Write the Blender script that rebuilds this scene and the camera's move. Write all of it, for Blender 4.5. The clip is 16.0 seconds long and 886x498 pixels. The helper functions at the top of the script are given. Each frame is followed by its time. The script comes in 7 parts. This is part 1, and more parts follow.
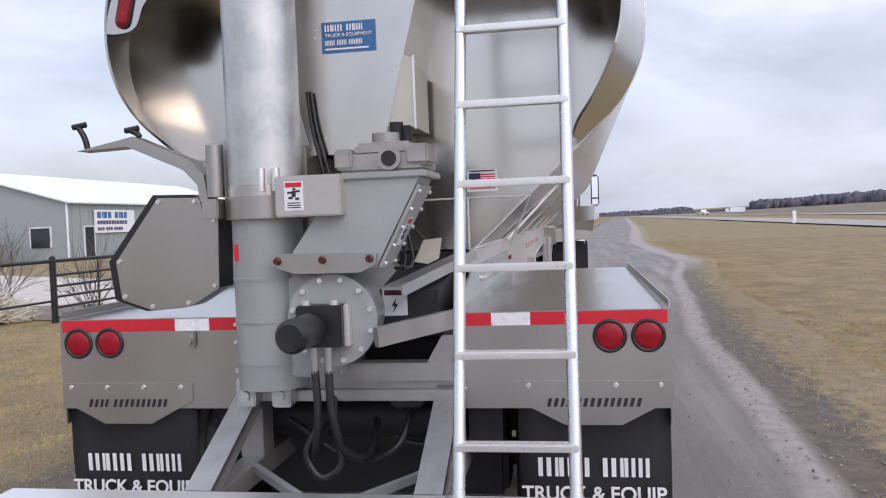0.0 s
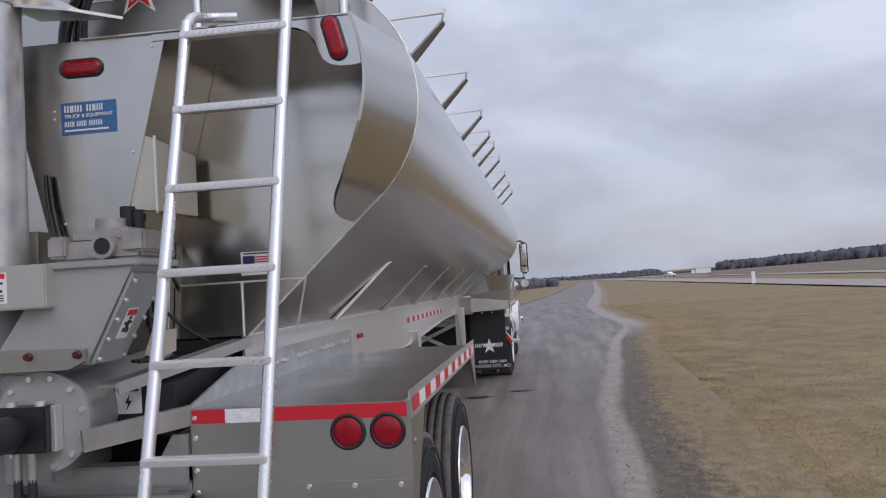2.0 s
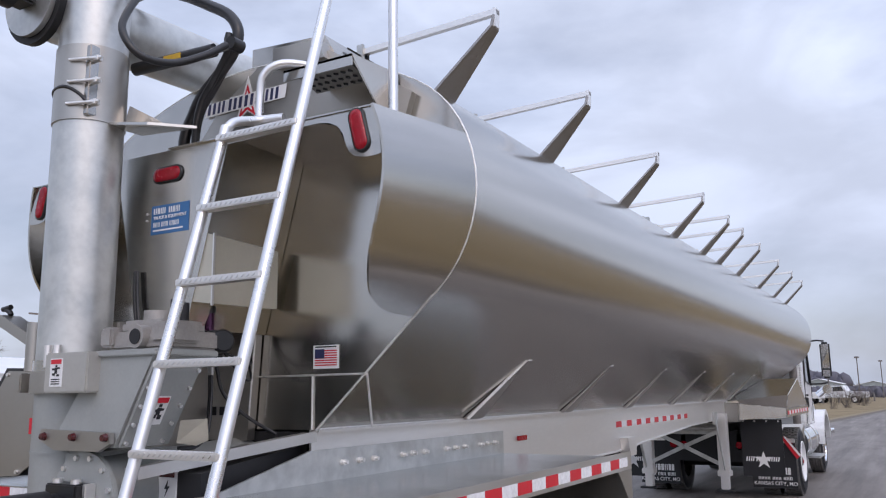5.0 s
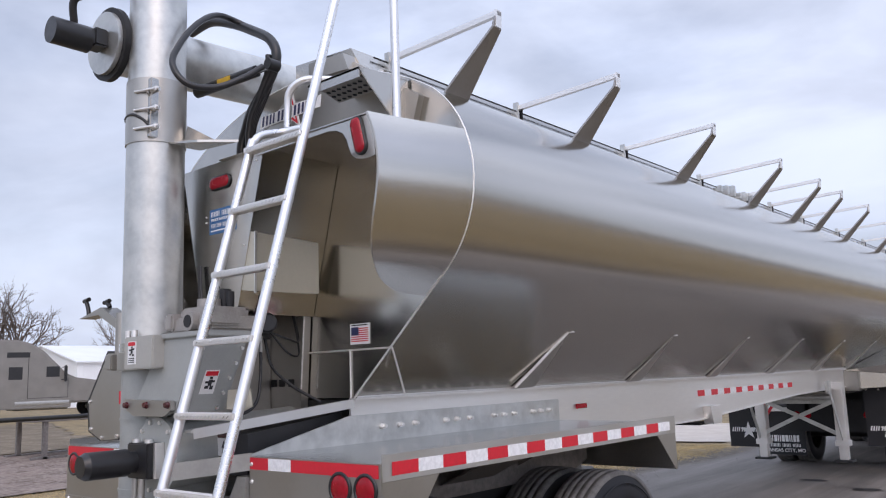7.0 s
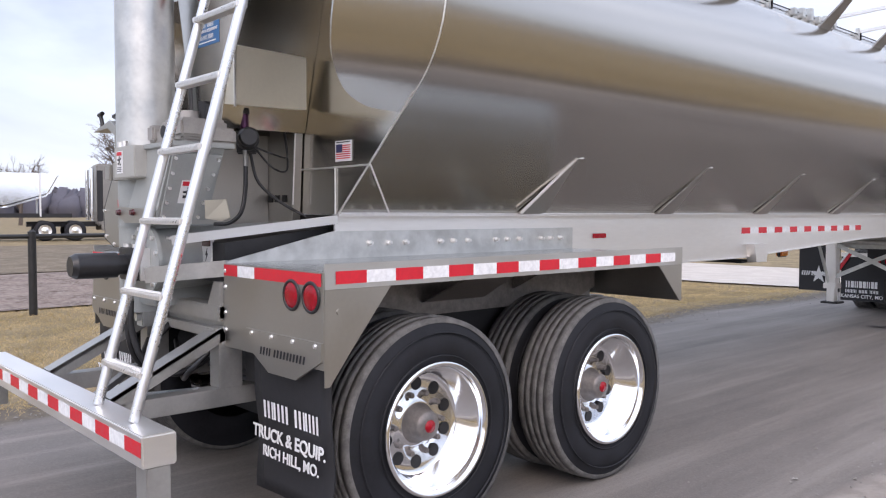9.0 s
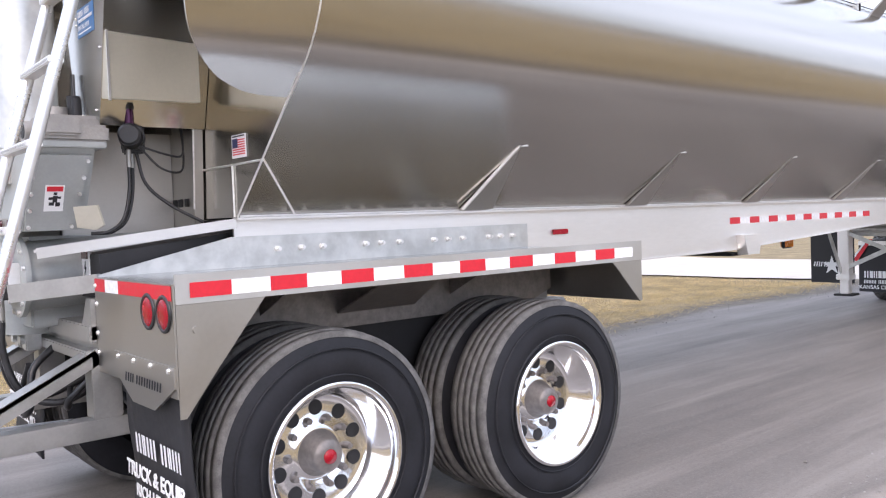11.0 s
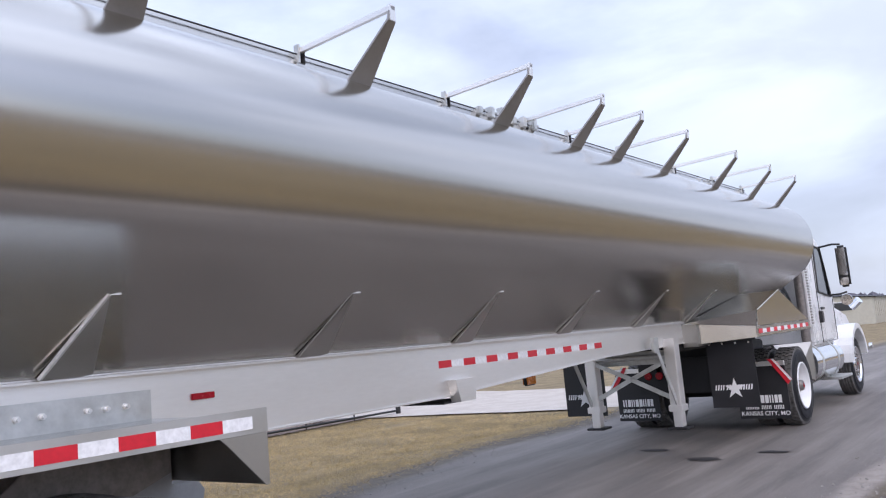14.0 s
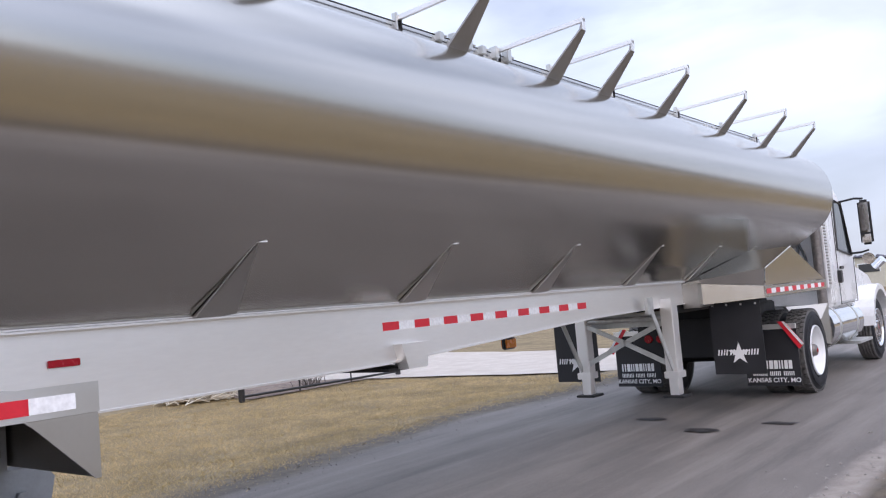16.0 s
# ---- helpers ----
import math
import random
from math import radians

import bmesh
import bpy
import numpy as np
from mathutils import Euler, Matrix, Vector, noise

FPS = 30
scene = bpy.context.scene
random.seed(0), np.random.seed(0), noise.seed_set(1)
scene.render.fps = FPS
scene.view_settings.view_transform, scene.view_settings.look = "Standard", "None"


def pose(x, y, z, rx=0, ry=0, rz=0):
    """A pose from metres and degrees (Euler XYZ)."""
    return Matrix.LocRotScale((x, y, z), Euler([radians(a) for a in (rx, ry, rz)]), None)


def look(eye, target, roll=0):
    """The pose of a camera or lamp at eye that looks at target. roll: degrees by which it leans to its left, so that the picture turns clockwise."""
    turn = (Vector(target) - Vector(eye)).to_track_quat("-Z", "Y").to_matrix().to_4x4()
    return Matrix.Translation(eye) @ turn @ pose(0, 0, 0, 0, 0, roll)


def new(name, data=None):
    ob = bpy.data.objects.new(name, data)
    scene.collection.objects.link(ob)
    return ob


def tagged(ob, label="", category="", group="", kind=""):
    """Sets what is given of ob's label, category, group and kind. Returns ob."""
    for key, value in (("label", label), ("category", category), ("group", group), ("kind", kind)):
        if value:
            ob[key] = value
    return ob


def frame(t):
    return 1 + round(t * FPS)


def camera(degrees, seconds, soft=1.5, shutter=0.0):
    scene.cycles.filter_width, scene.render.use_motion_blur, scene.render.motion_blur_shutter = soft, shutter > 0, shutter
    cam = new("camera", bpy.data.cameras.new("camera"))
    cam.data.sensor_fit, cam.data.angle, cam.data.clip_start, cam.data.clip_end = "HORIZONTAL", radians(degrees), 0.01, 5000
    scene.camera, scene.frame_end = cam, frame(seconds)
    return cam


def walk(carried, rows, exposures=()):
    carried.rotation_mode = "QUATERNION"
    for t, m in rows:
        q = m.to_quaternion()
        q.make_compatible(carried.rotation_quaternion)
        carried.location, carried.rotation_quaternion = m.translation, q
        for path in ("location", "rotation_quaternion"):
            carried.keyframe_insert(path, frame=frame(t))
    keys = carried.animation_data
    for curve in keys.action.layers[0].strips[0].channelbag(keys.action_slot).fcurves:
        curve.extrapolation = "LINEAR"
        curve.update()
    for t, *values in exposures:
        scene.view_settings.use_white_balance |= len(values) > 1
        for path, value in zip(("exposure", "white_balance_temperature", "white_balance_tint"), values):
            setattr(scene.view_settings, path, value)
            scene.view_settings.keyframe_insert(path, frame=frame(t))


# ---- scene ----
cam = camera(57, 16.0, soft=1.15)
PATH = [
    (0, (0.949, -3.237, 1.629), (0.624, -1.265, 1.560), -2.19),
    (0.5, (1.126, -3.158, 1.654), (0.797, -1.185, 1.642), -2.73),
    (1, (1.291, -2.998, 1.664), (1.074, -1.011, 1.735), -3.25),
    (1.5, (1.525, -3.003, 1.645), (1.371, -1.014, 1.783), -4.13),
    (2, (1.815, -2.917, 1.663), (1.566, -0.934, 1.753), -3.35),
    (2.5, (1.944, -2.702, 1.662), (1.689, -0.719, 1.726), -1.52),
    (3, (2.111, -2.543, 1.659), (1.843, -0.565, 1.773), -2.63),
    (3.5, (2.344, -2.396, 1.659), (1.801, -0.478, 1.815), -0.84),
    (4, (2.458, -2.396, 1.649), (1.753, -0.540, 1.889), -1.06),
    (4.5, (2.612, -2.422, 1.660), (1.830, -0.601, 1.924), -2.34),
    (5, (2.835, -2.311, 1.650), (1.852, -0.604, 1.996), -0.70),
    (5.2, (2.908, -2.314, 1.634), (1.871, -0.646, 2.009), -1.85),
    (7.5, (3.709, -2.254, 1.561), (2.390, -0.774, 1.827), -1.90),
    (8, (3.823, -2.187, 1.519), (2.475, -0.721, 1.702), -2.71),
    (8.5, (4.000, -1.999, 1.514), (2.558, -0.613, 1.537), -0.25),
    (10.8, (3.906, -1.116, 1.371), (2.351, 0.126, 1.171), -1.80),
    (11, (3.975, -1.051, 1.446), (2.441, 0.231, 1.373), -2.12),
    (11.5, (3.996, -0.908, 1.410), (2.511, 0.419, 1.584), -2.28),
    (12, (3.929, -0.770, 1.485), (2.494, 0.604, 1.716), -4.21),
    (12.5, (4.038, -0.533, 1.499), (2.625, 0.858, 1.764), -3.16),
    (13, (4.166, -0.273, 1.515), (2.766, 1.130, 1.785), -2.47),
    (13.5, (4.091, 0.023, 1.500), (2.814, 1.543, 1.746), -2.58),
    (14, (4.072, 0.233, 1.483), (2.881, 1.823, 1.717), -5.26),
    (14.5, (4.115, 0.525, 1.453), (2.816, 2.022, 1.718), -2.94),
    (15, (4.138, 0.770, 1.470), (2.824, 2.263, 1.681), -3.48),
    (15.5, (4.030, 0.982, 1.461), (2.763, 2.520, 1.635), -3.52),
    (16, (3.978, 1.160, 1.441), (2.730, 2.716, 1.582), -4.89),
]
walk(cam, [(t, look(eye, target, roll)) for t, eye, target, roll in PATH],
     [(t, stops + 0.17, k + 290, 22) for t, stops, k in ((0, 0.30, 6950), (1, 0.0, 6930), (2.5, -0.22, 6880), (3.5, -0.12, 6780), (5, 0.05, 6680), (7.5, 0.24, 6880), (8.5, 0.42, 7000), (11, 1.06, 6950), (12, 0.76, 6800), (12.5, 0.55, 6600), (14.5, 0.38, 6560), (16, 0.46, 6680))])
# ---------------------------------------------------------------- light
SUN_ELEV, SUN_AZ = 42.0, 132.0
world = bpy.data.worlds.new("sky")
scene.world = world
world.use_nodes = True
wn, wl = world.node_tree.nodes, world.node_tree.links
wn.clear()
w_out = wn.new("ShaderNodeOutputWorld")
w_bg = wn.new("ShaderNodeBackground")
w_bg.inputs["Strength"].default_value = 0.11
w_sky = wn.new("ShaderNodeTexSky")
w_sky.sky_type = "NISHITA"
w_sky.sun_disc = False
w_sky.sun_elevation = radians(SUN_ELEV)
w_sky.sun_rotation = radians(SUN_AZ)
w_sky.dust_density = 2.0
w_co = wn.new("ShaderNodeTexCoord")
w_map = wn.new("ShaderNodeMapping")
w_map.inputs["Scale"].default_value = (1.0, 1.0, 2.4)
w_noise = wn.new("ShaderNodeTexNoise")
w_noise.inputs["Scale"].default_value = 1.7
w_noise.inputs["Detail"].default_value = 7.0
w_noise.inputs["Roughness"].default_value = 0.55
w_ramp = wn.new("ShaderNodeValToRGB")
w_ramp.color_ramp.elements[0].position = 0.36
w_ramp.color_ramp.elements[0].color = (0.34, 0.34, 0.34, 1)
w_ramp.color_ramp.elements[1].position = 0.64
w_ramp.color_ramp.elements[1].color = (1, 1, 1, 1)
w_mix = wn.new("ShaderNodeMix")
w_mix.data_type = "RGBA"
w_mix.inputs[7].default_value = (5.6, 7.0, 8.9, 1)
wl.new(w_co.outputs["Generated"], w_map.inputs["Vector"])
wl.new(w_map.outputs["Vector"], w_noise.inputs["Vector"])
wl.new(w_noise.outputs["Fac"], w_ramp.inputs["Fac"])
wl.new(w_ramp.outputs["Color"], w_mix.inputs[0])
wl.new(w_sky.outputs["Color"], w_mix.inputs[6])
# the overcast is brighter overhead than at the horizon
w_sep = wn.new("ShaderNodeSeparateXYZ")
w_up = wn.new("ShaderNodeMapRange")
w_up.interpolation_type = "SMOOTHSTEP"
w_up.inputs["From Max"].default_value = 0.95
w_up.inputs["To Min"].default_value = 0.78
w_up.inputs["To Max"].default_value = 1.24
w_mul = wn.new("ShaderNodeVectorMath")
w_mul.operation = "SCALE"
wl.new(w_co.outputs["Generated"], w_sep.inputs["Vector"])
wl.new(w_sep.outputs["Z"], w_up.inputs["Value"])
wl.new(w_mix.outputs[2], w_mul.inputs[0])
wl.new(w_up.outputs["Result"], w_mul.inputs["Scale"])
# broad darker and brighter clouds, and an added sun-side glow that lifts the rear faces
w_map2 = wn.new("ShaderNodeMapping")
w_map2.inputs["Scale"].default_value = (1.0, 1.0, 2.6)
w_map2.inputs["Location"].default_value = (0.35, 0.1, 0.0)
w_cloud = wn.new("ShaderNodeTexNoise")
w_cloud.inputs["Scale"].default_value = 2.6
w_cloud.inputs["Detail"].default_value = 5.0
w_cloud.inputs["Roughness"].default_value = 0.5
w_cloud.inputs["Distortion"].default_value = 0.5
w_level = wn.new("ShaderNodeMapRange")
w_level.interpolation_type = "SMOOTHSTEP"
w_level.inputs["From Min"].default_value = 0.34
w_level.inputs["From Max"].default_value = 0.66
w_level.inputs["To Min"].default_value = 0.88
w_level.inputs["To Max"].default_value = 1.16
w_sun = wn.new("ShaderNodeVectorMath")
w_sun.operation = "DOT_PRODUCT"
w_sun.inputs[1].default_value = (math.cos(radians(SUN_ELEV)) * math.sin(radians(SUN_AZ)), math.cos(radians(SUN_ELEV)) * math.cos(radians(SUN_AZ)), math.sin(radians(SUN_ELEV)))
w_glow = wn.new("ShaderNodeMapRange")
w_glow.interpolation_type = "SMOOTHSTEP"
w_glow.inputs["From Min"].default_value = 0.0
w_glow.inputs["From Max"].default_value = 1.0
w_glow.inputs["To Min"].default_value = 1.0
w_glow.inputs["To Max"].default_value = 1.42
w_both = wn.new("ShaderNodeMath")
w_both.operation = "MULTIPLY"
w_mul2 = wn.new("ShaderNodeVectorMath")
w_mul2.operation = "SCALE"
wl.new(w_co.outputs["Generated"], w_map2.inputs["Vector"])
wl.new(w_map2.outputs["Vector"], w_cloud.inputs["Vector"])
wl.new(w_cloud.outputs["Fac"], w_level.inputs["Value"])
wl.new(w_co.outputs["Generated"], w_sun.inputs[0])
wl.new(w_sun.outputs["Value"], w_glow.inputs["Value"])
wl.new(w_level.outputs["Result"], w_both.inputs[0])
wl.new(w_glow.outputs["Result"], w_both.inputs[1])
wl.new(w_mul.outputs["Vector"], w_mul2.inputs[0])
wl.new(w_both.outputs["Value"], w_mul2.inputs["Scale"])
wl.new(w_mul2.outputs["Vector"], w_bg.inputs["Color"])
wl.new(w_bg.outputs["Background"], w_out.inputs["Surface"])

sun_data = bpy.data.lights.new("sun", "SUN")
sun_data.energy = 0.38
sun_data.angle = radians(30)
sun_data.color = (1.0, 0.95, 0.88)
sun = new("sun", sun_data)
_az = radians(SUN_AZ)
sun.matrix_world = look((40 * math.sin(_az), 40 * math.cos(_az), 40 * math.tan(radians(SUN_ELEV))), (0, 0, 0))


# ---------------------------------------------------------------- materials
def material(name, color, rough=0.5, metal=0.0, vary=0.08, scale=6.0, bump=0.0, bump_scale=60.0, stretch=(1, 1, 1),
             rough_vary=0.08, spec=0.5, aniso=0.0, coat=0.0, emit=0.0, trans=0.0):
    """A principled material with two scales of noise in colour, gloss and relief."""
    m = bpy.data.materials.new(name)
    m.use_nodes = True
    nt = m.node_tree
    b = nt.nodes["Principled BSDF"]
    b.inputs["Metallic"].default_value = metal
    b.inputs["Specular IOR Level"].default_value = spec
    b.inputs["Anisotropic"].default_value = aniso
    b.inputs["Coat Weight"].default_value = coat
    b.inputs["Transmission Weight"].default_value = trans
    if emit:
        b.inputs["Emission Color"].default_value = (*color, 1)
        b.inputs["Emission Strength"].default_value = emit
    co = nt.nodes.new("ShaderNodeTexCoord")
    mp = nt.nodes.new("ShaderNodeMapping")
    mp.inputs["Scale"].default_value = stretch
    nt.links.new(co.outputs["Object"], mp.inputs["Vector"])
    big = nt.nodes.new("ShaderNodeTexNoise")
    big.inputs["Scale"].default_value = scale
    big.inputs["Detail"].default_value = 5
    fine = nt.nodes.new("ShaderNodeTexNoise")
    fine.inputs["Scale"].default_value = bump_scale
    fine.inputs["Detail"].default_value = 3
    nt.links.new(mp.outputs["Vector"], big.inputs["Vector"])
    nt.links.new(mp.outputs["Vector"], fine.inputs["Vector"])
    add = nt.nodes.new("ShaderNodeMath")
    add.operation = "MULTIPLY_ADD"
    add.inputs[1].default_value = 0.4
    nt.links.new(fine.outputs["Fac"], add.inputs[0])
    nt.links.new(big.outputs["Fac"], add.inputs[2])
    rng = nt.nodes.new("ShaderNodeMapRange")
    rng.interpolation_type = "SMOOTHSTEP"
    rng.inputs["From Min"].default_value = 0.40
    rng.inputs["From Max"].default_value = 1.0
    rng.inputs["To Min"].default_value = 1 - vary
    rng.inputs["To Max"].default_value = 1 + vary
    nt.links.new(add.outputs[0], rng.inputs["Value"])
    hsv = nt.nodes.new("ShaderNodeHueSaturation")
    hsv.inputs["Color"].default_value = (*color, 1)
    nt.links.new(rng.outputs["Result"], hsv.inputs["Value"])
    nt.links.new(hsv.outputs["Color"], b.inputs["Base Color"])
    rr = nt.nodes.new("ShaderNodeMapRange")
    rr.interpolation_type = "SMOOTHSTEP"
    rr.inputs["From Min"].default_value = 0.40
    rr.inputs["From Max"].default_value = 1.0
    rr.inputs["To Min"].default_value = max(rough - rough_vary, 0.02)
    rr.inputs["To Max"].default_value = min(rough + rough_vary, 1)
    nt.links.new(add.outputs[0], rr.inputs["Value"])
    nt.links.new(rr.outputs["Result"], b.inputs["Roughness"])
    if bump:
        bp = nt.nodes.new("ShaderNodeBump")
        bp.inputs["Strength"].default_value = bump
        bp.inputs["Distance"].default_value = 0.01
        nt.links.new(fine.outputs["Fac"], bp.inputs["Height"])
        nt.links.new(bp.outputs["Normal"], b.inputs["Normal"])
    return m


STEEL = material("brushed_stainless", (0.555, 0.534, 0.500), 0.20, 1.0, 0.06, 3.0, 0.05, 7.0, (1, 0.045, 1), 0.04)
DECK = material("smooth_stainless_deck", (0.50, 0.49, 0.47), 0.21, 1.0, 0.06, 2.0, 0.0, 9.0, rough_vary=0.05)
STEEL_DULL = material("dull_stainless", (0.45, 0.43, 0.40), 0.40, 1.0, 0.06, 2.5, 0.0, 50, rough_vary=0.06)
BRACKET = material("grey_bracket_plate", (0.31, 0.30, 0.295), 0.5, 0.75, 0.1, 5.0, 0.02, 60)
RAW_STEEL = material("raw_grey_steel", (0.40, 0.395, 0.38), 0.42, 0.7, 0.12, 8.0, 0.02, 60)
ALU = material("mill_aluminium", (0.845, 0.830, 0.812), 0.42, 0.9, 0.05, 2.0, 0.02, 60, (1, 0.2, 1))
LIP = material("brushed_aluminium_edge", (0.60, 0.595, 0.58), 0.42, 0.9, 0.05, 3.0)
ALU_TUBE = material("bright_aluminium_tube", (0.76, 0.76, 0.765), 0.32, 0.9, 0.04, 5.0)
WELD = material("weld_bead", (0.82, 0.81, 0.79), 0.45, 0.8, 0.1, 40, 0.3, 200)
GALV = material("galvanised_steel", (0.57, 0.58, 0.57), 0.42, 0.75, 0.17, 9.0, 0.0, 34, rough_vary=0.14)
CAST = material("grey_casting", (0.36, 0.34, 0.32), 0.5, 0.4, 0.15, 14.0, 0.1, 90)
GREY_PAINT = material("light_grey_paint", (0.35, 0.365, 0.355), 0.40, 0.15, 0.08, 7.0, 0.03, 80)
FRAME_PAINT = material("dull_grey_frame", (0.28, 0.29, 0.30), 0.5, 0.3, 0.12, 7.0, 0.05, 80)
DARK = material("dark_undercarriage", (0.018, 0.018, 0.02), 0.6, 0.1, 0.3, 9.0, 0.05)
OIL = material("oil_stain", (0.045, 0.042, 0.042), 0.55, 0.0, 0.4, 12.0)
BLACK = material("black_plastic", (0.018, 0.018, 0.02), 0.38, 0.0, 0.2, 12.0, 0.03)
HOSE = material("black_rubber_hose", (0.02, 0.02, 0.022), 0.35, 0.0, 0.2, 20.0)
RUBBER = material("tyre_rubber", (0.014, 0.0145, 0.018), 0.60, 0.0, 0.4, 6.0, 0.04, 60, spec=0.3)
TREAD = material("tyre_tread", (0.125, 0.12, 0.115), 0.8, 0.0, 0.35, 25.0, 0.25, 150)
FLAP = material("black_flap_rubber", (0.016, 0.016, 0.019), 0.55, 0.0, 0.3, 4.0, 0.05, 40)
CHROME = material("polished_aluminium", (0.86, 0.86, 0.87), 0.10, 1.0, 0.03, 9.0, rough_vary=0.04)
HUB = material("hub_casting", (0.22, 0.20, 0.19), 0.5, 0.5, 0.25, 20.0, 0.1)
RED_TAPE = material("red_reflective_tape", (0.66, 0.018, 0.034), 0.42, 0.0, 0.06, 30.0)
WHITE_TAPE = material("white_reflective_tape", (0.84, 0.84, 0.85), 0.4, 0.0, 0.12, 45.0)
RED_LENS = material("red_lamp_lens", (0.34, 0.004, 0.014), 0.22, 0.0, 0.15, 40.0, spec=0.4)
DARK_RED = material("dark_red_lens", (0.07, 0.008, 0.010), 0.25, 0.0, 0.1, 30.0, coat=0.4)
COIL = material("purple_anodised_coil", (0.09, 0.025, 0.07), 0.3, 0.6, 0.1, 20.0)
AMBER = material("amber_lens", (0.75, 0.22, 0.02), 0.25, 0.0, 0.1, 30.0, coat=0.5)
YELLOW = material("yellow_label", (0.62, 0.38, 0.04), 0.45, 0.0, 0.08, 30.0)
WHITE = material("white_paint", (0.78, 0.79, 0.80), 0.30, 0.0, 0.04, 3.0, coat=0.3)
LETTER = material("white_lettering", (0.82, 0.82, 0.82), 0.5, 0.0, 0.03)
INK = material("black_ink", (0.02, 0.02, 0.025), 0.5, 0.0, 0.05)
BLUE = material("blue_decal", (0.03, 0.14, 0.33), 0.35, 0.0, 0.08)
NAVY = material("navy_print", (0.03, 0.035, 0.10), 0.4)
BOXGREY = material("pale_grey_sheet", (0.50, 0.49, 0.46), 0.42, 0.5, 0.08, 4.0)
CREAM = material("cream_sheet", (0.60, 0.57, 0.48), 0.42, 0.5, 0.06, 4.0)
GLASS = material("dark_window_glass", (0.03, 0.035, 0.04), 0.06, 0.0, 0.05, 3.0, spec=0.8)
MIRROR = material("mirror_glass", (0.85, 0.86, 0.88), 0.04, 1.0, 0.02)
STRAW = material("bleached_straw", (0.66, 0.59, 0.48), 0.8, 0.0, 0.2, 20.0)
FENCE = material("black_fence_paint", (0.02, 0.02, 0.02), 0.5, 0.1, 0.3, 12.0)
ROOF = material("white_metal_roof", (0.82, 0.83, 0.84), 0.4, 0.1, 0.05, 0.7)
BARK = material("bare_bark", (0.13, 0.105, 0.09), 0.9, 0.0, 0.25, 8.0)
POLE = material("weathered_pole", (0.20, 0.17, 0.15), 0.85, 0.0, 0.2, 8.0)
CABGREY = material("grey_truck_paint", (0.235, 0.222, 0.205), 0.35, 0.2, 0.08, 2.0, coat=0.15)


def ground_material(name, cols, scales, bump, rough=0.9, bump_dist=0.03):
    """Soil, grass and gravel: three colours mixed by noise at several scales."""
    m = bpy.data.materials.new(name)
    m.use_nodes = True
    nt = m.node_tree
    b = nt.nodes["Principled BSDF"]
    b.inputs["Roughness"].default_value = rough
    b.inputs["Specular IOR Level"].default_value = 0.25
    co = nt.nodes.new("ShaderNodeTexCoord")
    ns = []
    for s in scales:
        n = nt.nodes.new("ShaderNodeTexNoise")
        n.inputs["Scale"].default_value = s
        n.inputs["Detail"].default_value = 8
        n.inputs["Roughness"].default_value = 0.62
        nt.links.new(co.outputs["Object"], n.inputs["Vector"])
        ns.append(n)
    prev = None
    for n, lo, hi, col in zip(ns, (0.35, 0.42, 0.40), (0.65, 0.60, 0.66), cols[1:]):
        r = nt.nodes.new("ShaderNodeMapRange")
        r.inputs["From Min"].default_value = lo
        r.inputs["From Max"].default_value = hi
        nt.links.new(n.outputs["Fac"], r.inputs["Value"])
        mx = nt.nodes.new("ShaderNodeMix")
        mx.data_type = "RGBA"
        if prev is None:
            mx.inputs[6].default_value = (*cols[0], 1)
        else:
            nt.links.new(prev, mx.inputs[6])
        mx.inputs[7].default_value = (*col, 1)
        nt.links.new(r.outputs["Result"], mx.inputs[0])
        prev = mx.outputs[2]
    nt.links.new(prev, b.inputs["Base Color"])
    bp = nt.nodes.new("ShaderNodeBump")
    bp.inputs["Strength"].default_value = bump
    bp.inputs["Distance"].default_value = bump_dist
    nt.links.new(ns[-1].outputs["Fac"], bp.inputs["Height"])
    nt.links.new(bp.outputs["Normal"], b.inputs["Normal"])
    return m


def blade_material(name, cols, scales):
    """Thin dry blades that let half of the light through."""
    m = ground_material(name, cols, scales, 0.0)
    nt = m.node_tree
    b = nt.nodes["Principled BSDF"]
    col = b.inputs["Base Color"].links[0].from_socket
    d, t, mx = nt.nodes.new("ShaderNodeBsdfDiffuse"), nt.nodes.new("ShaderNodeBsdfTranslucent"), nt.nodes.new("ShaderNodeMixShader")
    nt.links.new(col, d.inputs["Color"])
    nt.links.new(col, t.inputs["Color"])
    nt.links.new(d.outputs[0], mx.inputs[1])
    nt.links.new(t.outputs[0], mx.inputs[2])
    nt.links.new(mx.outputs[0], nt.nodes["Material Output"].inputs["Surface"])
    nt.nodes.remove(b)
    return m


GRASS = ground_material("dry_grass", [(0.280, 0.208, 0.118), (0.158, 0.122, 0.072), (0.332, 0.248, 0.140), (0.190, 0.148, 0.084)], (0.30, 1.3, 9.0), 0.05)
BLADES = blade_material("dry_grass_blades", [(0.52, 0.385, 0.21), (0.31, 0.238, 0.135), (0.62, 0.465, 0.26), (0.40, 0.31, 0.172)], (0.30, 1.3, 6.0))
LAWN = blade_material("dry_lawn_blades", [(0.66, 0.49, 0.265), (0.46, 0.352, 0.186), (0.74, 0.555, 0.305), (0.52, 0.40, 0.21)], (0.30, 1.3, 6.0))
CONCRETE = ground_material("tan_concrete", [(0.36, 0.32, 0.28), (0.31, 0.275, 0.24), (0.40, 0.36, 0.32), (0.33, 0.29, 0.255)], (0.05, 0.4, 8.0), 0.1)
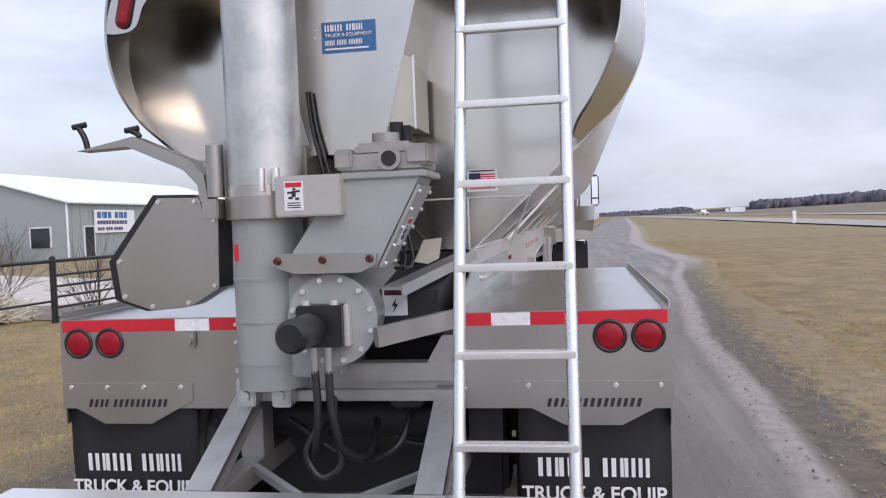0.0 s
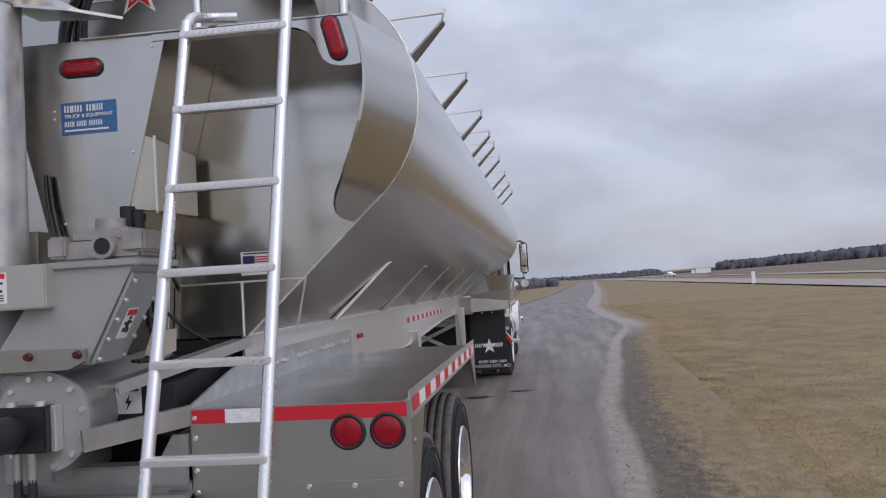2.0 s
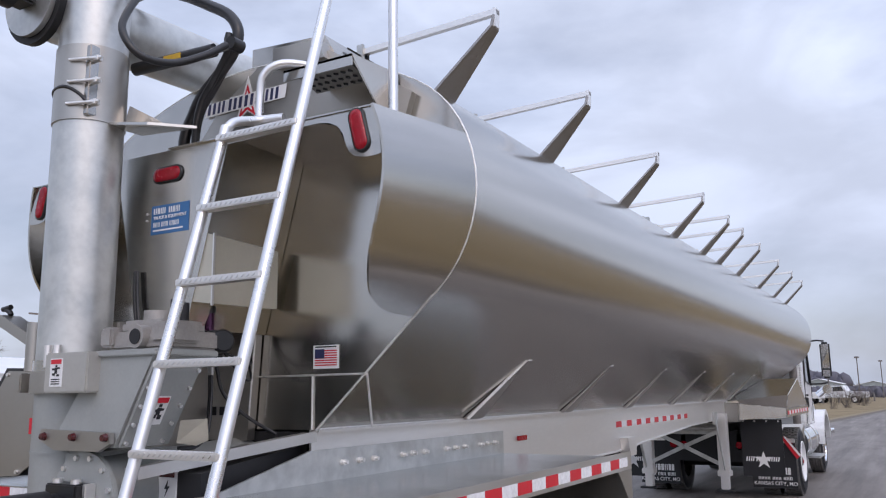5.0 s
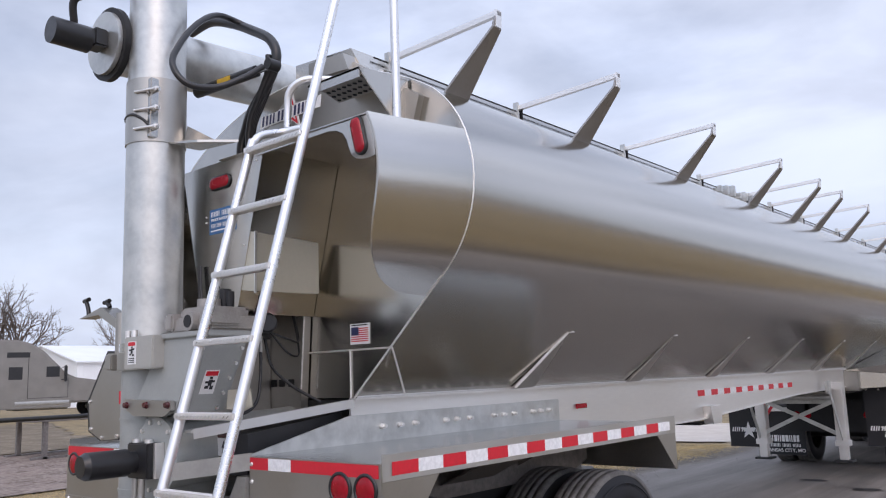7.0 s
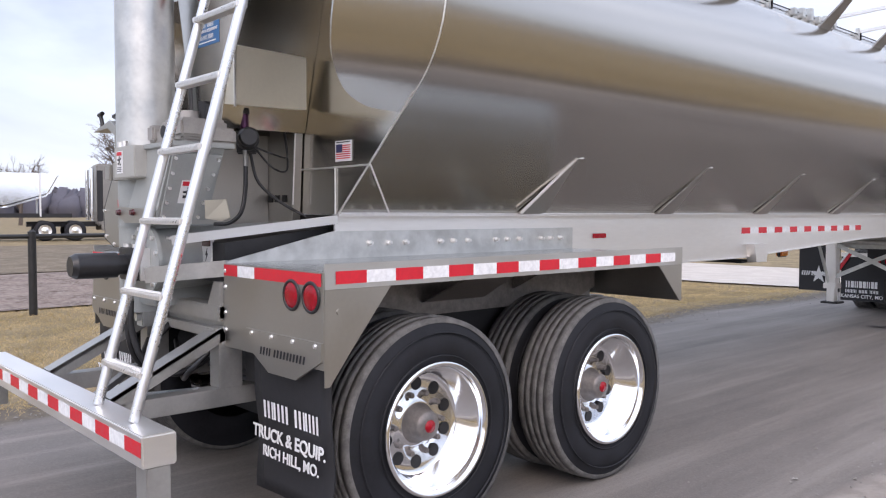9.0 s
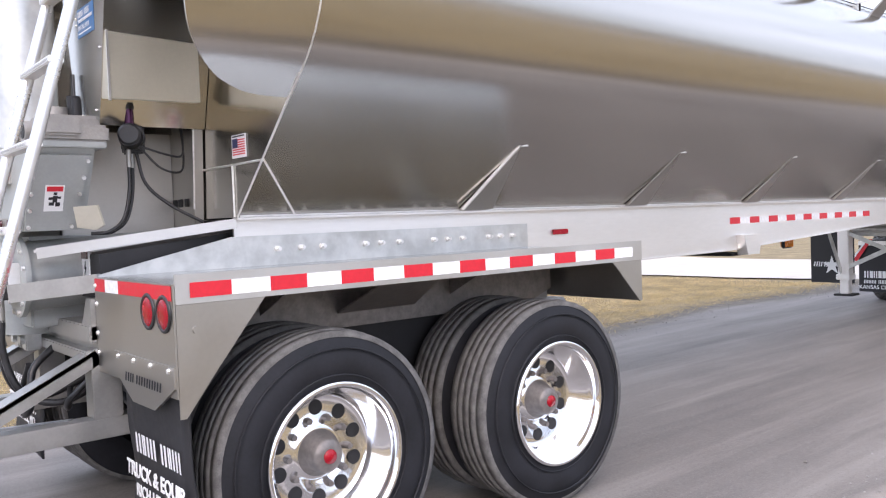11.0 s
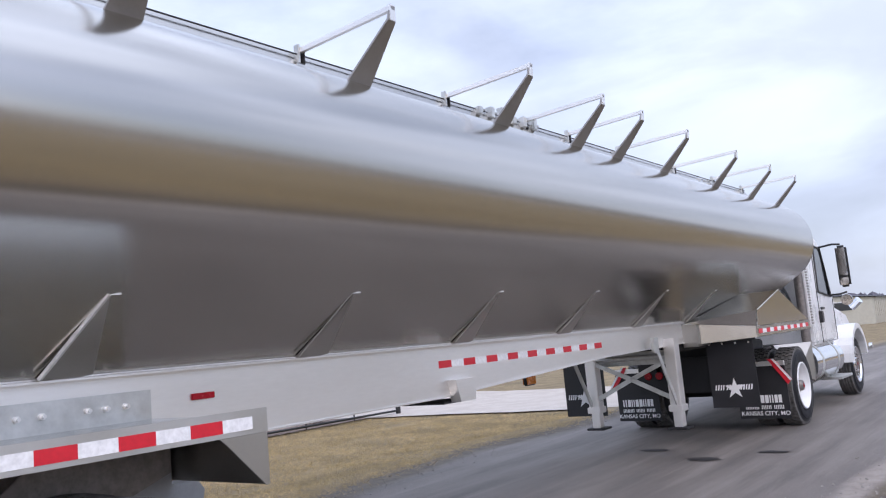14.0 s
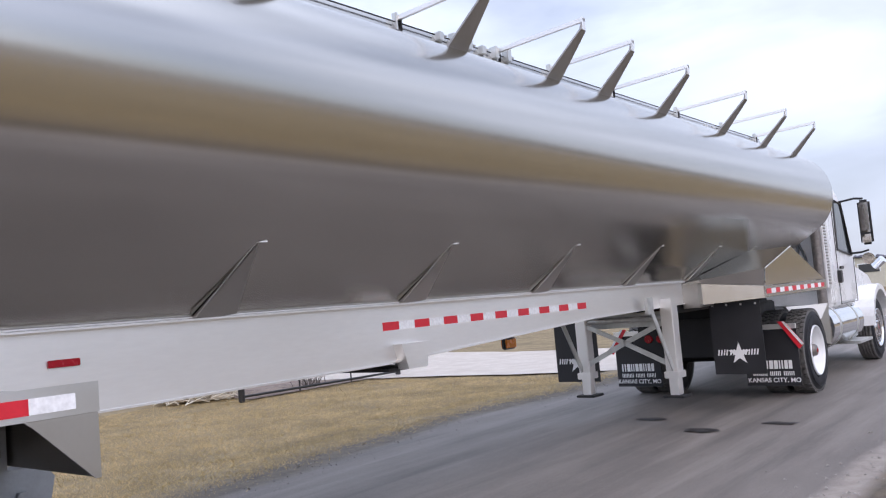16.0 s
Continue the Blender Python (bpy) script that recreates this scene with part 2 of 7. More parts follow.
GRAVEL = ground_material("pale_gravel", [(0.36, 0.335, 0.31), (0.28, 0.255, 0.235), (0.44, 0.42, 0.40), (0.24, 0.22, 0.20)], (0.4, 3.0, 42.0), 0.9, 0.9, 0.02)
DRIVE = ground_material("white_gravel_drive", [(0.55, 0.49, 0.43), (0.45, 0.395, 0.345), (0.60, 0.55, 0.49), (0.49, 0.44, 0.39)], (0.3, 2.0, 40.0), 0.6, 0.9, 0.02)
DIRT = ground_material("reddish_dirt", [(0.19, 0.130, 0.105), (0.27, 0.215, 0.182), (0.095, 0.060, 0.048), (0.31, 0.255, 0.22)], (0.5, 1.4, 9.0), 0.8)
YARD = ground_material("worn_yard_ground", [(0.20, 0.158, 0.110), (0.115, 0.09, 0.064), (0.25, 0.20, 0.145), (0.145, 0.115, 0.08)], (0.35, 1.2, 8.0), 0.5)
FIELD = ground_material("far_field", [(0.171, 0.140, 0.099), (0.216, 0.176, 0.126), (0.144, 0.117, 0.086), (0.198, 0.162, 0.117)], (0.02, 0.1, 1.0), 0.2)
# bare wood colours paled and blued to paint in the haze of distance
HAZED_WOODS = ground_material("far_woods", [(0.125, 0.122, 0.148), (0.102, 0.100, 0.124), (0.145, 0.139, 0.160), (0.115, 0.112, 0.134)], (0.02, 0.1, 0.8), 0.1)
SIDING = material("grey_green_siding", (0.33, 0.36, 0.355), 0.5, 0.1, 0.04, 0.8)


# ---------------------------------------------------------------- mesh helpers
def box(bm, x0, x1, y0, y1, z0, z1, bevel=0.0):
    vs = [bm.verts.new((x, y, z)) for x in (x0, x1) for y in (y0, y1) for z in (z0, z1)]
    fs = [bm.faces.new([vs[i] for i in f]) for f in ((0, 1, 3, 2), (4, 6, 7, 5), (0, 4, 5, 1), (2, 3, 7, 6), (0, 2, 6, 4), (1, 5, 7, 3))]
    if bevel:
        es = {e for f in fs for e in f.edges}
        bmesh.ops.bevel(bm, geom=list(es), offset=bevel, segments=2, affect="EDGES", clamp_overlap=True)


def prism(bm, pts, shift):
    """A flat outline in space, extruded by a shift."""
    s = Vector(shift)
    a = [bm.verts.new(p) for p in pts]
    b = [bm.verts.new(Vector(p) + s) for p in pts]
    bm.faces.new(a)
    bm.faces.new(b[::-1])
    for i in range(len(pts)):
        j = (i + 1) % len(pts)
        bm.faces.new((a[j], a[i], b[i], b[j]))


def frame_of(d):
    d = Vector(d).normalized()
    u = d.cross(Vector((0, 0, 1)))
    if u.length < 1e-3:
        u = Vector((1, 0, 0))
    u.normalize()
    return d, u, u.cross(d)


def rod(bm, p0, p1, r0, r1=None, n=16, caps=True):
    """A cylinder or cone between two points."""
    p0, p1 = Vector(p0), Vector(p1)
    d, u, v = frame_of(p1 - p0)
    r1 = r0 if r1 is None else r1
    ring = []
    for p, r in ((p0, r0), (p1, r1)):
        ring.append([bm.verts.new(p + r * (math.cos(2 * math.pi * k / n) * u + math.sin(2 * math.pi * k / n) * v)) for k in range(n)])
    for k in range(n):
        f = bm.faces.new((ring[0][k], ring[0][(k + 1) % n], ring[1][(k + 1) % n], ring[1][k]))
        f.smooth = True
    if caps:
        for loop in ring:
            bm.faces.new([bm.verts.new(v.co) for v in loop])


def bar(bm, p0, p1, w, h, up=(0, 0, 1)):
    """A rectangular bar between two points; w across, h along up."""
    p0, p1 = Vector(p0), Vector(p1)
    d = (p1 - p0).normalized()
    s = d.cross(Vector(up)).normalized()
    t = s.cross(d)
    prism(bm, [p0 + s * a * w / 2 + t * b * h / 2 for a, b in ((-1, -1), (1, -1), (1, 1), (-1, 1))], p1 - p0)


def smooth_line(pts, n=8):
    """Points of a smooth curve through the given ones."""
    pts = [Vector(p) for p in pts]
    ext = [2 * pts[0] - pts[1], *pts, 2 * pts[-1] - pts[-2]]
    out = []
    for i in range(len(pts) - 1):
        a, b, c, d = ext[i:i + 4]
        for k in range(n):
            t = k / n
            out.append(0.5 * (2 * b + (c - a) * t + (2 * a - 5 * b + 4 * c - d) * t * t + (3 * b - a - 3 * c + d) * t ** 3))
    return out + [pts[-1]]


def pipe(bm, pts, r, n=10):
    """A round tube along a line of points."""
    pts = [Vector(p) for p in pts]
    rings, u = [], None
    for i, p in enumerate(pts):
        d = (pts[min(i + 1, len(pts) - 1)] - pts[max(i - 1, 0)]).normalized()
        if u is None:
            _, u, _ = frame_of(d)
        u = (u - d * u.dot(d)).normalized()
        v = d.cross(u)
        rings.append([bm.verts.new(p + r * (math.cos(2 * math.pi * k / n) * u + math.sin(2 * math.pi * k / n) * v)) for k in range(n)])
    for a, b in zip(rings, rings[1:]):
        for k in range(n):
            f = bm.faces.new((a[k], a[(k + 1) % n], b[(k + 1) % n], b[k]))
            f.smooth = True
    for loop in (rings[0], rings[-1]):
        bm.faces.new([bm.verts.new(v.co) for v in loop])


def lathe(bm, profile, n=40, center=(0, 0, 0)):
    """A profile of (x along the axle, radius) turned round the x axis."""
    rings = []
    for x, r in profile:
        rings.append([bm.verts.new((center[0] + x, center[1] + r * math.cos(2 * math.pi * k / n), center[2] + r * math.sin(2 * math.pi * k / n))) for k in range(n)])
    for a, b in zip(rings, rings[1:]):
        for k in range(n):
            f = bm.faces.new((a[k], a[(k + 1) % n], b[(k + 1) % n], b[k]))
            f.smooth = True


def part(name, bm, mat, parent=None, label=""):
    """Links a bmesh as one mesh object under a thing or a part."""
    bmesh.ops.recalc_face_normals(bm, faces=bm.faces)
    if name in ("letter_bars", "number_bars", "cut_marks") and parent is not None:
        for f in bm.faces:
            me = bpy.data.meshes.new(name[:-1])
            me.from_pydata([v.co[:] for v in f.verts], [], [range(len(f.verts))])
            me.materials.append(mat)
            one = new(name[:-1], me)
            one.parent = parent
        bm.free()
        return parent
    me = bpy.data.meshes.new(name)
    bm.to_mesh(me)
    bm.free()
    me.materials.append(mat)
    ob = new(name, me)
    if parent is not None:
        ob.parent = parent
    if label:
        ob["label"] = label
    return ob


def thing(name, label, category, group="", at=(0, 0, 0)):
    ob = new(name)
    ob.location = at
    ob.empty_display_size = 0.1
    return tagged(ob, label, category, group)


def B():
    return bmesh.new()


def lettering(name, text, size, m, mat, parent, label="", align="CENTER", bold=0.0):
    """Built-in font, laid flat at the pose m, as a mesh."""
    cu = bpy.data.curves.new(name, "FONT")
    cu.body, cu.size, cu.align_x, cu.align_y = text, size, align, "CENTER"
    cu.extrude, cu.offset = 0.0015, bold
    tmp = new("tmp", cu)
    me = bpy.data.meshes.new_from_object(tmp.evaluated_get(bpy.context.evaluated_depsgraph_get()))
    bpy.data.objects.remove(tmp)
    bpy.data.curves.remove(cu)
    me.materials.clear()
    me.materials.append(mat)
    ob = new(name, me)
    ob.parent = parent
    ob.matrix_local = m
    if label:
        ob["label"] = label
    return ob


def letter_bars(bm, widths, h, x0, z0, to):
    """A row of plain upright bars, one for each letter; to() maps (x, z) to a place."""
    x = x0
    for w in widths:
        thin = len(widths) > 2 and w > 0.45 * h
        for a, b in ((0, 0.34 * w), (0.62 * w, 0.96 * w)) if thin else ((0, w),) if w > 0 else ():
            q = [(x + a, z0), (x + b, z0), (x + b, z0 + h), (x + a, z0 + h)]
            bm.faces.new([bm.verts.new(to(*p)) for p in q])
        x += abs(w) * 1.25
    return x


# ---------------------------------------------------------------- ground
def edge_at(table, y):
    for (ya, xa), (yb, xb) in zip(table, table[1:]):
        if ya <= y <= yb:
            return xa + (xb - xa) * (y - ya) / (yb - ya)
    return table[0][1] if y < table[0][0] else table[-1][1]


def ys_between(a, b):
    ys, y = [], a
    while y < b:
        ys.append(y)
        y += 0.25 if y < 40 else 2.0 if y < 120 else 15.0
    return ys + [b]


def hill(x, y):
    """The land: level near the road, rising to low hills at the right and a little to the left."""
    d = max(x - 60, 0)
    return min(d * 0.028, 9.0) + 0.15 * min(max((-x - 14) / 26, 0), 1) + 0.12 * noise.noise((x * 0.05, y * 0.05, 0)) * min(1, max(0, (abs(x) - 6) / 10))


def build_ground():
    bm = B()
    axis = [0.0]
    step = 1.5
    while axis[-1] < 2200:
        axis.append(axis[-1] + step)
        step *= 1.09
    line = [-a for a in axis[:0:-1]] + axis
    grid = [[bm.verts.new((x, y, hill(x, y) - 0.02)) for x in line] for y in line]
    for r, s in zip(grid, grid[1:]):
        for k in range(len(line) - 1):
            f = bm.faces.new((r[k], r[k + 1], s[k + 1], s[k]))
            f.smooth = True
    tagged(part("ground", bm, GRASS), "dry tan winter grass reaching to the horizon", "ground", kind="structure")


ROAD_R = [(-40, 1.6), (-4, 2.05), (3.4, 2.5), (8, 2.62), (13, 3.1), (18, 3.5), (22, 4.1), (25, 4.5), (28, 4.45), (33, 4.15), (45, 4.15), (62, 5.3), (90, 7.2), (400, 24)]
ROAD_L = [(-40, -3.2), (0, -2.5), (5.2, -2.08), (7.2, -2.38), (9.5, -2.68), (12, -2.45), (13.5, -2.5), (20, -2.3), (40, -1.4), (90, 2.6), (400, 18)]
SHOULDER = [(-40, 2.5), (-4, 2.75), (3.4, 3.2), (8.5, 3.4), (15, 3.6), (18, 3.9), (22, 4.5), (25, 4.9), (28, 4.85), (33, 4.55), (45, 4.6), (62, 5.8), (90, 7.8), (400, 25)]
build_ground()


def build_field():
    """Bare brown fields beyond the highway, rising to the hills."""
    bm = B()
    xs = [56 + 6 * k + 0.9 * k * k for k in range(28)]
    ys = range(-600, 1000, 40)
    grid = [[bm.verts.new((x + 0.02 * max(y, 0), y, hill(x + 0.02 * max(y, 0), y) + 0.04)) for x in xs] for y in ys]
    for r, s in zip(grid, grid[1:]):
        for k in range(len(xs) - 1):
            f = bm.faces.new((r[k], r[k + 1], s[k + 1], s[k]))
            f.smooth = True
    tagged(part("field", bm, FIELD), "bare brown winter field beyond the highway", "field", kind="structure")


build_field()


def road_material():
    """Worn asphalt that runs out into pale dust, muddy soil and grass; the edges are named by distance attributes."""
    m = bpy.data.materials.new("worn_road")
    m.use_nodes = True
    nt = m.node_tree
    b = nt.nodes["Principled BSDF"]
    b.inputs["Roughness"].default_value = 0.7
    b.inputs["Specular IOR Level"].default_value = 0.5
    co = nt.nodes.new("ShaderNodeTexCoord")

    def noise_of(scale, stretch=(1, 1, 1), detail=6.0, rough=0.6):
        mp = nt.nodes.new("ShaderNodeMapping")
        mp.inputs["Scale"].default_value = stretch
        nt.links.new(co.outputs["Object"], mp.inputs["Vector"])
        n = nt.nodes.new("ShaderNodeTexNoise")
        n.inputs["Scale"].default_value = scale
        n.inputs["Detail"].default_value = detail
        n.inputs["Roughness"].default_value = rough
        nt.links.new(mp.outputs["Vector"], n.inputs["Vector"])
        return n.outputs["Fac"]

    def ranged(value, lo, hi, a=0.0, c=1.0):
        r = nt.nodes.new("ShaderNodeMapRange")
        r.inputs["From Min"].default_value = lo
        r.inputs["From Max"].default_value = hi
        r.inputs["To Min"].default_value = a
        r.inputs["To Max"].default_value = c
        nt.links.new(value, r.inputs["Value"])
        return r.outputs["Result"]

    def mixed(fac, a, c):
        x = nt.nodes.new("ShaderNodeMix")
        x.data_type = "RGBA"
        nt.links.new(fac, x.inputs[0])
        for k, v in ((6, a), (7, c)):
            if isinstance(v, tuple):
                x.inputs[k].default_value = (*v, 1)
            else:
                nt.links.new(v, x.inputs[k])
        return x.outputs[2]

    def wobble(name, value, amount):
        at = nt.nodes.new("ShaderNodeAttribute")
        at.attribute_name = name
        w = nt.nodes.new("ShaderNodeMath")
        w.operation = "MULTIPLY_ADD"
        w.inputs[1].default_value = amount
        nt.links.new(value, w.inputs[0])
        nt.links.new(at.outputs["Fac"], w.inputs[2])
        return w.outputs[0]

    streak = noise_of(1.0, (2.6, 0.16, 1), 7.0, 0.62)
    mottle = noise_of(0.9, (1, 0.45, 1), 5.0)
    grit = noise_of(70.0, (1, 1, 1), 4.0, 0.7)
    ragged = noise_of(2.2, (1, 0.30, 1), 6.0, 0.6)
    clods = noise_of(7.0, (1, 0.8, 1), 7.0, 0.65)
    col = mixed(ranged(mottle, 0.36, 0.66), (0.155, 0.135, 0.121), (0.212, 0.187, 0.168))
    col = mixed(ranged(streak, 0.50, 0.70), col, (0.281, 0.248, 0.221))
    col = mixed(ranged(streak, 0.46, 0.30), col, (0.113, 0.099, 0.090))
    col = mixed(ranged(grit, 0.52, 0.78, 0.0, 0.55), col, (0.288, 0.270, 0.256))
    col = mixed(ranged(grit, 0.45, 0.25, 0.0, 0.5), col, (0.072, 0.069, 0.068))
    dust = mixed(ranged(clods, 0.40, 0.64), (0.345, 0.300, 0.265), (0.255, 0.218, 0.190))
    soil = mixed(ranged(clods, 0.40, 0.62), (0.080, 0.062, 0.044), (0.145, 0.111, 0.074))
    dry = mixed(ranged(clods, 0.40, 0.62), (0.175, 0.132, 0.074), (0.300, 0.222, 0.120))
    er = wobble("edge_right", ragged, 0.20)
    el = wobble("edge_left", ragged, 0.5)
    col = mixed(ranged(er, -0.20, -0.09), col, dust)
    mud = nt.nodes.new("ShaderNodeAttribute")
    mud.attribute_name = "muddy"
    wet = nt.nodes.new("ShaderNodeMath")
    wet.operation = "MULTIPLY"
    nt.links.new(ranged(er, 0.07, 0.18), wet.inputs[0])
    nt.links.new(mud.outputs["Fac"], wet.inputs[1])
    col = mixed(wet.outputs[0], col, soil)
    tufts = wobble("edge_right", clods, 1.1)
    col = mixed(ranged(tufts, 0.95, 1.20), col, dry)
    col = mixed(ranged(el, 0.52, 0.30), col, soil)
    col = mixed(ranged(el, 0.02, -0.32), col, dry)
    nt.links.new(col, b.inputs["Base Color"])
    bp = nt.nodes.new("ShaderNodeBump")
    bp.inputs["Strength"].default_value = 0.4
    bp.inputs["Distance"].default_value = 0.010
    nt.links.new(grit, bp.inputs["Height"])
    nt.links.new(bp.outputs["Normal"], b.inputs["Normal"])
    return m


ROAD = road_material()


def build_road():
    """One sheet from the lawn across the lane to the grass on the other side."""
    bm = B()
    rows, dr, dl, mud = [], [], [], []
    for y in ys_between(-40, 400):
        a, r, c = edge_at(ROAD_L, y) - 0.85, edge_at(ROAD_R, y), edge_at(SHOULDER, y) + 0.55
        ragged = 0.05 * noise.noise((9.1, y * 0.8, 0)) + 0.03 * noise.noise((7.1, y * 5.0, 0))
        n = 30
        row = []
        for k in range(n + 1):
            x = a + (c + ragged - a) * k / n
            d = x - r
            bank = 0.012 * min(max((d - 0.25) / 0.6, 0), 1) * (0.6 + 0.8 * noise.noise((x * 1.4, y * 1.1, 4)))
            row.append(bm.verts.new((x, y, 0.004 + bank + 0.006 * noise.noise((x * 0.7, y * 0.4, 1)))))
            dr.append(d)
            dl.append(x - a - 0.85)
            mud.append(min(max((25 - y) / 6, 0.0), 1.0))
        rows.append(row)
    for r, s in zip(rows, rows[1:]):
        for k in range(len(r) - 1):
            f = bm.faces.new((r[k], r[k + 1], s[k + 1], s[k]))
            f.smooth = True
    ob = part("road", bm, ROAD)
    for name, values in (("edge_right", dr), ("edge_left", dl), ("muddy", mud)):
        at = ob.data.attributes.new(name, "FLOAT", "POINT")
        at.data.foreach_set("value", values)
    tagged(ob, "worn grey asphalt lane with dusty edges and muddy shoulder", "road", kind="structure")


build_road()


# ---------------------------------------------------------------- the trailer
def tank_section(n1=14, n2=10):
    """Right half of the tank's outline, from the frame rail up to the crown."""
    pts = [(0.46 + 0.640 * k / 6, 1.49 + 0.5914 * k / 6) for k in range(6)]
    for k in range(n1 + 1):
        a = radians(-47.1 + 107.1 * k / n1)
        pts.append((0.692 + 0.6 * math.cos(a), 2.52 + 0.6 * math.sin(a)))
    for k in range(1, n2 + 1):
        a = radians(60 + 30 * k / n2)
        pts.append((1.984 * math.cos(a), 1.322 + 1.984 * math.sin(a)))
    return pts


SECTION = tank_section()
OUTLINE = SECTION + [(-x, z) for x, z in SECTION[-2::-1]]
FRONT_Y, REAR_Y = 12.88, 0.655


def front_y(z):
    return FRONT_Y if z > 2.1 else FRONT_Y - (2.1 - z) * 1.25


trailer = thing("feed_trailer", "brushed stainless steel bulk feed trailer with ladder, standing on the road", "trailer")

bm = B()
ring_a = [bm.verts.new((x, REAR_Y, z)) for x, z in OUTLINE]
ring_b = [bm.verts.new((x, front_y(z), z)) for x, z in OUTLINE]
n = len(OUTLINE)
for i in range(n - 1):
    f = bm.faces.new((ring_a[i], ring_a[i + 1], ring_b[i + 1], ring_b[i]))
    f.smooth = True
# end walls and floor with vertices of their own, so that the sheets keep their curvature
for loop in (ring_a[::-1], ring_b, [ring_a[-1], ring_a[0], ring_b[0], ring_b[-1]]):
    bm.faces.new([bm.verts.new(v.co) for v in loop])
tank = part("tank", bm, STEEL, trailer, "long brushed stainless tank with sloped hopper sides")


def both(fn):
    """Runs fn for the right and the left side."""
    for s in (1, -1):
        fn(s)


# frame rails, deep at the rear and shallower ahead
def rail(s):
    bm = B()
    low = [(0.64, 1.10), (4.9, 1.12), (7.6, 1.235), (9.6, 1.26)]
    pts = [(s * 0.43, y, z) for y, z in low] + [(s * 0.43, 9.6, 1.485), (s * 0.43, 0.64, 1.485)]
    prism(bm, pts, (s * 0.012, 0, 0))
    prism(bm, [(s * 0.43, 0.64, 1.478), (s * 0.43, 9.6, 1.478), (s * 0.485, 9.6, 1.478), (s * 0.485, 0.64, 1.478)], (0, 0, 0.01))
    for (ya, za), (yb, zb) in zip(low, low[1:]):
        prism(bm, [(s * 0.36, ya, za), (s * 0.46, ya, za), (s * 0.46, yb, zb), (s * 0.36, yb, zb)], (0, 0, -0.01))
    part("frame_rail", bm, ALU, trailer, "long mill-finish aluminium frame rail")
    bm = B()
    prism(bm, [(s * 0.44, 9.55, 1.20), (s * 0.62, 9.6, 1.20), (s * 0.62, 11.0, 1.22), (s * 0.62, 11.0, 1.46), (s * 0.62, 9.6, 1.46), (s * 0.44, 9.55, 1.46)][1:5], (-s * 0.18, 0, 0))
    part("coupler_box", bm, STEEL_DULL, trailer, "stainless upper coupler side plate")


both(rail)


# gussets from the rail up the sloping wall
GUSSETS = [2.0, 3.51, 5.03, 6.58, 8.15, 9.62, 10.76]
for y in GUSSETS:
    for s in (1, -1):
        bm = B()
        a, b, c, d = (s * 0.47, y, 1.492), (s * 0.822, y + 0.165, 1.822), (s * 0.47, y + 0.27, 1.492), (s * 0.505, y + 0.006, 1.492)
        va = [bm.verts.new(p) for p in (a, b, c, d)]
        for q in ((0, 1, 3), (1, 2, 3), (0, 3, 2), (0, 2, 1)):
            bm.faces.new([va[i] for i in q])
        g = part("gusset", bm, STEEL_DULL, trailer)
        bm = B()
        w = 0.016 if y < 2.5 else 0.005
        bar(bm, (s * 0.505, y + 0.004, 1.495), (s * 0.826, y + 0.155, 1.832), w, w)
        part("flange", bm, WELD if y < 2.5 else STEEL_DULL, g, "bright welded edge")
        bm = B()
        bar(bm, (s * 0.815, y + 0.15, 1.83), (s * 0.83, y + 0.21, 1.832), 0.018, 0.007)
        part("tip_weld", bm, WELD, g)


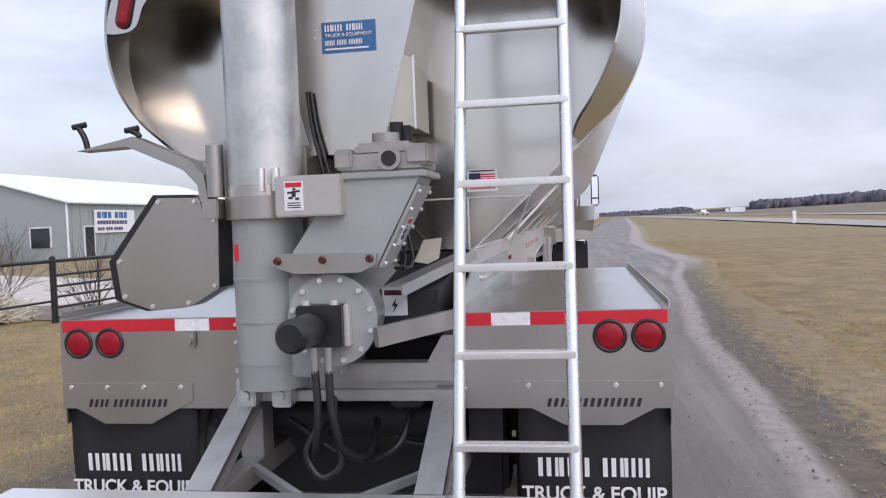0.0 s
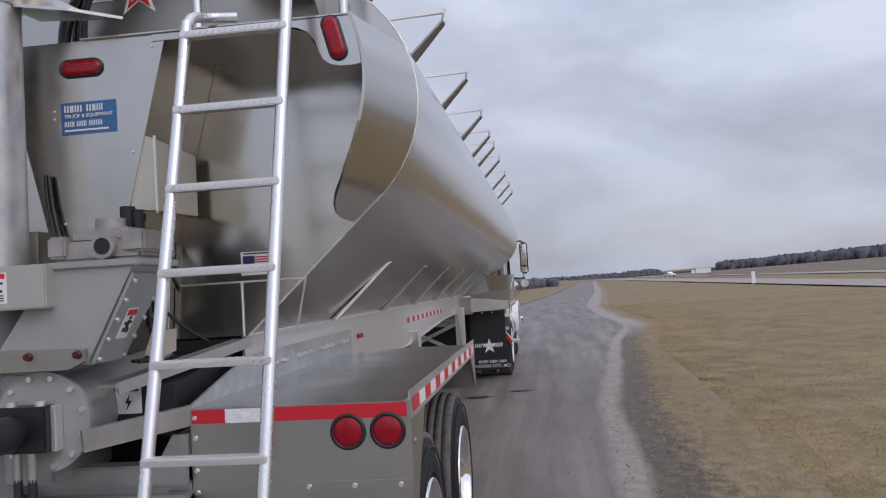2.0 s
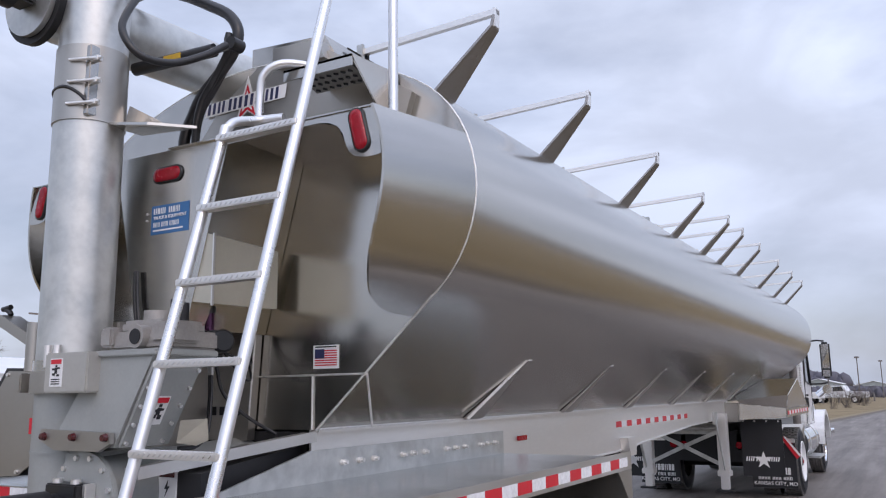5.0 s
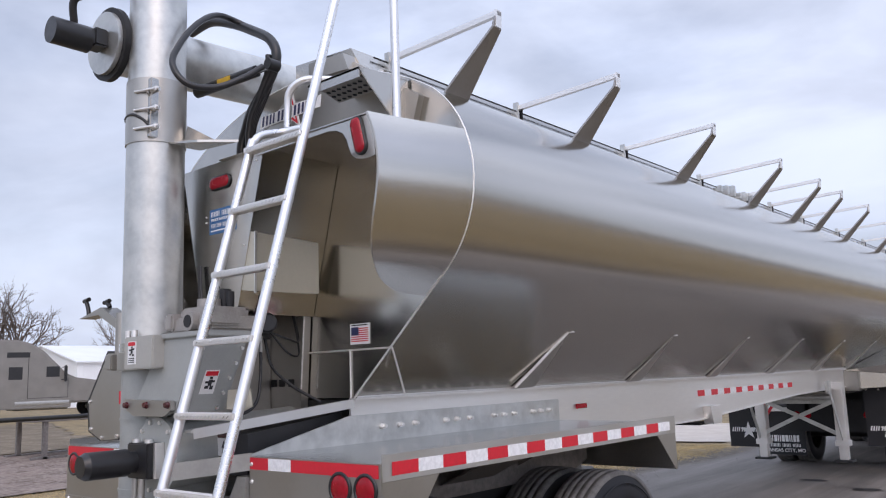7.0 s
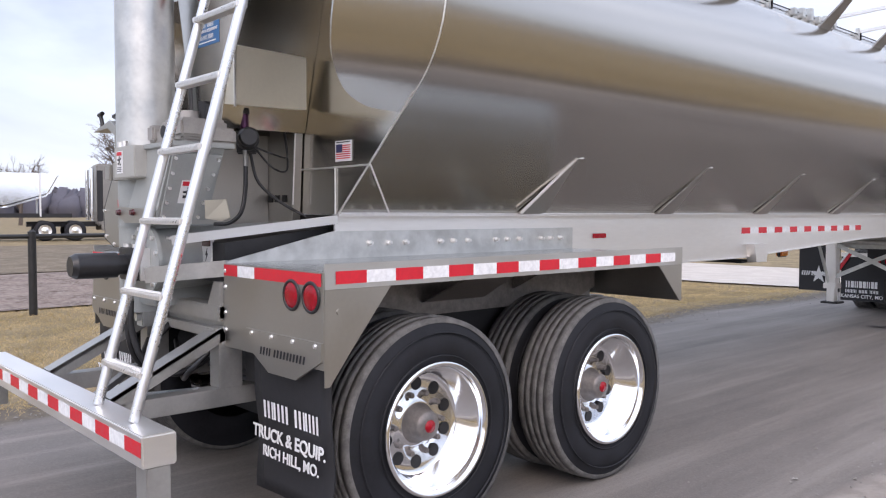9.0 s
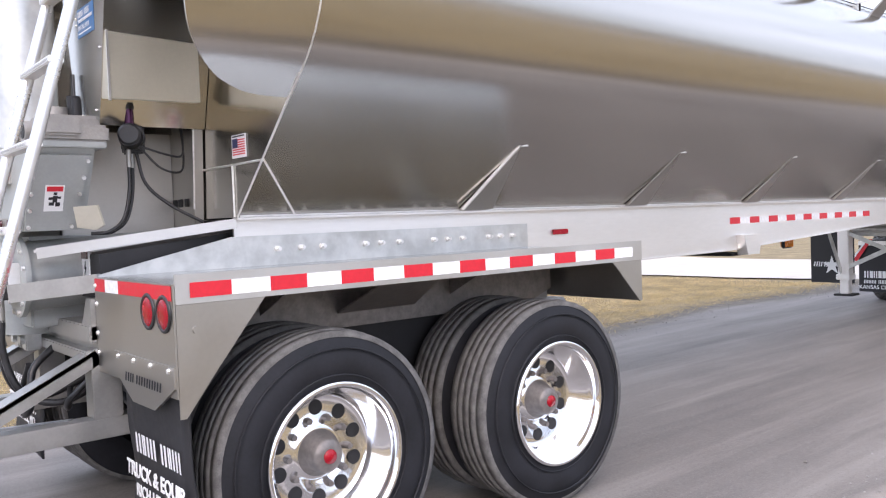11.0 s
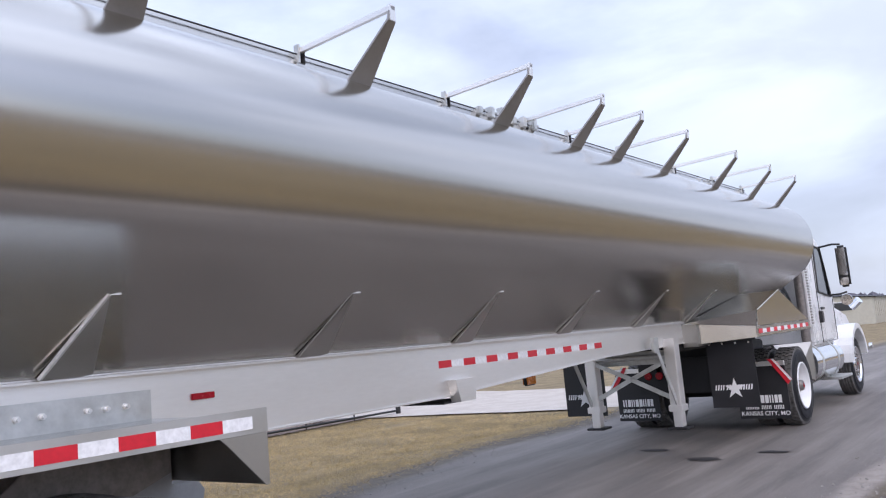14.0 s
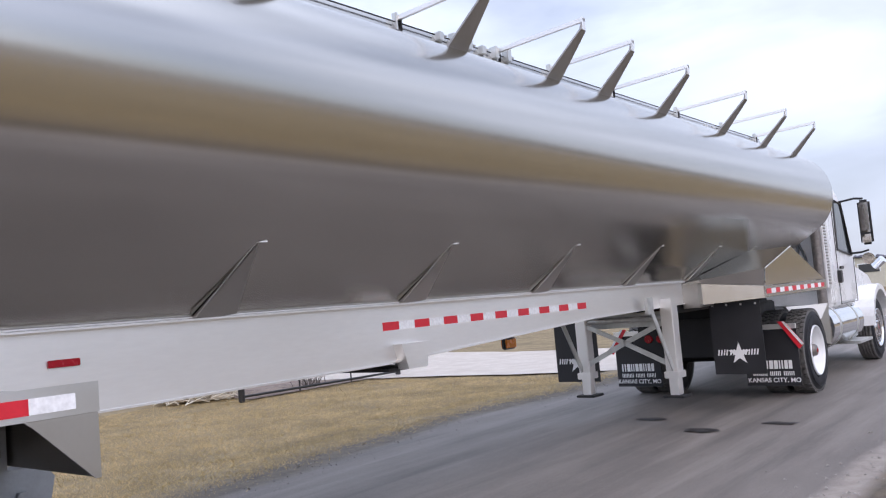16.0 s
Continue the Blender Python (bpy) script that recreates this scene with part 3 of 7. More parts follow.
# tandem fenders: deck, rear and side panels, lamps, tape, flaps
def fender(s):
    fen = new("fender")
    fen.parent = trailer
    fen["label"] = "stainless fender deck over the tandem wheels"
    bm = B()
    box(bm, *sorted((s * 0.46, s * 1.27)), 0.006, 2.575, 1.245, 1.258)
    part("deck", bm, DECK, fen, "flat stainless deck")
    bm = B()
    top = 1.292
    prism(bm, [(s * 1.272, 0.008, 1.19), (s * 1.295, 0.008, 1.19), (s * 1.295, 0.008, top), (s * 1.290, 0.008, top), (s * 1.289, 0.008, 1.264), (s * 1.272, 0.008, 1.258)], (0, 2.572, 0))
    part("side_lip", bm, LIP, fen, "raised stainless side lip")
    bm = B()
    prism(bm, [(s * 0.464, 0, 0.87), (s * 1.296, 0, 0.87), (s * 1.296, 0, 1.258), (s * 0.464, 0, 1.258)], (0, 0.006, 0))
    part("rear_panel", bm, STEEL_DULL, fen, "brushed stainless rear panel")
    bm = B()
    prism(bm, [(s * 1.288, 0.008, 1.189), (s * 1.288, 0.34, 1.189), (s * 1.288, 0.13, 0.93), (s * 1.288, 0.03, 0.80), (s * 1.288, 0.008, 0.80)], (s * 0.007, 0, 0))
    rod(bm, (s * 1.29, 0.075, 1.10), (s * 1.30, 0.075, 1.10), 0.012, n=12)
    part("rear_cheek", bm, STEEL_DULL, fen)
    bm = B()
    prism(bm, [(s * 1.288, 2.575, 1.189), (s * 1.288, 2.33, 1.189), (s * 1.288, 2.36, 1.165), (s * 1.288, 2.555, 0.97), (s * 1.288, 2.575, 0.97)], (s * 0.007, 0, 0))
    part("front_cheek", bm, STEEL_DULL, fen)
    bm = B()
    prism(bm, [(s * 0.46, 2.574, 0.97), (s * 1.287, 2.574, 0.97), (s * 1.287, 2.574, 1.244), (s * 0.46, 2.574, 1.244)], (0, -0.006, 0))
    part("front_panel", bm, STEEL_DULL, fen)
    # upright galvanised bolting plate on the rail
    bm = B()
    prism(bm, [(s * 0.446, 0.0, 1.24), (s * 0.446, 0.0, 1.262), (s * 0.446, 0.62, 1.40), (s * 0.446, 2.57, 1.40), (s * 0.446, 2.57, 1.24)], (s * 0.012, 0, 0))
    plate = part("bolting_plate", bm, GALV, fen, "galvanised bolting plate on the rail")
    for i, y in enumerate([0.85, 0.98, 1.1, 1.36, 1.46, 1.58, 1.82, 1.92, 2.03, 2.24, 2.33, 2.43]):
        bm = B()
        rod(bm, (s * 0.458, y, 1.335), (s * 0.475, y, 1.335), 0.016, n=6)
        rod(bm, (s * 0.475, y, 1.335), (s * 0.492, y, 1.335), 0.009, n=8)
        part("bolt", bm, ALU, plate)
    # reflective tape
    bm = B()
    for x0, x1 in ((0.755, 1.283), (0.47, 0.60)):
        prism(bm, [(s * x0, -0.002, 1.203), (s * x1, -0.002, 1.203), (s * x1, -0.002, 1.254), (s * x0, -0.002, 1.254)], (0, 0.001, 0))
    part("red_tape", bm, RED_TAPE, fen)
    bm = B()
    prism(bm, [(s * 0.60, -0.002, 1.203), (s * 0.755, -0.002, 1.203), (s * 0.755, -0.002, 1.254), (s * 0.60, -0.002, 1.254)], (0, 0.001, 0))
    part("white_tape", bm, WHITE_TAPE, fen)
    for i in range(16):
        bm = B()
        y0 = 0.06 + 0.1524 * i
        prism(bm, [(s * 1.2975, y0, 1.21), (s * 1.2975, y0 + 0.152, 1.21), (s * 1.2975, y0 + 0.152, 1.262), (s * 1.2975, y0, 1.262)], (-s * 0.001, 0, 0))
        part("red_tape" if i % 2 == 0 else "white_tape", bm, RED_TAPE if i % 2 == 0 else WHITE_TAPE, fen)
    # round tail lamps
    for x in (1.063, 1.21):
        bm = B()
        cx = s * x
        prof = [(0.0, 0.067), (0.004, 0.066), (0.007, 0.060), (0.006, 0.054), (0.0, 0.052)]
        lathe(bm, prof, 36)
        for v in bm.verts:
            v.co = Vector((cx - v.co.y, -v.co.x - 0.001, 1.155 + v.co.z))
        lamp = part("tail_lamp", bm, BLACK, fen, "black rubber lamp grommet")
        bm = B()
        lathe(bm, [(0.002, 0.0535), (0.005, 0.049), (0.009, 0.036), (0.011, 0.018), (0.0115, 0.0005)], 32)
        for v in bm.verts:
            v.co = Vector((cx - v.co.y, -v.co.x - 0.001, 1.155 + v.co.z))
        part("lens", bm, RED_LENS, lamp, "round red lens")
    # rivets
    for zz in (1.225, 1.15, 1.03, 0.95):
        bm = B()
        rod(bm, (s * 0.482, 0, zz), (s * 0.482, -0.008, zz), 0.011, 0.007, n=10)
        part("rivet", bm, ALU, fen)
    # mud flap with its stainless plate
    flap = new("mud_flap")
    flap.parent = trailer
    flap["label"] = "black rubber mud flap with white lettering"
    bm = B()
    nseg = 12
    rows = []
    for k in range(nseg + 1):
        z = 0.975 - 0.72 * k / nseg
        y = 0.012 + 0.035 * math.sin(k / nseg * 2.2)
        rows.append([bm.verts.new((s * x, y + 0.006 * math.sin(9 * x + k), z)) for x in np.linspace(0.69, 1.288, 9)])
    for a, b in zip(rows, rows[1:]):
        for k in range(8):
            f = bm.faces.new((a[k], a[k + 1], b[k + 1], b[k]))
            f.smooth = True
    geo = bmesh.ops.extrude_face_region(bm, geom=bm.faces[:])
    bmesh.ops.translate(bm, verts=[v for v in geo["geom"] if isinstance(v, bmesh.types.BMVert)], vec=(0, 0.009, 0))
    part("rubber_sheet", bm, FLAP, flap)
    bm = B()
    prism(bm, [(s * 0.687, -0.008, 0.98), (s * 1.292, -0.008, 0.98), (s * 1.292, -0.008, 0.905), (s * 1.10, -0.008, 0.805), (s * 0.88, -0.008, 0.805), (s * 0.687, -0.008, 0.905)], (0, 0.012, 0))
    fp = part("flap_plate", bm, STEEL_DULL, flap, "stainless flap weight plate")
    bm = B()
    to = lambda x, z: (x + 0.25 * (z - 0.88), -0.0095, z)
    x = letter_bars(bm, [0.042, 0.036, -0.014, 0.042, 0.042, 0.040, 0.040, 0.042], 0.034, s * 0.99 - 0.18, 0.878, to)
    part("cut_marks", bm, INK, fp, "row of dark cut-out marks")
    for xx in (0.74, 0.91, 1.08, 1.25):
        bm = B()
        rod(bm, (s * xx, -0.008, 0.963), (s * xx, -0.016, 0.963), 0.011, 0.008, n=10)
        part("bolt", bm, ALU, fp)
    bm = B()
    to = lambda x, z: (x, 0.004 + 0.035 * math.sin((0.975 - z) / 0.72 * 2.2), z)
    letter_bars(bm, [0.054, 0.013, 0.054, 0.054, -0.03, 0.054, 0.013, 0.044, 0.044], 0.078, s * 0.99 - 0.225, 0.585, to)
    part("letter_bars", bm, LETTER, flap, "white painted bars of a dealer name")
    lettering("lettering", "TRUCK & EQUIP.", 0.078, pose(s * 0.99, 0.018, 0.520, 88, 0, 0), LETTER, flap, "white painted words", bold=0.0015)
    lettering("lettering", "RICH HILL, MO.", 0.066, pose(s * 0.99, 0.028, 0.437, 88, 0, 0), LETTER, flap, "white painted words", bold=0.0012)


both(fender)


# wheels
def build_tyre(bm, x0, x1, r, rim_r, n=56):
    w = x1 - x0
    prof = [(x0 + 0.02, rim_r), (x0 + 0.004, rim_r + 0.05), (x0, rim_r + 0.11), (x0 + 0.012, r - 0.07), (x0 + 0.03, r - 0.02)]
    prof += [(x1 - 0.03, r - 0.02), (x1 - 0.012, r - 0.07), (x1, rim_r + 0.11), (x1 - 0.004, rim_r + 0.05), (x1 - 0.02, rim_r)]
    lathe(bm, prof[:5], n)
    lathe(bm, prof[5:], n)


def tread_band(bm, x0, x1, r, blocks=0, n=84):
    """Ribbed tread; blocks: cuts across the ribs of a drive tyre."""
    w = x1 - x0 - 0.05
    a = x0 + 0.025
    edges = [0.0, 0.20, 0.225, 0.39, 0.415, 0.585, 0.61, 0.775, 0.80, 1.0]
    prof = [(a - 0.002, r - 0.03)]
    for k in range(0, 10, 2):
        l, h = a + w * edges[k], a + w * edges[k + 1]
        dz = -0.006 if k in (0, 8) else 0
        prof += [(l, r + dz - 0.001), (h, r + dz)]
        if k < 8:
            prof += [(h, r - 0.014), (a + w * edges[k + 2], r - 0.014)]
    prof.append((a + w + 0.002, r - 0.03))
    lathe(bm, prof, n)
    if blocks:
        for i in range(blocks):
            t = 2 * math.pi * i / blocks
            for k in (0, 2, 4, 6, 8):
                l, h = a + w * edges[k], a + w * edges[k + 1]
                dt = 0.36 * 2 * math.pi / blocks
                o = (k % 4) * 0.3 * math.pi / blocks
                vs = []
                for xx in (l, h):
                    for tt in (t + o - dt, t + o + dt):
                        for rr in (r - 0.004, r + 0.013):
                            vs.append(bm.verts.new((xx, rr * math.cos(tt), rr * math.sin(tt))))
                for q in ((0, 1, 3, 2), (4, 6, 7, 5), (0, 4, 5, 1), (2, 3, 7, 6), (1, 5, 7, 3)):
                    bm.faces.new([vs[j] for j in q])


def wheel(parent, center, s, rim_mat, deep=0.13, drive=False, inner=False, label=""):
    """A wheel whose outer face looks to side s; the tyre is 0.275 wide, 1.03 high."""
    hub_y, hub_z, xo = center[1], center[2], center[0]
    w = new("wheel")
    w.parent = parent
    w.matrix_local = pose(xo, hub_y, hub_z, 0, 0, 0 if s > 0 else 180)
    w["label"] = label or ("inner dual wheel" if inner else "polished wheel with black tyre")
    R, rim_r = 0.512, 0.299
    bm = B()
    build_tyre(bm, -0.275, 0.0, R, rim_r)
    tyre = part("tyre", bm, RUBBER, w, "black truck tyre")
    bm = B()
    tread_band(bm, -0.275, 0.0, R, 44 if drive else 0)
    part("tread", bm, TREAD, tyre, "dusty grey ribbed tread")
    for rr in (0.335, 0.44):
        bm = B()
        lathe(bm, [(-0.003 if rr > 0.4 else -0.001, rr - 0.004), (0.003, rr - 0.002), (0.003, rr + 0.002), (-0.004, rr + 0.004)], 48)
        part("sidewall_rib", bm, RUBBER, tyre)
    if inner:
        return w
    bm = B()
    lathe(bm, [(-0.012, rim_r + 0.012), (0.006, rim_r + 0.010), (0.010, rim_r), (0.004, rim_r - 0.010), (-0.02, rim_r - 0.016), (-0.045, rim_r - 0.022),
               (-0.055, rim_r - 0.045), (-deep + 0.01, rim_r - 0.055), (-deep, rim_r - 0.075), (-deep, 0.125), (-deep + 0.012, 0.115), (-deep + 0.012, 0.09)], 56)
    rim = part("rim", bm, rim_mat, w, "dished disc wheel rim")
    for k in range(10):
        a = 2 * math.pi * (k + 0.5) / 10
        bm = B()
        rod(bm, (-deep + 0.0005, 0.185 * math.cos(a), 0.185 * math.sin(a)), (-deep + 0.003, 0.185 * math.cos(a), 0.185 * math.sin(a)), 0.031, n=18)
        part("hand_hole", bm, DARK, rim, "dark round hand hole")
        a = 2 * math.pi * k / 10
        bm = B()
        rod(bm, (-deep, 0.143 * math.cos(a), 0.143 * math.sin(a)), (-deep + 0.03, 0.143 * math.cos(a), 0.143 * math.sin(a)), 0.016, 0.013, n=6)
        part("wheel_nut", bm, HUB, rim)
    bm = B()
    cap = -0.065 if deep > 0.15 else -0.004
    lathe(bm, [(-deep, 0.098), (-deep + 0.018, 0.095), (-deep + 0.03, 0.078), (cap - 0.02, 0.070), (cap - 0.006, 0.060), (cap, 0.03), (cap, 0.0005)], 32)
    hub = part("hub", bm, HUB, w, "grey cast hub")
    bm = B()
    lathe(bm, [(cap - 0.002, 0.030), (cap + 0.006, 0.028), (cap + 0.007, 0.0005)], 24)
    part("hub_cap", bm, RED_LENS, hub, "red centre plug")
    return w


for yy in (0.65, 1.945):
    for s in (1, -1):
        wheel(trailer, (s * 1.255, yy, 0.515), s, CHROME, 0.165)
        wheel(trailer, (s * 0.935, yy, 0.515), s, CHROME, inner=True)
    bm = B()
    rod(bm, (-0.98, yy, 0.512), (0.98, yy, 0.512), 0.065, n=20)
    part("axle", bm, DARK, trailer)
for s in (1, -1):
    bm = B()
    prism(bm, [(s * 0.46, 0.25, 1.10), (s * 0.46, 2.45, 1.10), (s * 0.46, 2.4, 0.82), (s * 0.46, 2.0, 0.78), (s * 0.46, 1.5, 0.9), (s * 0.46, 1.0, 0.9), (s * 0.46, 0.5, 0.80)], (-s * 0.05, 0, 0))
    prism(bm, [(s * 0.60, 1.05, 1.24), (s * 0.60, 1.48, 1.24), (s * 0.60, 1.36, 0.78), (s * 0.60, 1.17, 0.78)], (-s * 0.14, 0, 0))
    part("hanger", bm, DARK, trailer)
    bm = B()
    prism(bm, [(s * 0.62, y, z) for y, z in ((2.22, 1.24), (2.555, 1.24), (2.555, 0.955), (2.70, 0.945), (2.735, 0.90), (2.72, 0.82), (2.66, 0.75), (2.56, 0.715), (2.42, 0.73), (2.35, 0.90))], (-s * 0.15, 0, 0))
    rod(bm, (s * 0.615, 2.60, 0.84), (s * 0.65, 2.60, 0.84), 0.028, n=6)
    part("front_hanger", bm, FRAME_PAINT, trailer, "dark painted front spring hanger")
    for yy in (0.65, 1.945):
        bm = B()
        for k in range(5):
            pipe(bm, smooth_line([(s * 0.53, yy - 0.5 + 0.06 * k, 0.71 - 0.018 * k), (s * 0.53, yy, 0.64 - 0.018 * k), (s * 0.53, yy + 0.5 - 0.06 * k, 0.71 - 0.018 * k)], 5), 0.02, 6)
        part("leaf_spring", bm, DARK, trailer)
    bm = B()
    prism(bm, [(s * 0.70, 0.10, 1.243), (s * 0.70, 2.50, 1.243), (s * 0.70, 2.50, 1.02), (s * 0.70, 2.30, 0.95), (s * 0.70, 0.32, 0.95), (s * 0.70, 0.10, 1.02)], (-s * 0.006, 0, 0))
    lining = part("wheel_well_lining", bm, HUB, trailer, "dull inner sheet of the wheel well")
    for y in (0.62, 1.72):
        bm = B()
        prism(bm, [(s * 0.702, y, 1.24), (s * 1.10, y, 1.24), (s * 0.702, y, 1.05)], (0, 0.008, 0))
        part("gusset", bm, HUB, lining)
    bm = B()
    prism(bm, [(s * 1.20, 1.02, 1.225), (s * 0.705, 1.02, 1.02), (s * 0.705, 1.48, 1.02), (s * 1.20, 1.30, 1.225)], (0, 0, 0.008))
    part("splash_plate", bm, HUB, lining)


# rear hood: shell beyond the bulkhead, flange with lamps, shelf on top
def hood_edge_y(z):
    t = [(1.970, 0.655), (1.978, 0.52), (1.998, 0.43), (2.05, 0.32), (2.15, 0.215), (2.27, 0.168), (2.41, 0.155), (2.6, 0.150), (2.85, 0.12)]
    line = smooth_line([(ya, 0, za) for za, ya in t], 8)
    for p, q in zip(line, line[1:]):
        if p.z <= z <= q.z:
            return p.x + (q.x - p.x) * (z - p.z) / (q.z - p.z)
    return t[0][1] if z < t[0][0] else t[-1][1]


def hood_point(z):
    if z < 2.081:
        return 0.46 + (z - 1.49) / 0.924
    return 0.692 + math.sqrt(max(0.36 - (z - 2.52) ** 2, 0))


def hood_taper(y):
    """How far the hood draws in towards its rear edge."""
    return 0.125 * min(max((0.655 - y) / 0.5, 0), 1)


def hood(s):
    already = set(bpy.data.objects)
    bm = B()
    zs = [1.971, 1.973, 1.976, 1.98, 1.986, 1.994, 2.004, 2.016, 2.03, 2.045, 2.06, 2.08, 2.1, 2.12, 2.14, 2.17, 2.2, 2.24, 2.28, 2.32, 2.36, 2.4, 2.44, 2.48, 2.52, 2.56, 2.6, 2.63, 2.66, 2.69, 2.72, 2.745]
    outer, inner = [], []
    for z in zs:
        x = hood_point(z)
        nx, nz = ((0.68, -0.73) if z < 2.081 else ((x - 0.692) / 0.6, (z - 2.52) / 0.6))
        y0 = min(hood_edge_y(z), 0.645)
        for ring, off in ((outer, 0.0), (inner, -0.012)):
            ys = [y0 + (0.6545 - y0) * k / 6 for k in range(7)]
            ring.append([bm.verts.new((s * (x - hood_taper(y) + off * nx), y, z + off * nz)) for y in ys])
    for ring in (outer, inner):
        for a, b in zip(ring, ring[1:]):
            for k in range(6):
                f = bm.faces.new((a[k], a[k + 1], b[k + 1], b[k]))
                f.smooth = True
    # rim strips with vertices of their own, so that the sheet keeps its curvature to the edge
    strips = [([r[k].co for r in outer], [r[k].co for r in inner]) for k in (0, 6)]
    strips += [([v.co for v in outer[i]], [v.co for v in inner[i]]) for i in (0, -1)]
    for p, q in strips:
        va = [bm.verts.new(c) for c in p]
        vb = [bm.verts.new(c) for c in q]
        for k in range(len(va) - 1):
            bm.faces.new((va[k], va[k + 1], vb[k + 1], vb[k]))
    shell = part("hood_side", bm, STEEL, trailer, "curved stainless rear hood side")
    bm = B()
    pts = []
    for x, z in SECTION:
        if z > 1.95:
            pts.append((s * (x + 0.001), 0.657, z + 0.001))
    pipe(bm, pts, 0.0042, 6)
    part("weld_seam", bm, WELD, shell)
    # lamp flange at the rear edge of the hood
    bm = B()
    out = [(s * (hood_point(z) - 0.139), z) for z in (2.545, 2.58, 2.62, 2.66, 2.70, 2.737)]
    inn = [(s * x, z) for x, z in ((0.30, 2.737), (0.30, 2.71), (0.855, 2.715), (0.905, 2.706), (0.946, 2.685), (0.972, 2.65), (0.985, 2.61), (1.003, 2.572), (1.032, 2.55), (1.075, 2.541), (1.12, 2.54))]
    va = [bm.verts.new((x, 0.150, z)) for x, z in out + inn]
    vb = [bm.verts.new((x, 0.156, z)) for x, z in out + inn]
    for loop in (va, vb):
        bmesh.ops.triangulate(bm, faces=[bm.faces.new(loop)])
    for k in range(len(va)):
        n = (k + 1) % len(va)
        bm.faces.new((va[k], va[n], vb[n], vb[k]))
    flange = part("hood_flange", bm, STEEL, trailer, "stainless lamp flange round the hood opening")
    oval_lamp(flange, (s * 1.052, 0.149, 2.652), -s * 14, 90)
    # shelf closing the hood on top
    bm = B()
    prism(bm, [(s * 0.0, 0.14, 2.742), (s * (hood_point(2.742) - 0.129), 0.142, 2.738), (s * (hood_point(2.742) - 0.004), 0.654, 2.738), (s * 0.0, 0.654, 2.742)], (0, 0, 0.006))
    part("hood_shelf", bm, STEEL, trailer)
    if s < 0:
        # the far half starts a little further ahead
        for ob in set(bpy.data.objects) - already:
            for v in ob.data.vertices:
                v.co.y += 0.10 * min(max((0.655 - v.co.y) / 0.5, 0), 1)


def oval_lamp(parent, at, lean, turn):
    """An oval red lamp, 0.165 by 0.055, facing the rear; turn 90 stands it upright."""
    m = Matrix.Translation(at) @ pose(0, 0, 0, 0, turn + lean * (1 if turn else 0), 0)

    def ring(r, half, y, n=12):
        pts = []
        for k in range(n + 1):
            a = -math.pi / 2 + math.pi * k / n
            pts.append((half + r * math.cos(a), y, r * math.sin(a)))
        for k in range(n + 1):
            a = math.pi / 2 + math.pi * k / n
            pts.append((-half + r * math.cos(a), y, r * math.sin(a)))
        return [m @ Vector(p) for p in pts]

    def body(bm, steps):
        rings = [[bm.verts.new(p) for p in ring(*st)] for st in steps]
        for a, b in zip(rings, rings[1:]):
            for k in range(len(a)):
                f = bm.faces.new((a[k], a[(k + 1) % len(a)], b[(k + 1) % len(a)], b[k]))
                f.smooth = True
        bm.faces.new(rings[-1])
    bm = B()
    body(bm, [(0.038, 0.056, 0.0), (0.038, 0.056, -0.006), (0.031, 0.056, -0.009)])
    lamp = part("oval_lamp", bm, BLACK, parent, "oval lamp in a black rubber grommet")
    bm = B()
    body(bm, [(0.031, 0.055, -0.007), (0.028, 0.053, -0.014), (0.016, 0.048, -0.017)])
    part("lens", bm, RED_LENS, lamp, "oval red lens")


both(hood)

# tapered centre trunk between the hood halves
bm = B()
TOPX, LOWX = 0.36, 0.145
prism(bm, [(-TOPX, 0.155, 2.742), (TOPX, 0.155, 2.742), (LOWX, 0.155, 1.93), (-LOWX - 0.02, 0.155, 1.93)], (0, 0.006, 0))
trunk = part("rear_trunk", bm, STEEL, trailer, "tapered stainless rear trunk panel")
for s in (1, -1):
    bm = B()
    prism(bm, [(s * TOPX, 0.161, 2.742), (s * TOPX, 0.652, 2.742), (s * LOWX, 0.652, 1.93), (s * LOWX, 0.161, 1.93)], (-s * 0.006, 0, 0))
    part("trunk_side", bm, STEEL, trunk)
oval_lamp(trunk, (-0.005, 0.153, 2.63), 0, 0)
# dealer sticker as plain bars on blue
bm = B()
prism(bm, [(-0.100, 0.153, 2.36), (0.138, 0.153, 2.36), (0.138, 0.153, 2.492), (-0.100, 0.153, 2.492)], (0, 0.0015, 0))
sticker = part("sticker", bm, BLUE, trunk, "blue dealer sticker with white bars")
bm = B()
letter_bars(bm, [0.02, 0.007, 0.018, 0.02, -0.012, 0.02, 0.007, 0.016, 0.016], 0.028, -0.085, 2.452, lambda x, z: (x, 0.1515, z))
part("letter_bars", bm, LETTER, sticker)
lettering("lettering", "TRUCK & EQUIPMENT", 0.021, pose(0.019, 0.1515, 2.435, 90, 0, 0), LETTER, sticker)
bm = B()
letter_bars(bm, [0.012] * 3 + [-0.006] + [0.012] * 3 + [-0.006] + [0.012] * 4, 0.022, -0.085, 2.393, lambda x, z: (x, 0.1515, z))
letter_bars(bm, [0.19], 0.007, -0.085, 2.374, lambda x, z: (x, 0.1515, z))
part("number_bars", bm, LETTER, sticker)
for x, z in ((0.30, 2.69), (0.2, 2.27), (-0.13, 2.46), (-0.13, 2.43), (-0.1, 2.0), (0.11, 2.0)):
    bm = B()
    rod(bm, (x, 0.155, z), (x, 0.149, z), 0.006, 0.004, n=8)
    part("rivet", bm, ALU, trunk)

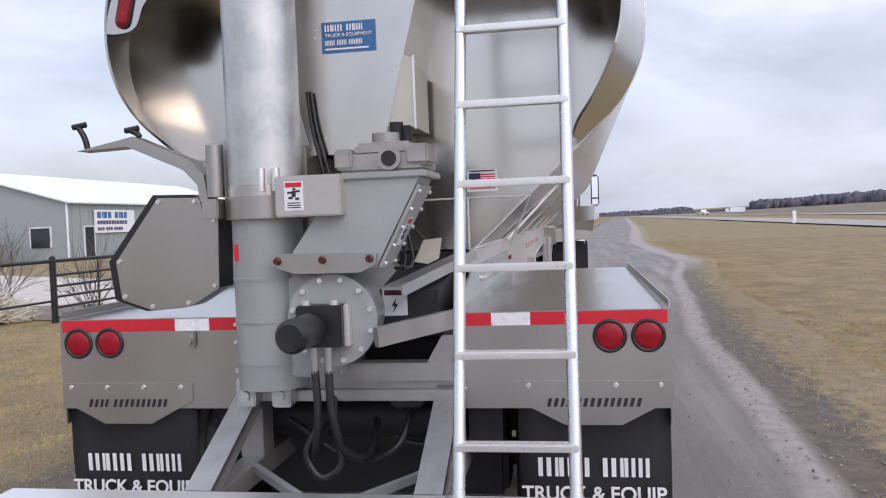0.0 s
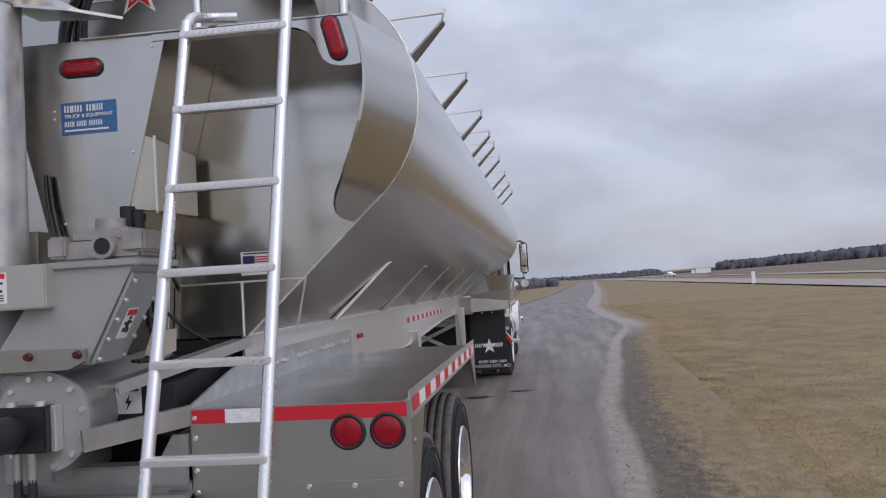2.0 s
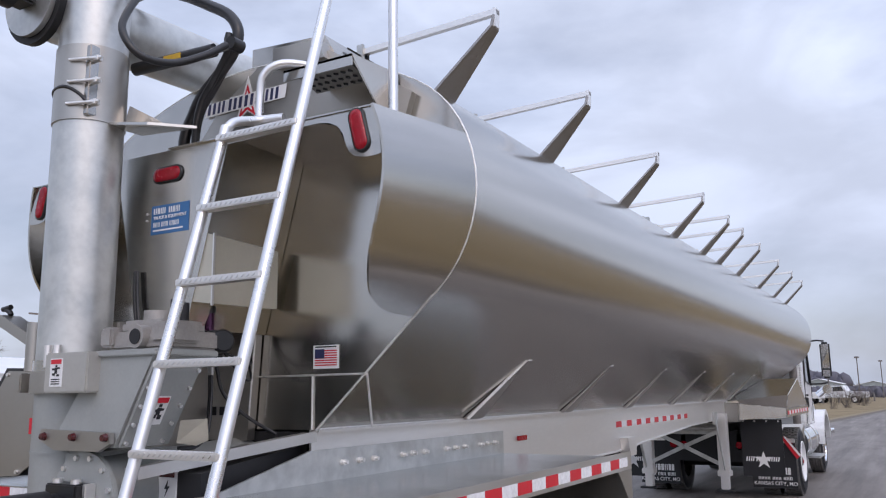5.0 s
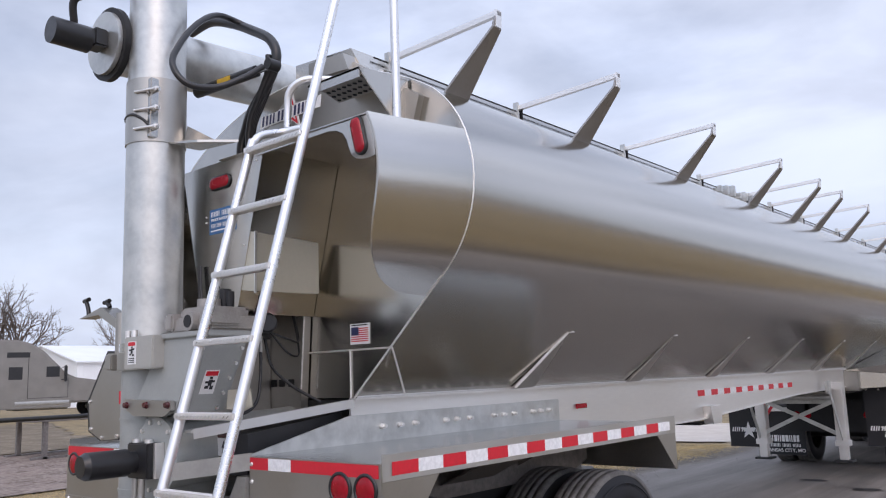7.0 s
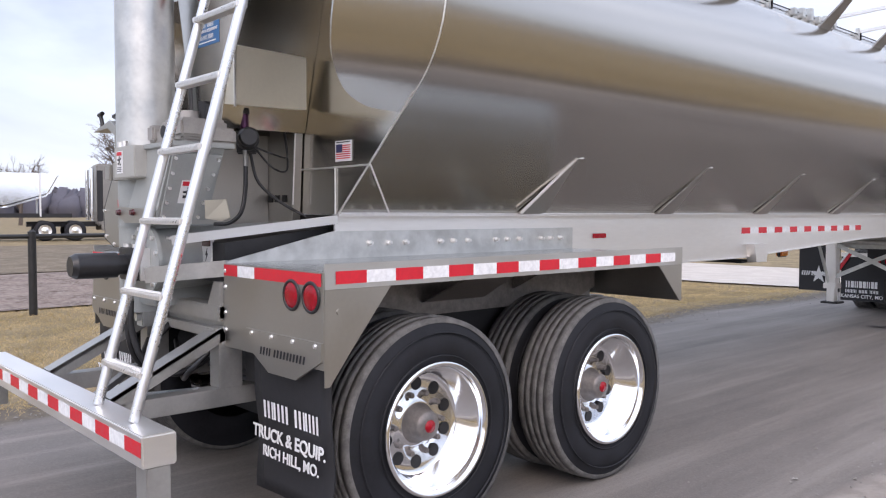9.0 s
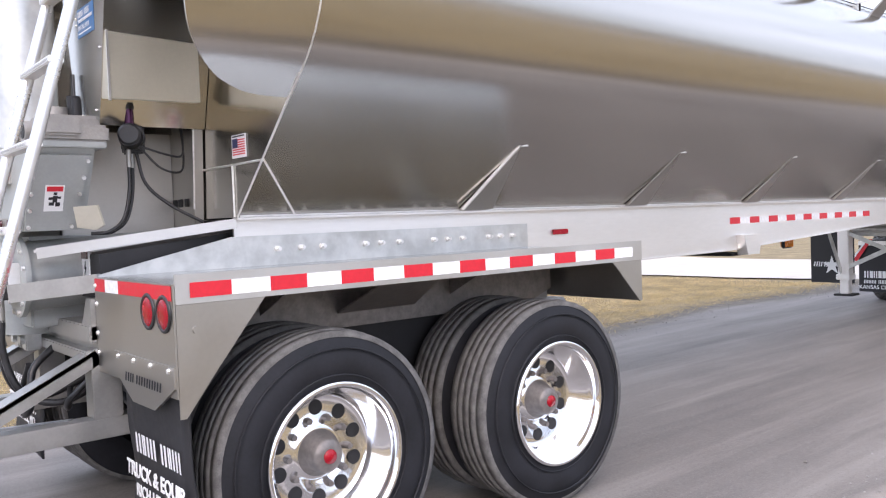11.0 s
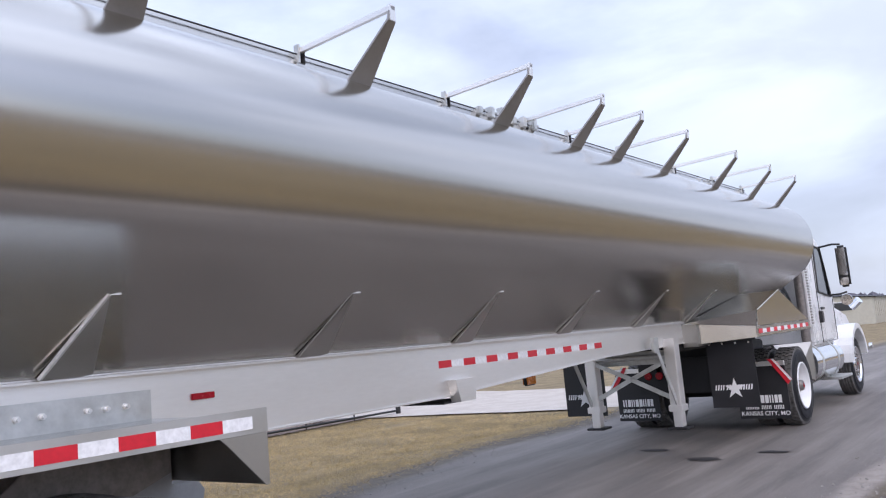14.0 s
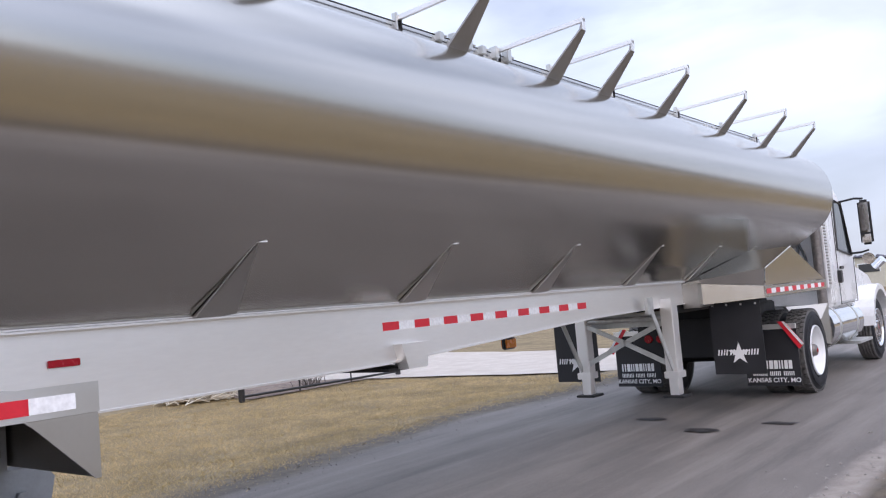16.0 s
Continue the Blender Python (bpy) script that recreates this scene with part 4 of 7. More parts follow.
# light guard box on the trunk's side
bm = B()
ga = [bm.verts.new(p) for p in ((0.13, 0.16, 2.05), (0.29, 0.16, 2.03), (0.29, 0.16, 2.32), (0.205, 0.16, 2.35))]
gb = [bm.verts.new(p) for p in ((0.16, 0.58, 2.05), (0.275, 0.58, 2.04), (0.275, 0.58, 2.31), (0.225, 0.58, 2.33))]
bm.faces.new(ga)
bm.faces.new(gb[::-1])
for k in range(4):
    bm.faces.new((ga[k], ga[(k + 1) % 4], gb[(k + 1) % 4], gb[k]))
guard = part("valve_guard", bm, CREAM, trailer, "pale sheet-metal guard box")
bm = B()
bar(bm, (0.293, 0.157, 2.02), (0.293, 0.157, 2.33), 0.008, 0.010, (0, 1, 0))
part("edge_trim", bm, ALU, guard)

bm = B()
prism(bm, [(-0.40, 0.649, 1.495), (0.066, 0.649, 1.495), (0.096, 0.649, 2.6), (-0.40, 0.649, 2.6)], (0, 0.004, 0))
part("bulkhead_plate", bm, STEEL_DULL, trailer, "dull stainless bulkhead plate")
# weld lines on the rear bulkhead
bulk = new("bulkhead_welds")
bulk.parent = trailer
for p, q in (((0.078, 0.65, 1.732), (0.735, 0.65, 1.735)), ((0.10, 0.60, 1.54), (0.140, 0.60, 2.10)), ((0.436, 0.65, 1.49), (0.436, 0.65, 1.735)),
             ((0.46, 0.652, 1.49), (1.075, 0.652, 2.058)), ((-0.46, 0.652, 1.49), (-1.075, 0.652, 2.058)), ((0.735, 0.655, 1.735), (0.62, 0.86, 1.50))):
    bm = B()
    rod(bm, p, q, 0.0055, n=6)
    part("weld_bead", bm, WELD, bulk)
for s in (1, -1):
    bm = B()
    rod(bm, (s * 0.472, 0.66, 1.494), (s * 0.472, 10.2, 1.494), 0.006, n=6)
    part("weld_bead", bm, WELD, bulk)

# flag sticker
bm = B()
prism(bm, [(0.438, 0.65, 1.762), (0.583, 0.65, 1.762), (0.583, 0.65, 1.868), (0.438, 0.65, 1.868)], (0, 0.002, 0))
flag = part("flag_sticker", bm, LETTER, trailer, "small flag sticker with red stripes and blue corner")
for k in range(7):
    bm = B()
    z = 1.775 + 0.0108 * k
    letter_bars(bm, [0.125], 0.0055, 0.448, z, lambda x, zz: (x, 0.6485, zz))
    part("stripe", bm, RED_TAPE, flag)
bm = B()
letter_bars(bm, [0.055], 0.042, 0.448, 1.808, lambda x, zz: (x, 0.648, zz))
part("canton", bm, NAVY, flag)
bm = B()
letter_bars(bm, [0.12], 0.006, 0.45, 1.857, lambda x, zz: (x, 0.6485, zz))
part("letter_bar", bm, INK, flag)

# upper rear wall dressing: logo shape, step, hand rails
logo = new("logo_decal")
logo.parent = trailer
logo["label"] = "dark logo bars on white over a red and white star"
bm = B()
star = []
for k in range(10):
    a = radians(90 + 36 * k)
    r = 0.135 if k % 2 == 0 else 0.052
    star.append((0.02 + r * math.cos(a), 0.612, 3.115 + r * math.sin(a)))
prism(bm, star, (0, 0.002, 0))
part("star", bm, LETTER, logo, "white star")
bm = B()
prism(bm, [(0.02 + (x - 0.02) * 0.72, 0.610, 3.108 + (z - 3.115) * 0.72) for x, _, z in star], (0, 0.001, 0))
part("star_fill", bm, RED_TAPE, logo)
bm = B()
prism(bm, [(0.02 + (x - 0.02) * 0.45, 0.6085, 3.11 + (z - 3.115) * 0.45) for x, _, z in star], (0, 0.001, 0))
part("star_heart", bm, LETTER, logo)
bm = B()
prism(bm, [(-0.27, 0.608, 3.075), (0.27, 0.608, 3.085), (0.28, 0.608, 3.155), (-0.26, 0.608, 3.145)], (0, 0.0015, 0))
part("backing", bm, LETTER, logo)
bm = B()
letter_bars(bm, [0.056, 0.048, -0.012, 0.056, 0.062, 0.056, 0.050, 0.054], 0.060, -0.252, 3.083, lambda x, z: (x + 0.12 * (z - 3.086), 0.6065, z + 0.012 * (x + 0.25)))
part("letter_bars", bm, NAVY, logo)

bm = B()
prism(bm, [(0.53, 0.30, 3.045), (0.90, 0.30, 3.045), (0.90, 0.64, 3.075), (0.53, 0.64, 3.075)], (0, 0, 0.012))
prism(bm, [(0.53, 0.30, 3.005), (0.90, 0.30, 3.005), (0.90, 0.30, 3.056), (0.53, 0.30, 3.056)], (0, 0.008, 0))
prism(bm, [(0.895, 0.30, 3.05), (0.895, 0.64, 3.07), (0.895, 0.64, 2.80), (0.895, 0.58, 2.80)], (0.008, 0, 0))
step = part("top_step", bm, STEEL, trailer, "perforated stainless top step")
bm = B()
prism(bm, [(0.60, 0.33, 3.02), (0.88, 0.33, 3.02), (0.88, 0.45, 2.985), (0.60, 0.45, 2.985)], (0, 0.006, 0.01))
tread = part("tread_plate", bm, STEEL_DULL, step, "sloped perforated tread")
for i in range(7):
    for j in range(3):
        bm = B()
        x, t = 0.625 + 0.038 * i, 0.2 + 0.3 * j
        p = Vector((x, 0.33 + 0.12 * t, 3.02 - 0.035 * t))
        bar(bm, p + Vector((-0.010, -0.002, -0.003)), p + Vector((0.010, 0.004, -0.007)), 0.009, 0.004, (0, -0.5, -0.87))
        part("tread_hole", bm, DARK, tread)

# ladder
ladder = new("ladder")
ladder.parent = trailer
ladder["label"] = "bright aluminium tube ladder leaning on the rear hood"


def lad_y(z):
    return -0.476 + 0.2845 * (z - 1.167)


for x, top in ((0.537, 2.70), (0.921, 3.45)):
    bm = B()
    rod(bm, (x, lad_y(0.70), 0.70), (x, lad_y(top), top), 0.0215, n=18)
    part("rail", bm, ALU_TUBE, ladder)
for z in (0.874, 1.167, 1.46, 1.758, 2.053, 2.347, 2.645):
    y = lad_y(z)
    bm = B()
    box(bm, 0.525, 0.933, y - 0.030, y + 0.022, z - 0.013, z + 0.013, 0.004)
    rung = part("rung", bm, ALU, ladder, "flat aluminium tread rung")
    bm = B()
    for k in range(15):
        x = 0.555 + 0.025 * k
        bar(bm, (x - 0.006, y - 0.0312, z - 0.005), (x + 0.006, y - 0.0312, z + 0.005), 0.003, 0.003)
        bar(bm, (x - 0.006, y - 0.02, z + 0.0135), (x + 0.006, y + 0.008, z + 0.0135), 0.004, 0.003)
    tagged(part("tread_pattern", bm, ALU_TUBE, rung), kind="stuff")
bm = B()
pipe(bm, smooth_line([(0.537, lad_y(2.66), 2.66), (0.537, 0.0, 2.73), (0.56, 0.12, 2.77), (0.66, 0.16, 2.775)], 6), 0.02, 12)
part("rail_end", bm, ALU_TUBE, ladder)
bm = B()
pipe(bm, smooth_line([(0.47, 0.22, 2.75), (0.47, 0.22, 2.92), (0.49, 0.22, 3.02), (0.56, 0.26, 3.07), (0.66, 0.36, 3.07), (0.80, 0.48, 3.06)], 6), 0.019, 12)
part("grab_handle", bm, ALU_TUBE, trailer, "bent aluminium grab handle")
bm = B()
rod(bm, (1.03, 0.42, 2.78), (1.03, 0.42, 3.75), 0.021, n=14)
part("hand_post", bm, ALU_TUBE, trailer, "upright aluminium hand post")

# roof: lid rail, clamps and the bracket arms
bm = B()
prism(bm, [(0.0, 0.66, 3.28), (0.58, 0.66, 3.20), (0.47, 0.66, 3.382), (0.0, 0.66, 3.41)], (0, 12.0, 0))
part("lid", bm, STEEL, trailer, "long roof lid edge")
bm = B()
rod(bm, (0.505, 0.8, 3.357), (0.505, 12.6, 3.357), 0.005, n=6)
part("lid_rod", bm, DARK, trailer)
bm = B()
prism(bm, [(-0.42, 0.615, 2.82), (0.95, 0.615, 2.82), (1.0, 0.615, 2.97), (0.69, 0.615, 3.17), (0.54, 0.615, 3.27), (0.08, 0.615, 3.28), (-0.16, 0.615, 3.12)], (0, 0.05, 0))
part("upper_rear_wall", bm, STEEL_DULL, trailer, "stainless upper rear wall")
bm = B()
prism(bm, [(0.22, 0.57, 3.24), (0.54, 0.57, 3.22), (0.50, 0.57, 3.32), (0.22, 0.57, 3.335)], (0, 0.10, 0))
part("lid_end", bm, STEEL_DULL, trailer)
ARMS = [0.93, 2.183, 3.689, 5.205, 6.359, 7.151, 8.272, 9.817, 11.2, 12.445]
for y in ARMS:
    arm = new("roof_bracket")
    arm.parent = trailer
    arm["label"] = "tapered stainless roof bracket with a thin cross bar"
    bm = B()
    prism(bm, [(0.962, y - 0.085, 3.045), (0.972, y + 0.10, 3.045), (1.256, y + 0.035, 3.335), (1.263, y + 0.03, 3.428), (1.263, y - 0.005, 3.428), (1.248, y - 0.02, 3.345)], (0.012, 0, -0.006))
    part("plate", bm, BRACKET, arm)
    bm = B()
    prism(bm, [(1.255, y - 0.01, 3.338), (1.27, y - 0.01, 3.338), (1.275, y - 0.01, 3.43), (1.258, y - 0.01, 3.43)], (0, 0.045, 0))
    part("tip", bm, ALU, arm)
    bm = B()
    bar(bm, (1.258, y + 0.01, 3.413), (0.51, y + 0.01, 3.385), 0.028, 0.03)
    part("cross_bar", bm, ALU, arm, "thin bright cross bar")
    bm = B()
    box(bm, 0.48, 0.52, y - 0.022, y - 0.002, 3.30, 3.42, 0.003)
    part("clamp", bm, GALV, arm)
    bm = B()
    box(bm, 0.485, 0.525, y + 0.02, y + 0.034, 3.30, 3.395, 0.003)
    part("clamp", bm, DARK, arm)
bm = B()
for k in range(6):
    box(bm, 0.49, 0.55, 5.60 + 0.17 * k, 5.655 + 0.17 * k, 3.31, 3.372 + 0.025 * (k % 3), 0.004)
    rod(bm, (0.52, 5.655 + 0.17 * k, 3.36), (0.52, 5.72 + 0.17 * k, 3.365), 0.008, n=6)
tagged(part("lid_latch", bm, GALV, trailer, "row of small lid latches"), kind="stuff")
bm = B()
for k in range(3):
    box(bm, 0.44, 0.52, 10.6 + 0.25 * k, 10.7 + 0.25 * k, 3.28, 3.33, 0.004)
tagged(part("lid_latch", bm, GALV, trailer), kind="stuff")

# upright auger tube with its collars
auger = new("upright_auger")
auger.parent = trailer
auger["label"] = "galvanised upright auger tube"
TX, TY = -0.30, -0.05
bm = B()
rod(bm, (TX, TY, 1.79), (TX, TY, 2.84), 0.149, n=40, caps=False)
part("tube", bm, GALV, auger)
bm = B()
rod(bm, (TX, TY, 2.835), (TX, TY, 3.18), 0.155, n=40)
part("collar", bm, STEEL_DULL, auger, "stainless clamp collar")
bm = B()
rod(bm, (TX, TY, 3.17), (TX, TY, 3.95), 0.149, n=40)
part("upper_tube", bm, GALV, auger)
bm = B()
rod(bm, (TX, TY, 1.72), (TX, TY, 1.80), 0.158, n=40)
part("lower_collar", bm, STEEL, auger)
bm = B()
rod(bm, (TX, TY, 0.98), (TX, TY, 1.73), 0.143, n=40)
part("lower_tube", bm, GREY_PAINT, auger)
for z in (2.90, 3.0, 3.1):
    bm = B()
    box(bm, TX + 0.115, TX + 0.185, TY - 0.115, TY - 0.085, z - 0.012, z + 0.012, 0.003)
    rod(bm, (TX + 0.05, TY - 0.155, z), (TX + 0.195, TY - 0.10, z), 0.008, n=8)
    part("clamp_bolt", bm, ALU, auger)
bm = B()
box(bm, TX + 0.108, TX + 0.138, TY - 0.115, TY - 0.06, 2.85, 3.17, 0.004)
part("clamp_strip", bm, STEEL, auger)
for z in (1.08, 1.25, 1.42):
    bm = B()
    rod(bm, (TX, TY, z), (TX, TY, z + 0.012), 0.147, n=36)
    part("band", bm, GREY_PAINT, auger)
bm = B()
pipe(bm, smooth_line([(TX - 0.15, TY - 0.02, 2.93), (TX - 0.09, TY - 0.125, 2.98), (TX + 0.02, TY - 0.155, 2.985), (TX + 0.09, TY - 0.13, 2.95), (TX + 0.14, TY - 0.10, 2.89)], 6), 0.008, 8)
part("cable", bm, HOSE, auger)
bm = B()
prism(bm, [(TX + 0.12, TY - 0.02, 2.83), (TX + 0.14, TY + 0.18, 2.83), (TX + 0.5, TY + 0.17, 2.80), (TX + 0.36, TY + 0.02, 2.80)], (0, 0, 0.012))
prism(bm, [(TX + 0.13, TY + 0.08, 2.84), (TX + 0.40, TY + 0.12, 2.81), (TX + 0.14, TY + 0.10, 2.95)], (0, 0.01, 0))
part("stay_plate", bm, STEEL, auger)
# clamp ring and control box below the tube
bm = B()
rod(bm, (TX, TY, 1.665), (TX, TY, 1.755), 0.165, n=40)
box(bm, TX - 0.22, TX - 0.15, TY - 0.14, TY + 0.05, 1.67, 1.75, 0.006)
part("clamp_ring", bm, STEEL_DULL, auger)
bm = B()
box(bm, -0.185, 0.075, -0.262, -0.10, 1.665, 1.822, 0.006)
ctl = part("control_box", bm, BOXGREY, auger, "pale grey sheet-metal control box")


def warning_sign(parent, x, z, y, w=0.075, h=0.11):
    bm = B()
    prism(bm, [(x, y, z), (x + w, y, z), (x + w, y, z + h), (x, y, z + h)], (0, 0.002, 0))
    sign = part("warning_sticker", bm, LETTER, parent, "white warning sticker with red head bar and black pictogram")
    bm = B()
    letter_bars(bm, [w * 0.86], h * 0.16, x + w * 0.07, z + h * 0.80, lambda a, b: (a, y - 0.0015, b))
    part("head_bar", bm, RED_TAPE, sign)
    bm = B()
    to = lambda a, b: (a, y - 0.0015, b)
    letter_bars(bm, [w * 0.22], h * 0.22, x + w * 0.40, z + h * 0.46, to)
    letter_bars(bm, [w * 0.16], h * 0.08, x + w * 0.46, z + h * 0.69, to)
    letter_bars(bm, [w * 0.24], h * 0.07, x + w * 0.17, z + h * 0.58, to)
    letter_bars(bm, [w * 0.22], h * 0.07, x + w * 0.62, z + h * 0.62, to)
    letter_bars(bm, [w * 0.24], h * 0.08, x + w * 0.22, z + h * 0.39, to)
    letter_bars(bm, [w * 0.22], h * 0.08, x + w * 0.58, z + h * 0.36, to)
    part("pictogram", bm, INK, sign)
    for k in range(3):
        bm = B()
        letter_bars(bm, [w * 0.7], h * 0.035, x + w * 0.15, z + h * (0.08 + 0.08 * k), to)
        part("letter_bar", bm, INK, sign)


warning_sign(ctl, -0.145, 1.69, -0.2645)
bm = B()
box(bm, TX - 0.20, TX - 0.06, TY + 0.02, TY + 0.16, 1.76, 2.0, 0.01)
rod(bm, (TX - 0.19, TY - 0.06, 1.76), (TX - 0.19, TY - 0.06, 1.97), 0.035, n=18)
part("swing_motor", bm, STEEL_DULL, auger)
for dx in (0.09, 0.15):
    bm = B()
    rod(bm, (TX + dx - 0.05, TY - 0.15, 1.77), (TX + dx - 0.05, TY - 0.15, 1.86), 0.016, n=10)
    part("clamp_bolt", bm, ALU, auger)
bm = B()
box(bm, TX - 0.10, TX - 0.075, TY - 0.118, TY - 0.09, 1.50, 1.565)
part("red_mark", bm, RED_TAPE, auger)
for k in range(2):
    bm = B()
    pipe(bm, smooth_line([(-0.168 + 0.015 * k, 0.135, 2.20), (-0.150 + 0.018 * k, 0.13, 2.04), (-0.10 + 0.025 * k, 0.12, 1.82)], 8), 0.008, 8)
    part("hydraulic_hose", bm, HOSE, auger)

# gear box, transition chute, auger housing with hydraulic motor
drive = new("discharge_drive")
drive.parent = trailer
drive["label"] = "grey painted discharge chute with gear box and hydraulic motor"
bm = B()
box(bm, 0.04, 0.38, -0.16, 0.12, 1.825, 1.90, 0.012)
box(bm, 0.10, 0.33, -0.14, 0.10, 1.89, 1.945, 0.015)
box(bm, 0.03, 0.10, -0.18, -0.05, 1.84, 1.92, 0.01)
box(bm, 0.31, 0.40, -0.17, 0.0, 1.85, 1.93, 0.01)
rod(bm, (0.21, -0.05, 1.93), (0.21, -0.05, 1.985), 0.055, n=20)
rod(bm, (0.25, -0.19, 1.875), (0.25, -0.13, 1.875), 0.045, n=20)
gear = part("gear_box", bm, CAST, drive, "cast aluminium gear box")
bm = B()
rod(bm, (0.25, -0.193, 1.875), (0.25, -0.188, 1.875), 0.030, n=20)
part("plug", bm, DARK, gear)
bm = B()
rod(bm, (0.24, 0.02, 1.93), (0.24, 0.02, 2.035), 0.028, n=14)
rod(bm, (0.28, 0.02, 1.93), (0.28, 0.02, 2.02), 0.02, n=14)
part("drive_shaft", bm, DARK, gear)
bm = B()
top = [(0.06, -0.20), (0.375, -0.20), (0.375, 0.06), (0.06, 0.06)]
bot = [(-0.19, -0.21), (0.188, -0.21), (0.188, 0.05), (-0.19, 0.05)]
vt = [bm.verts.new((x, y, 1.812)) for x, y in top]
vb = [bm.verts.new((x, y, 1.46)) for x, y in bot]
for k in range(4):
    bm.faces.new((vt[k], vt[(k + 1) % 4], vb[(k + 1) % 4], vb[k]))
bm.faces.new(vt)
bm.faces.new(vb)
chute = part("chute", bm, GREY_PAINT, drive, "light grey slanted chute")
bm = B()
box(bm, 0.05, 0.40, -0.215, 0.10, 1.80, 1.825, 0.004)
part("top_flange", bm, GREY_PAINT, drive)
bm = B()
on_hatch = lambda y, z, d=0.0: (0.362 - 0.531 * (1.78 - z) + d, y, z - 0.5 * d)
prism(bm, [on_hatch(-0.195, 1.775), on_hatch(0.045, 1.775), on_hatch(0.0, 1.465), on_hatch(-0.195, 1.465)], (0.012, 0, -0.006))
hatch = part("inspection_hatch", bm, GREY_PAINT, drive, "bolted grey inspection hatch")
for k in range(5):
    z = 1.755 - 0.068 * k
    for yy in (-0.182, 0.030 - 0.010 * k):
        bm = B()
        rod(bm, on_hatch(yy, z, 0.010), on_hatch(yy, z, 0.022), 0.008, n=8)
        part("bolt", bm, ALU, hatch)


def on_sticker(y0, y1, z0, z1, d):
    bm = B()
    prism(bm, [on_hatch(y0, z1, d), on_hatch(y1, z1, d), on_hatch(y1, z0, d), on_hatch(y0, z0, d)], (0.0015, 0, -0.0003))
    return bm


hs = part("warning_sticker", on_sticker(-0.128, -0.052, 1.547, 1.655, 0.0125), LETTER, hatch, "white warning sticker with a red bar")
part("head_bar", on_sticker(-0.122, -0.058, 1.630, 1.650, 0.0145), RED_TAPE, hs)
bm = on_sticker(-0.096, -0.078, 1.585, 1.612, 0.0145)
for y0, y1, z0, z1 in ((-0.094, -0.080, 1.615, 1.626), (-0.113, -0.096, 1.596, 1.606), (-0.078, -0.064, 1.600, 1.609), (-0.110, -0.090, 1.572, 1.585), (-0.084, -0.066, 1.568, 1.585)):
    prism(bm, [on_hatch(y0, z1, 0.0145), on_hatch(y1, z1, 0.0145), on_hatch(y1, z0, 0.0145), on_hatch(y0, z0, 0.0145)], (0.0015, 0, -0.0003))
part("pictogram", bm, INK, hs)
# three clearance lights on a bar
bm = B()
prism(bm, [(-0.22, -0.235, 1.525), (0.195, -0.235, 1.515), (0.195, -0.235, 1.475), (0.13, -0.235, 1.445), (-0.13, -0.235, 1.445), (-0.22, -0.235, 1.48)], (0, 0.02, 0))
lbar = part("light_bar", bm, STEEL_DULL, drive)
for x in (-0.195, -0.015, 0.17):
    bm = B()
    rod(bm, (x, -0.235, 1.497), (x, -0.252, 1.497), 0.017, 0.012, n=16)
    part("clearance_light", bm, DARK_RED, lbar, "small dark red light")
# housing and disc
BEFORE = set(bpy.data.objects)
bm = B()
rod(bm, (0.055, -0.33, 1.285), (0.055, 0.65, 1.33), 0.155, n=36)
box(bm, -0.20, 0.06, -0.30, 0.1, 1.05, 1.46, 0.01)
box(bm, -0.36, 0.0, -0.16, 0.1, 1.02, 1.40, 0.01)
hous = part("auger_housing", bm, GREY_PAINT, drive, "light grey auger housing")
bm = B()
rod(bm, (0.055, -0.352, 1.285), (0.055, -0.33, 1.285), 0.18, n=44)
disc = part("end_disc", bm, GREY_PAINT, hous)
for k in range(12):
    a = 2 * math.pi * (k + 0.5) / 12
    bm = B()
    rod(bm, (0.055 + 0.16 * math.cos(a), -0.352, 1.285 + 0.16 * math.sin(a)), (0.055 + 0.16 * math.cos(a), -0.364, 1.285 + 0.16 * math.sin(a)), 0.011, n=6)
    part("bolt", bm, ALU, disc)
bm = B()
box(bm, -0.065, 0.115, -0.43, -0.352, 1.19, 1.35, 0.006)
part("motor_mount", bm, BLACK, drive, "black motor mounting block")
bm = B()
rod(bm, (0.0, -0.43, 1.265), (0.0, -0.47, 1.265), 0.05, n=28)
rod(bm, (0.0, -0.47, 1.265), (0.0, -0.66, 1.265), 0.062, 0.062, n=32)
rod(bm, (0.0, -0.66, 1.265), (0.0, -0.685, 1.265), 0.062, 0.048, n=32)
part("hydraulic_motor", bm, BLACK, drive, "black cylindrical hydraulic motor")
bm = B()
box(bm, 0.115, 0.135, -0.40, -0.352, 1.19, 1.35, 0.003)
mplate = part("mount_plate", bm, ALU, drive)
for x in (-0.03, 0.08):
    bm = B()
    rod(bm, (x, -0.40, 1.35), (x, -0.40, 1.367), 0.02, n=6)
    part("bolt", bm, ALU, mplate)
for x, sway in ((0.0, -0.03), (0.055, 0.03)):
    bm = B()
    rod(bm, (x, -0.42, 1.19), (x, -0.42, 1.09), 0.016, n=10)
    part("hose_fitting", bm, RAW_STEEL, drive)
    bm = B()
    pipe(bm, smooth_line([(x, -0.42, 1.10), (x + 0.005, -0.42, 0.95), (x + sway, -0.36, 0.78), (x + 3 * sway, -0.2, 0.72), (x + 2 * sway, 0.1, 0.85)], 8), 0.016, 10)
    part("hydraulic_hose", bm, HOSE, drive)
bm = B()
pipe(bm, smooth_line([(-0.02, -0.30, 0.88), (-0.08, -0.32, 0.76), (-0.05, -0.33, 0.68), (0.0, -0.33, 0.66), (0.06, -0.32, 0.72), (0.03, -0.3, 0.86), (0.0, -0.2, 0.95)], 8), 0.017, 10)
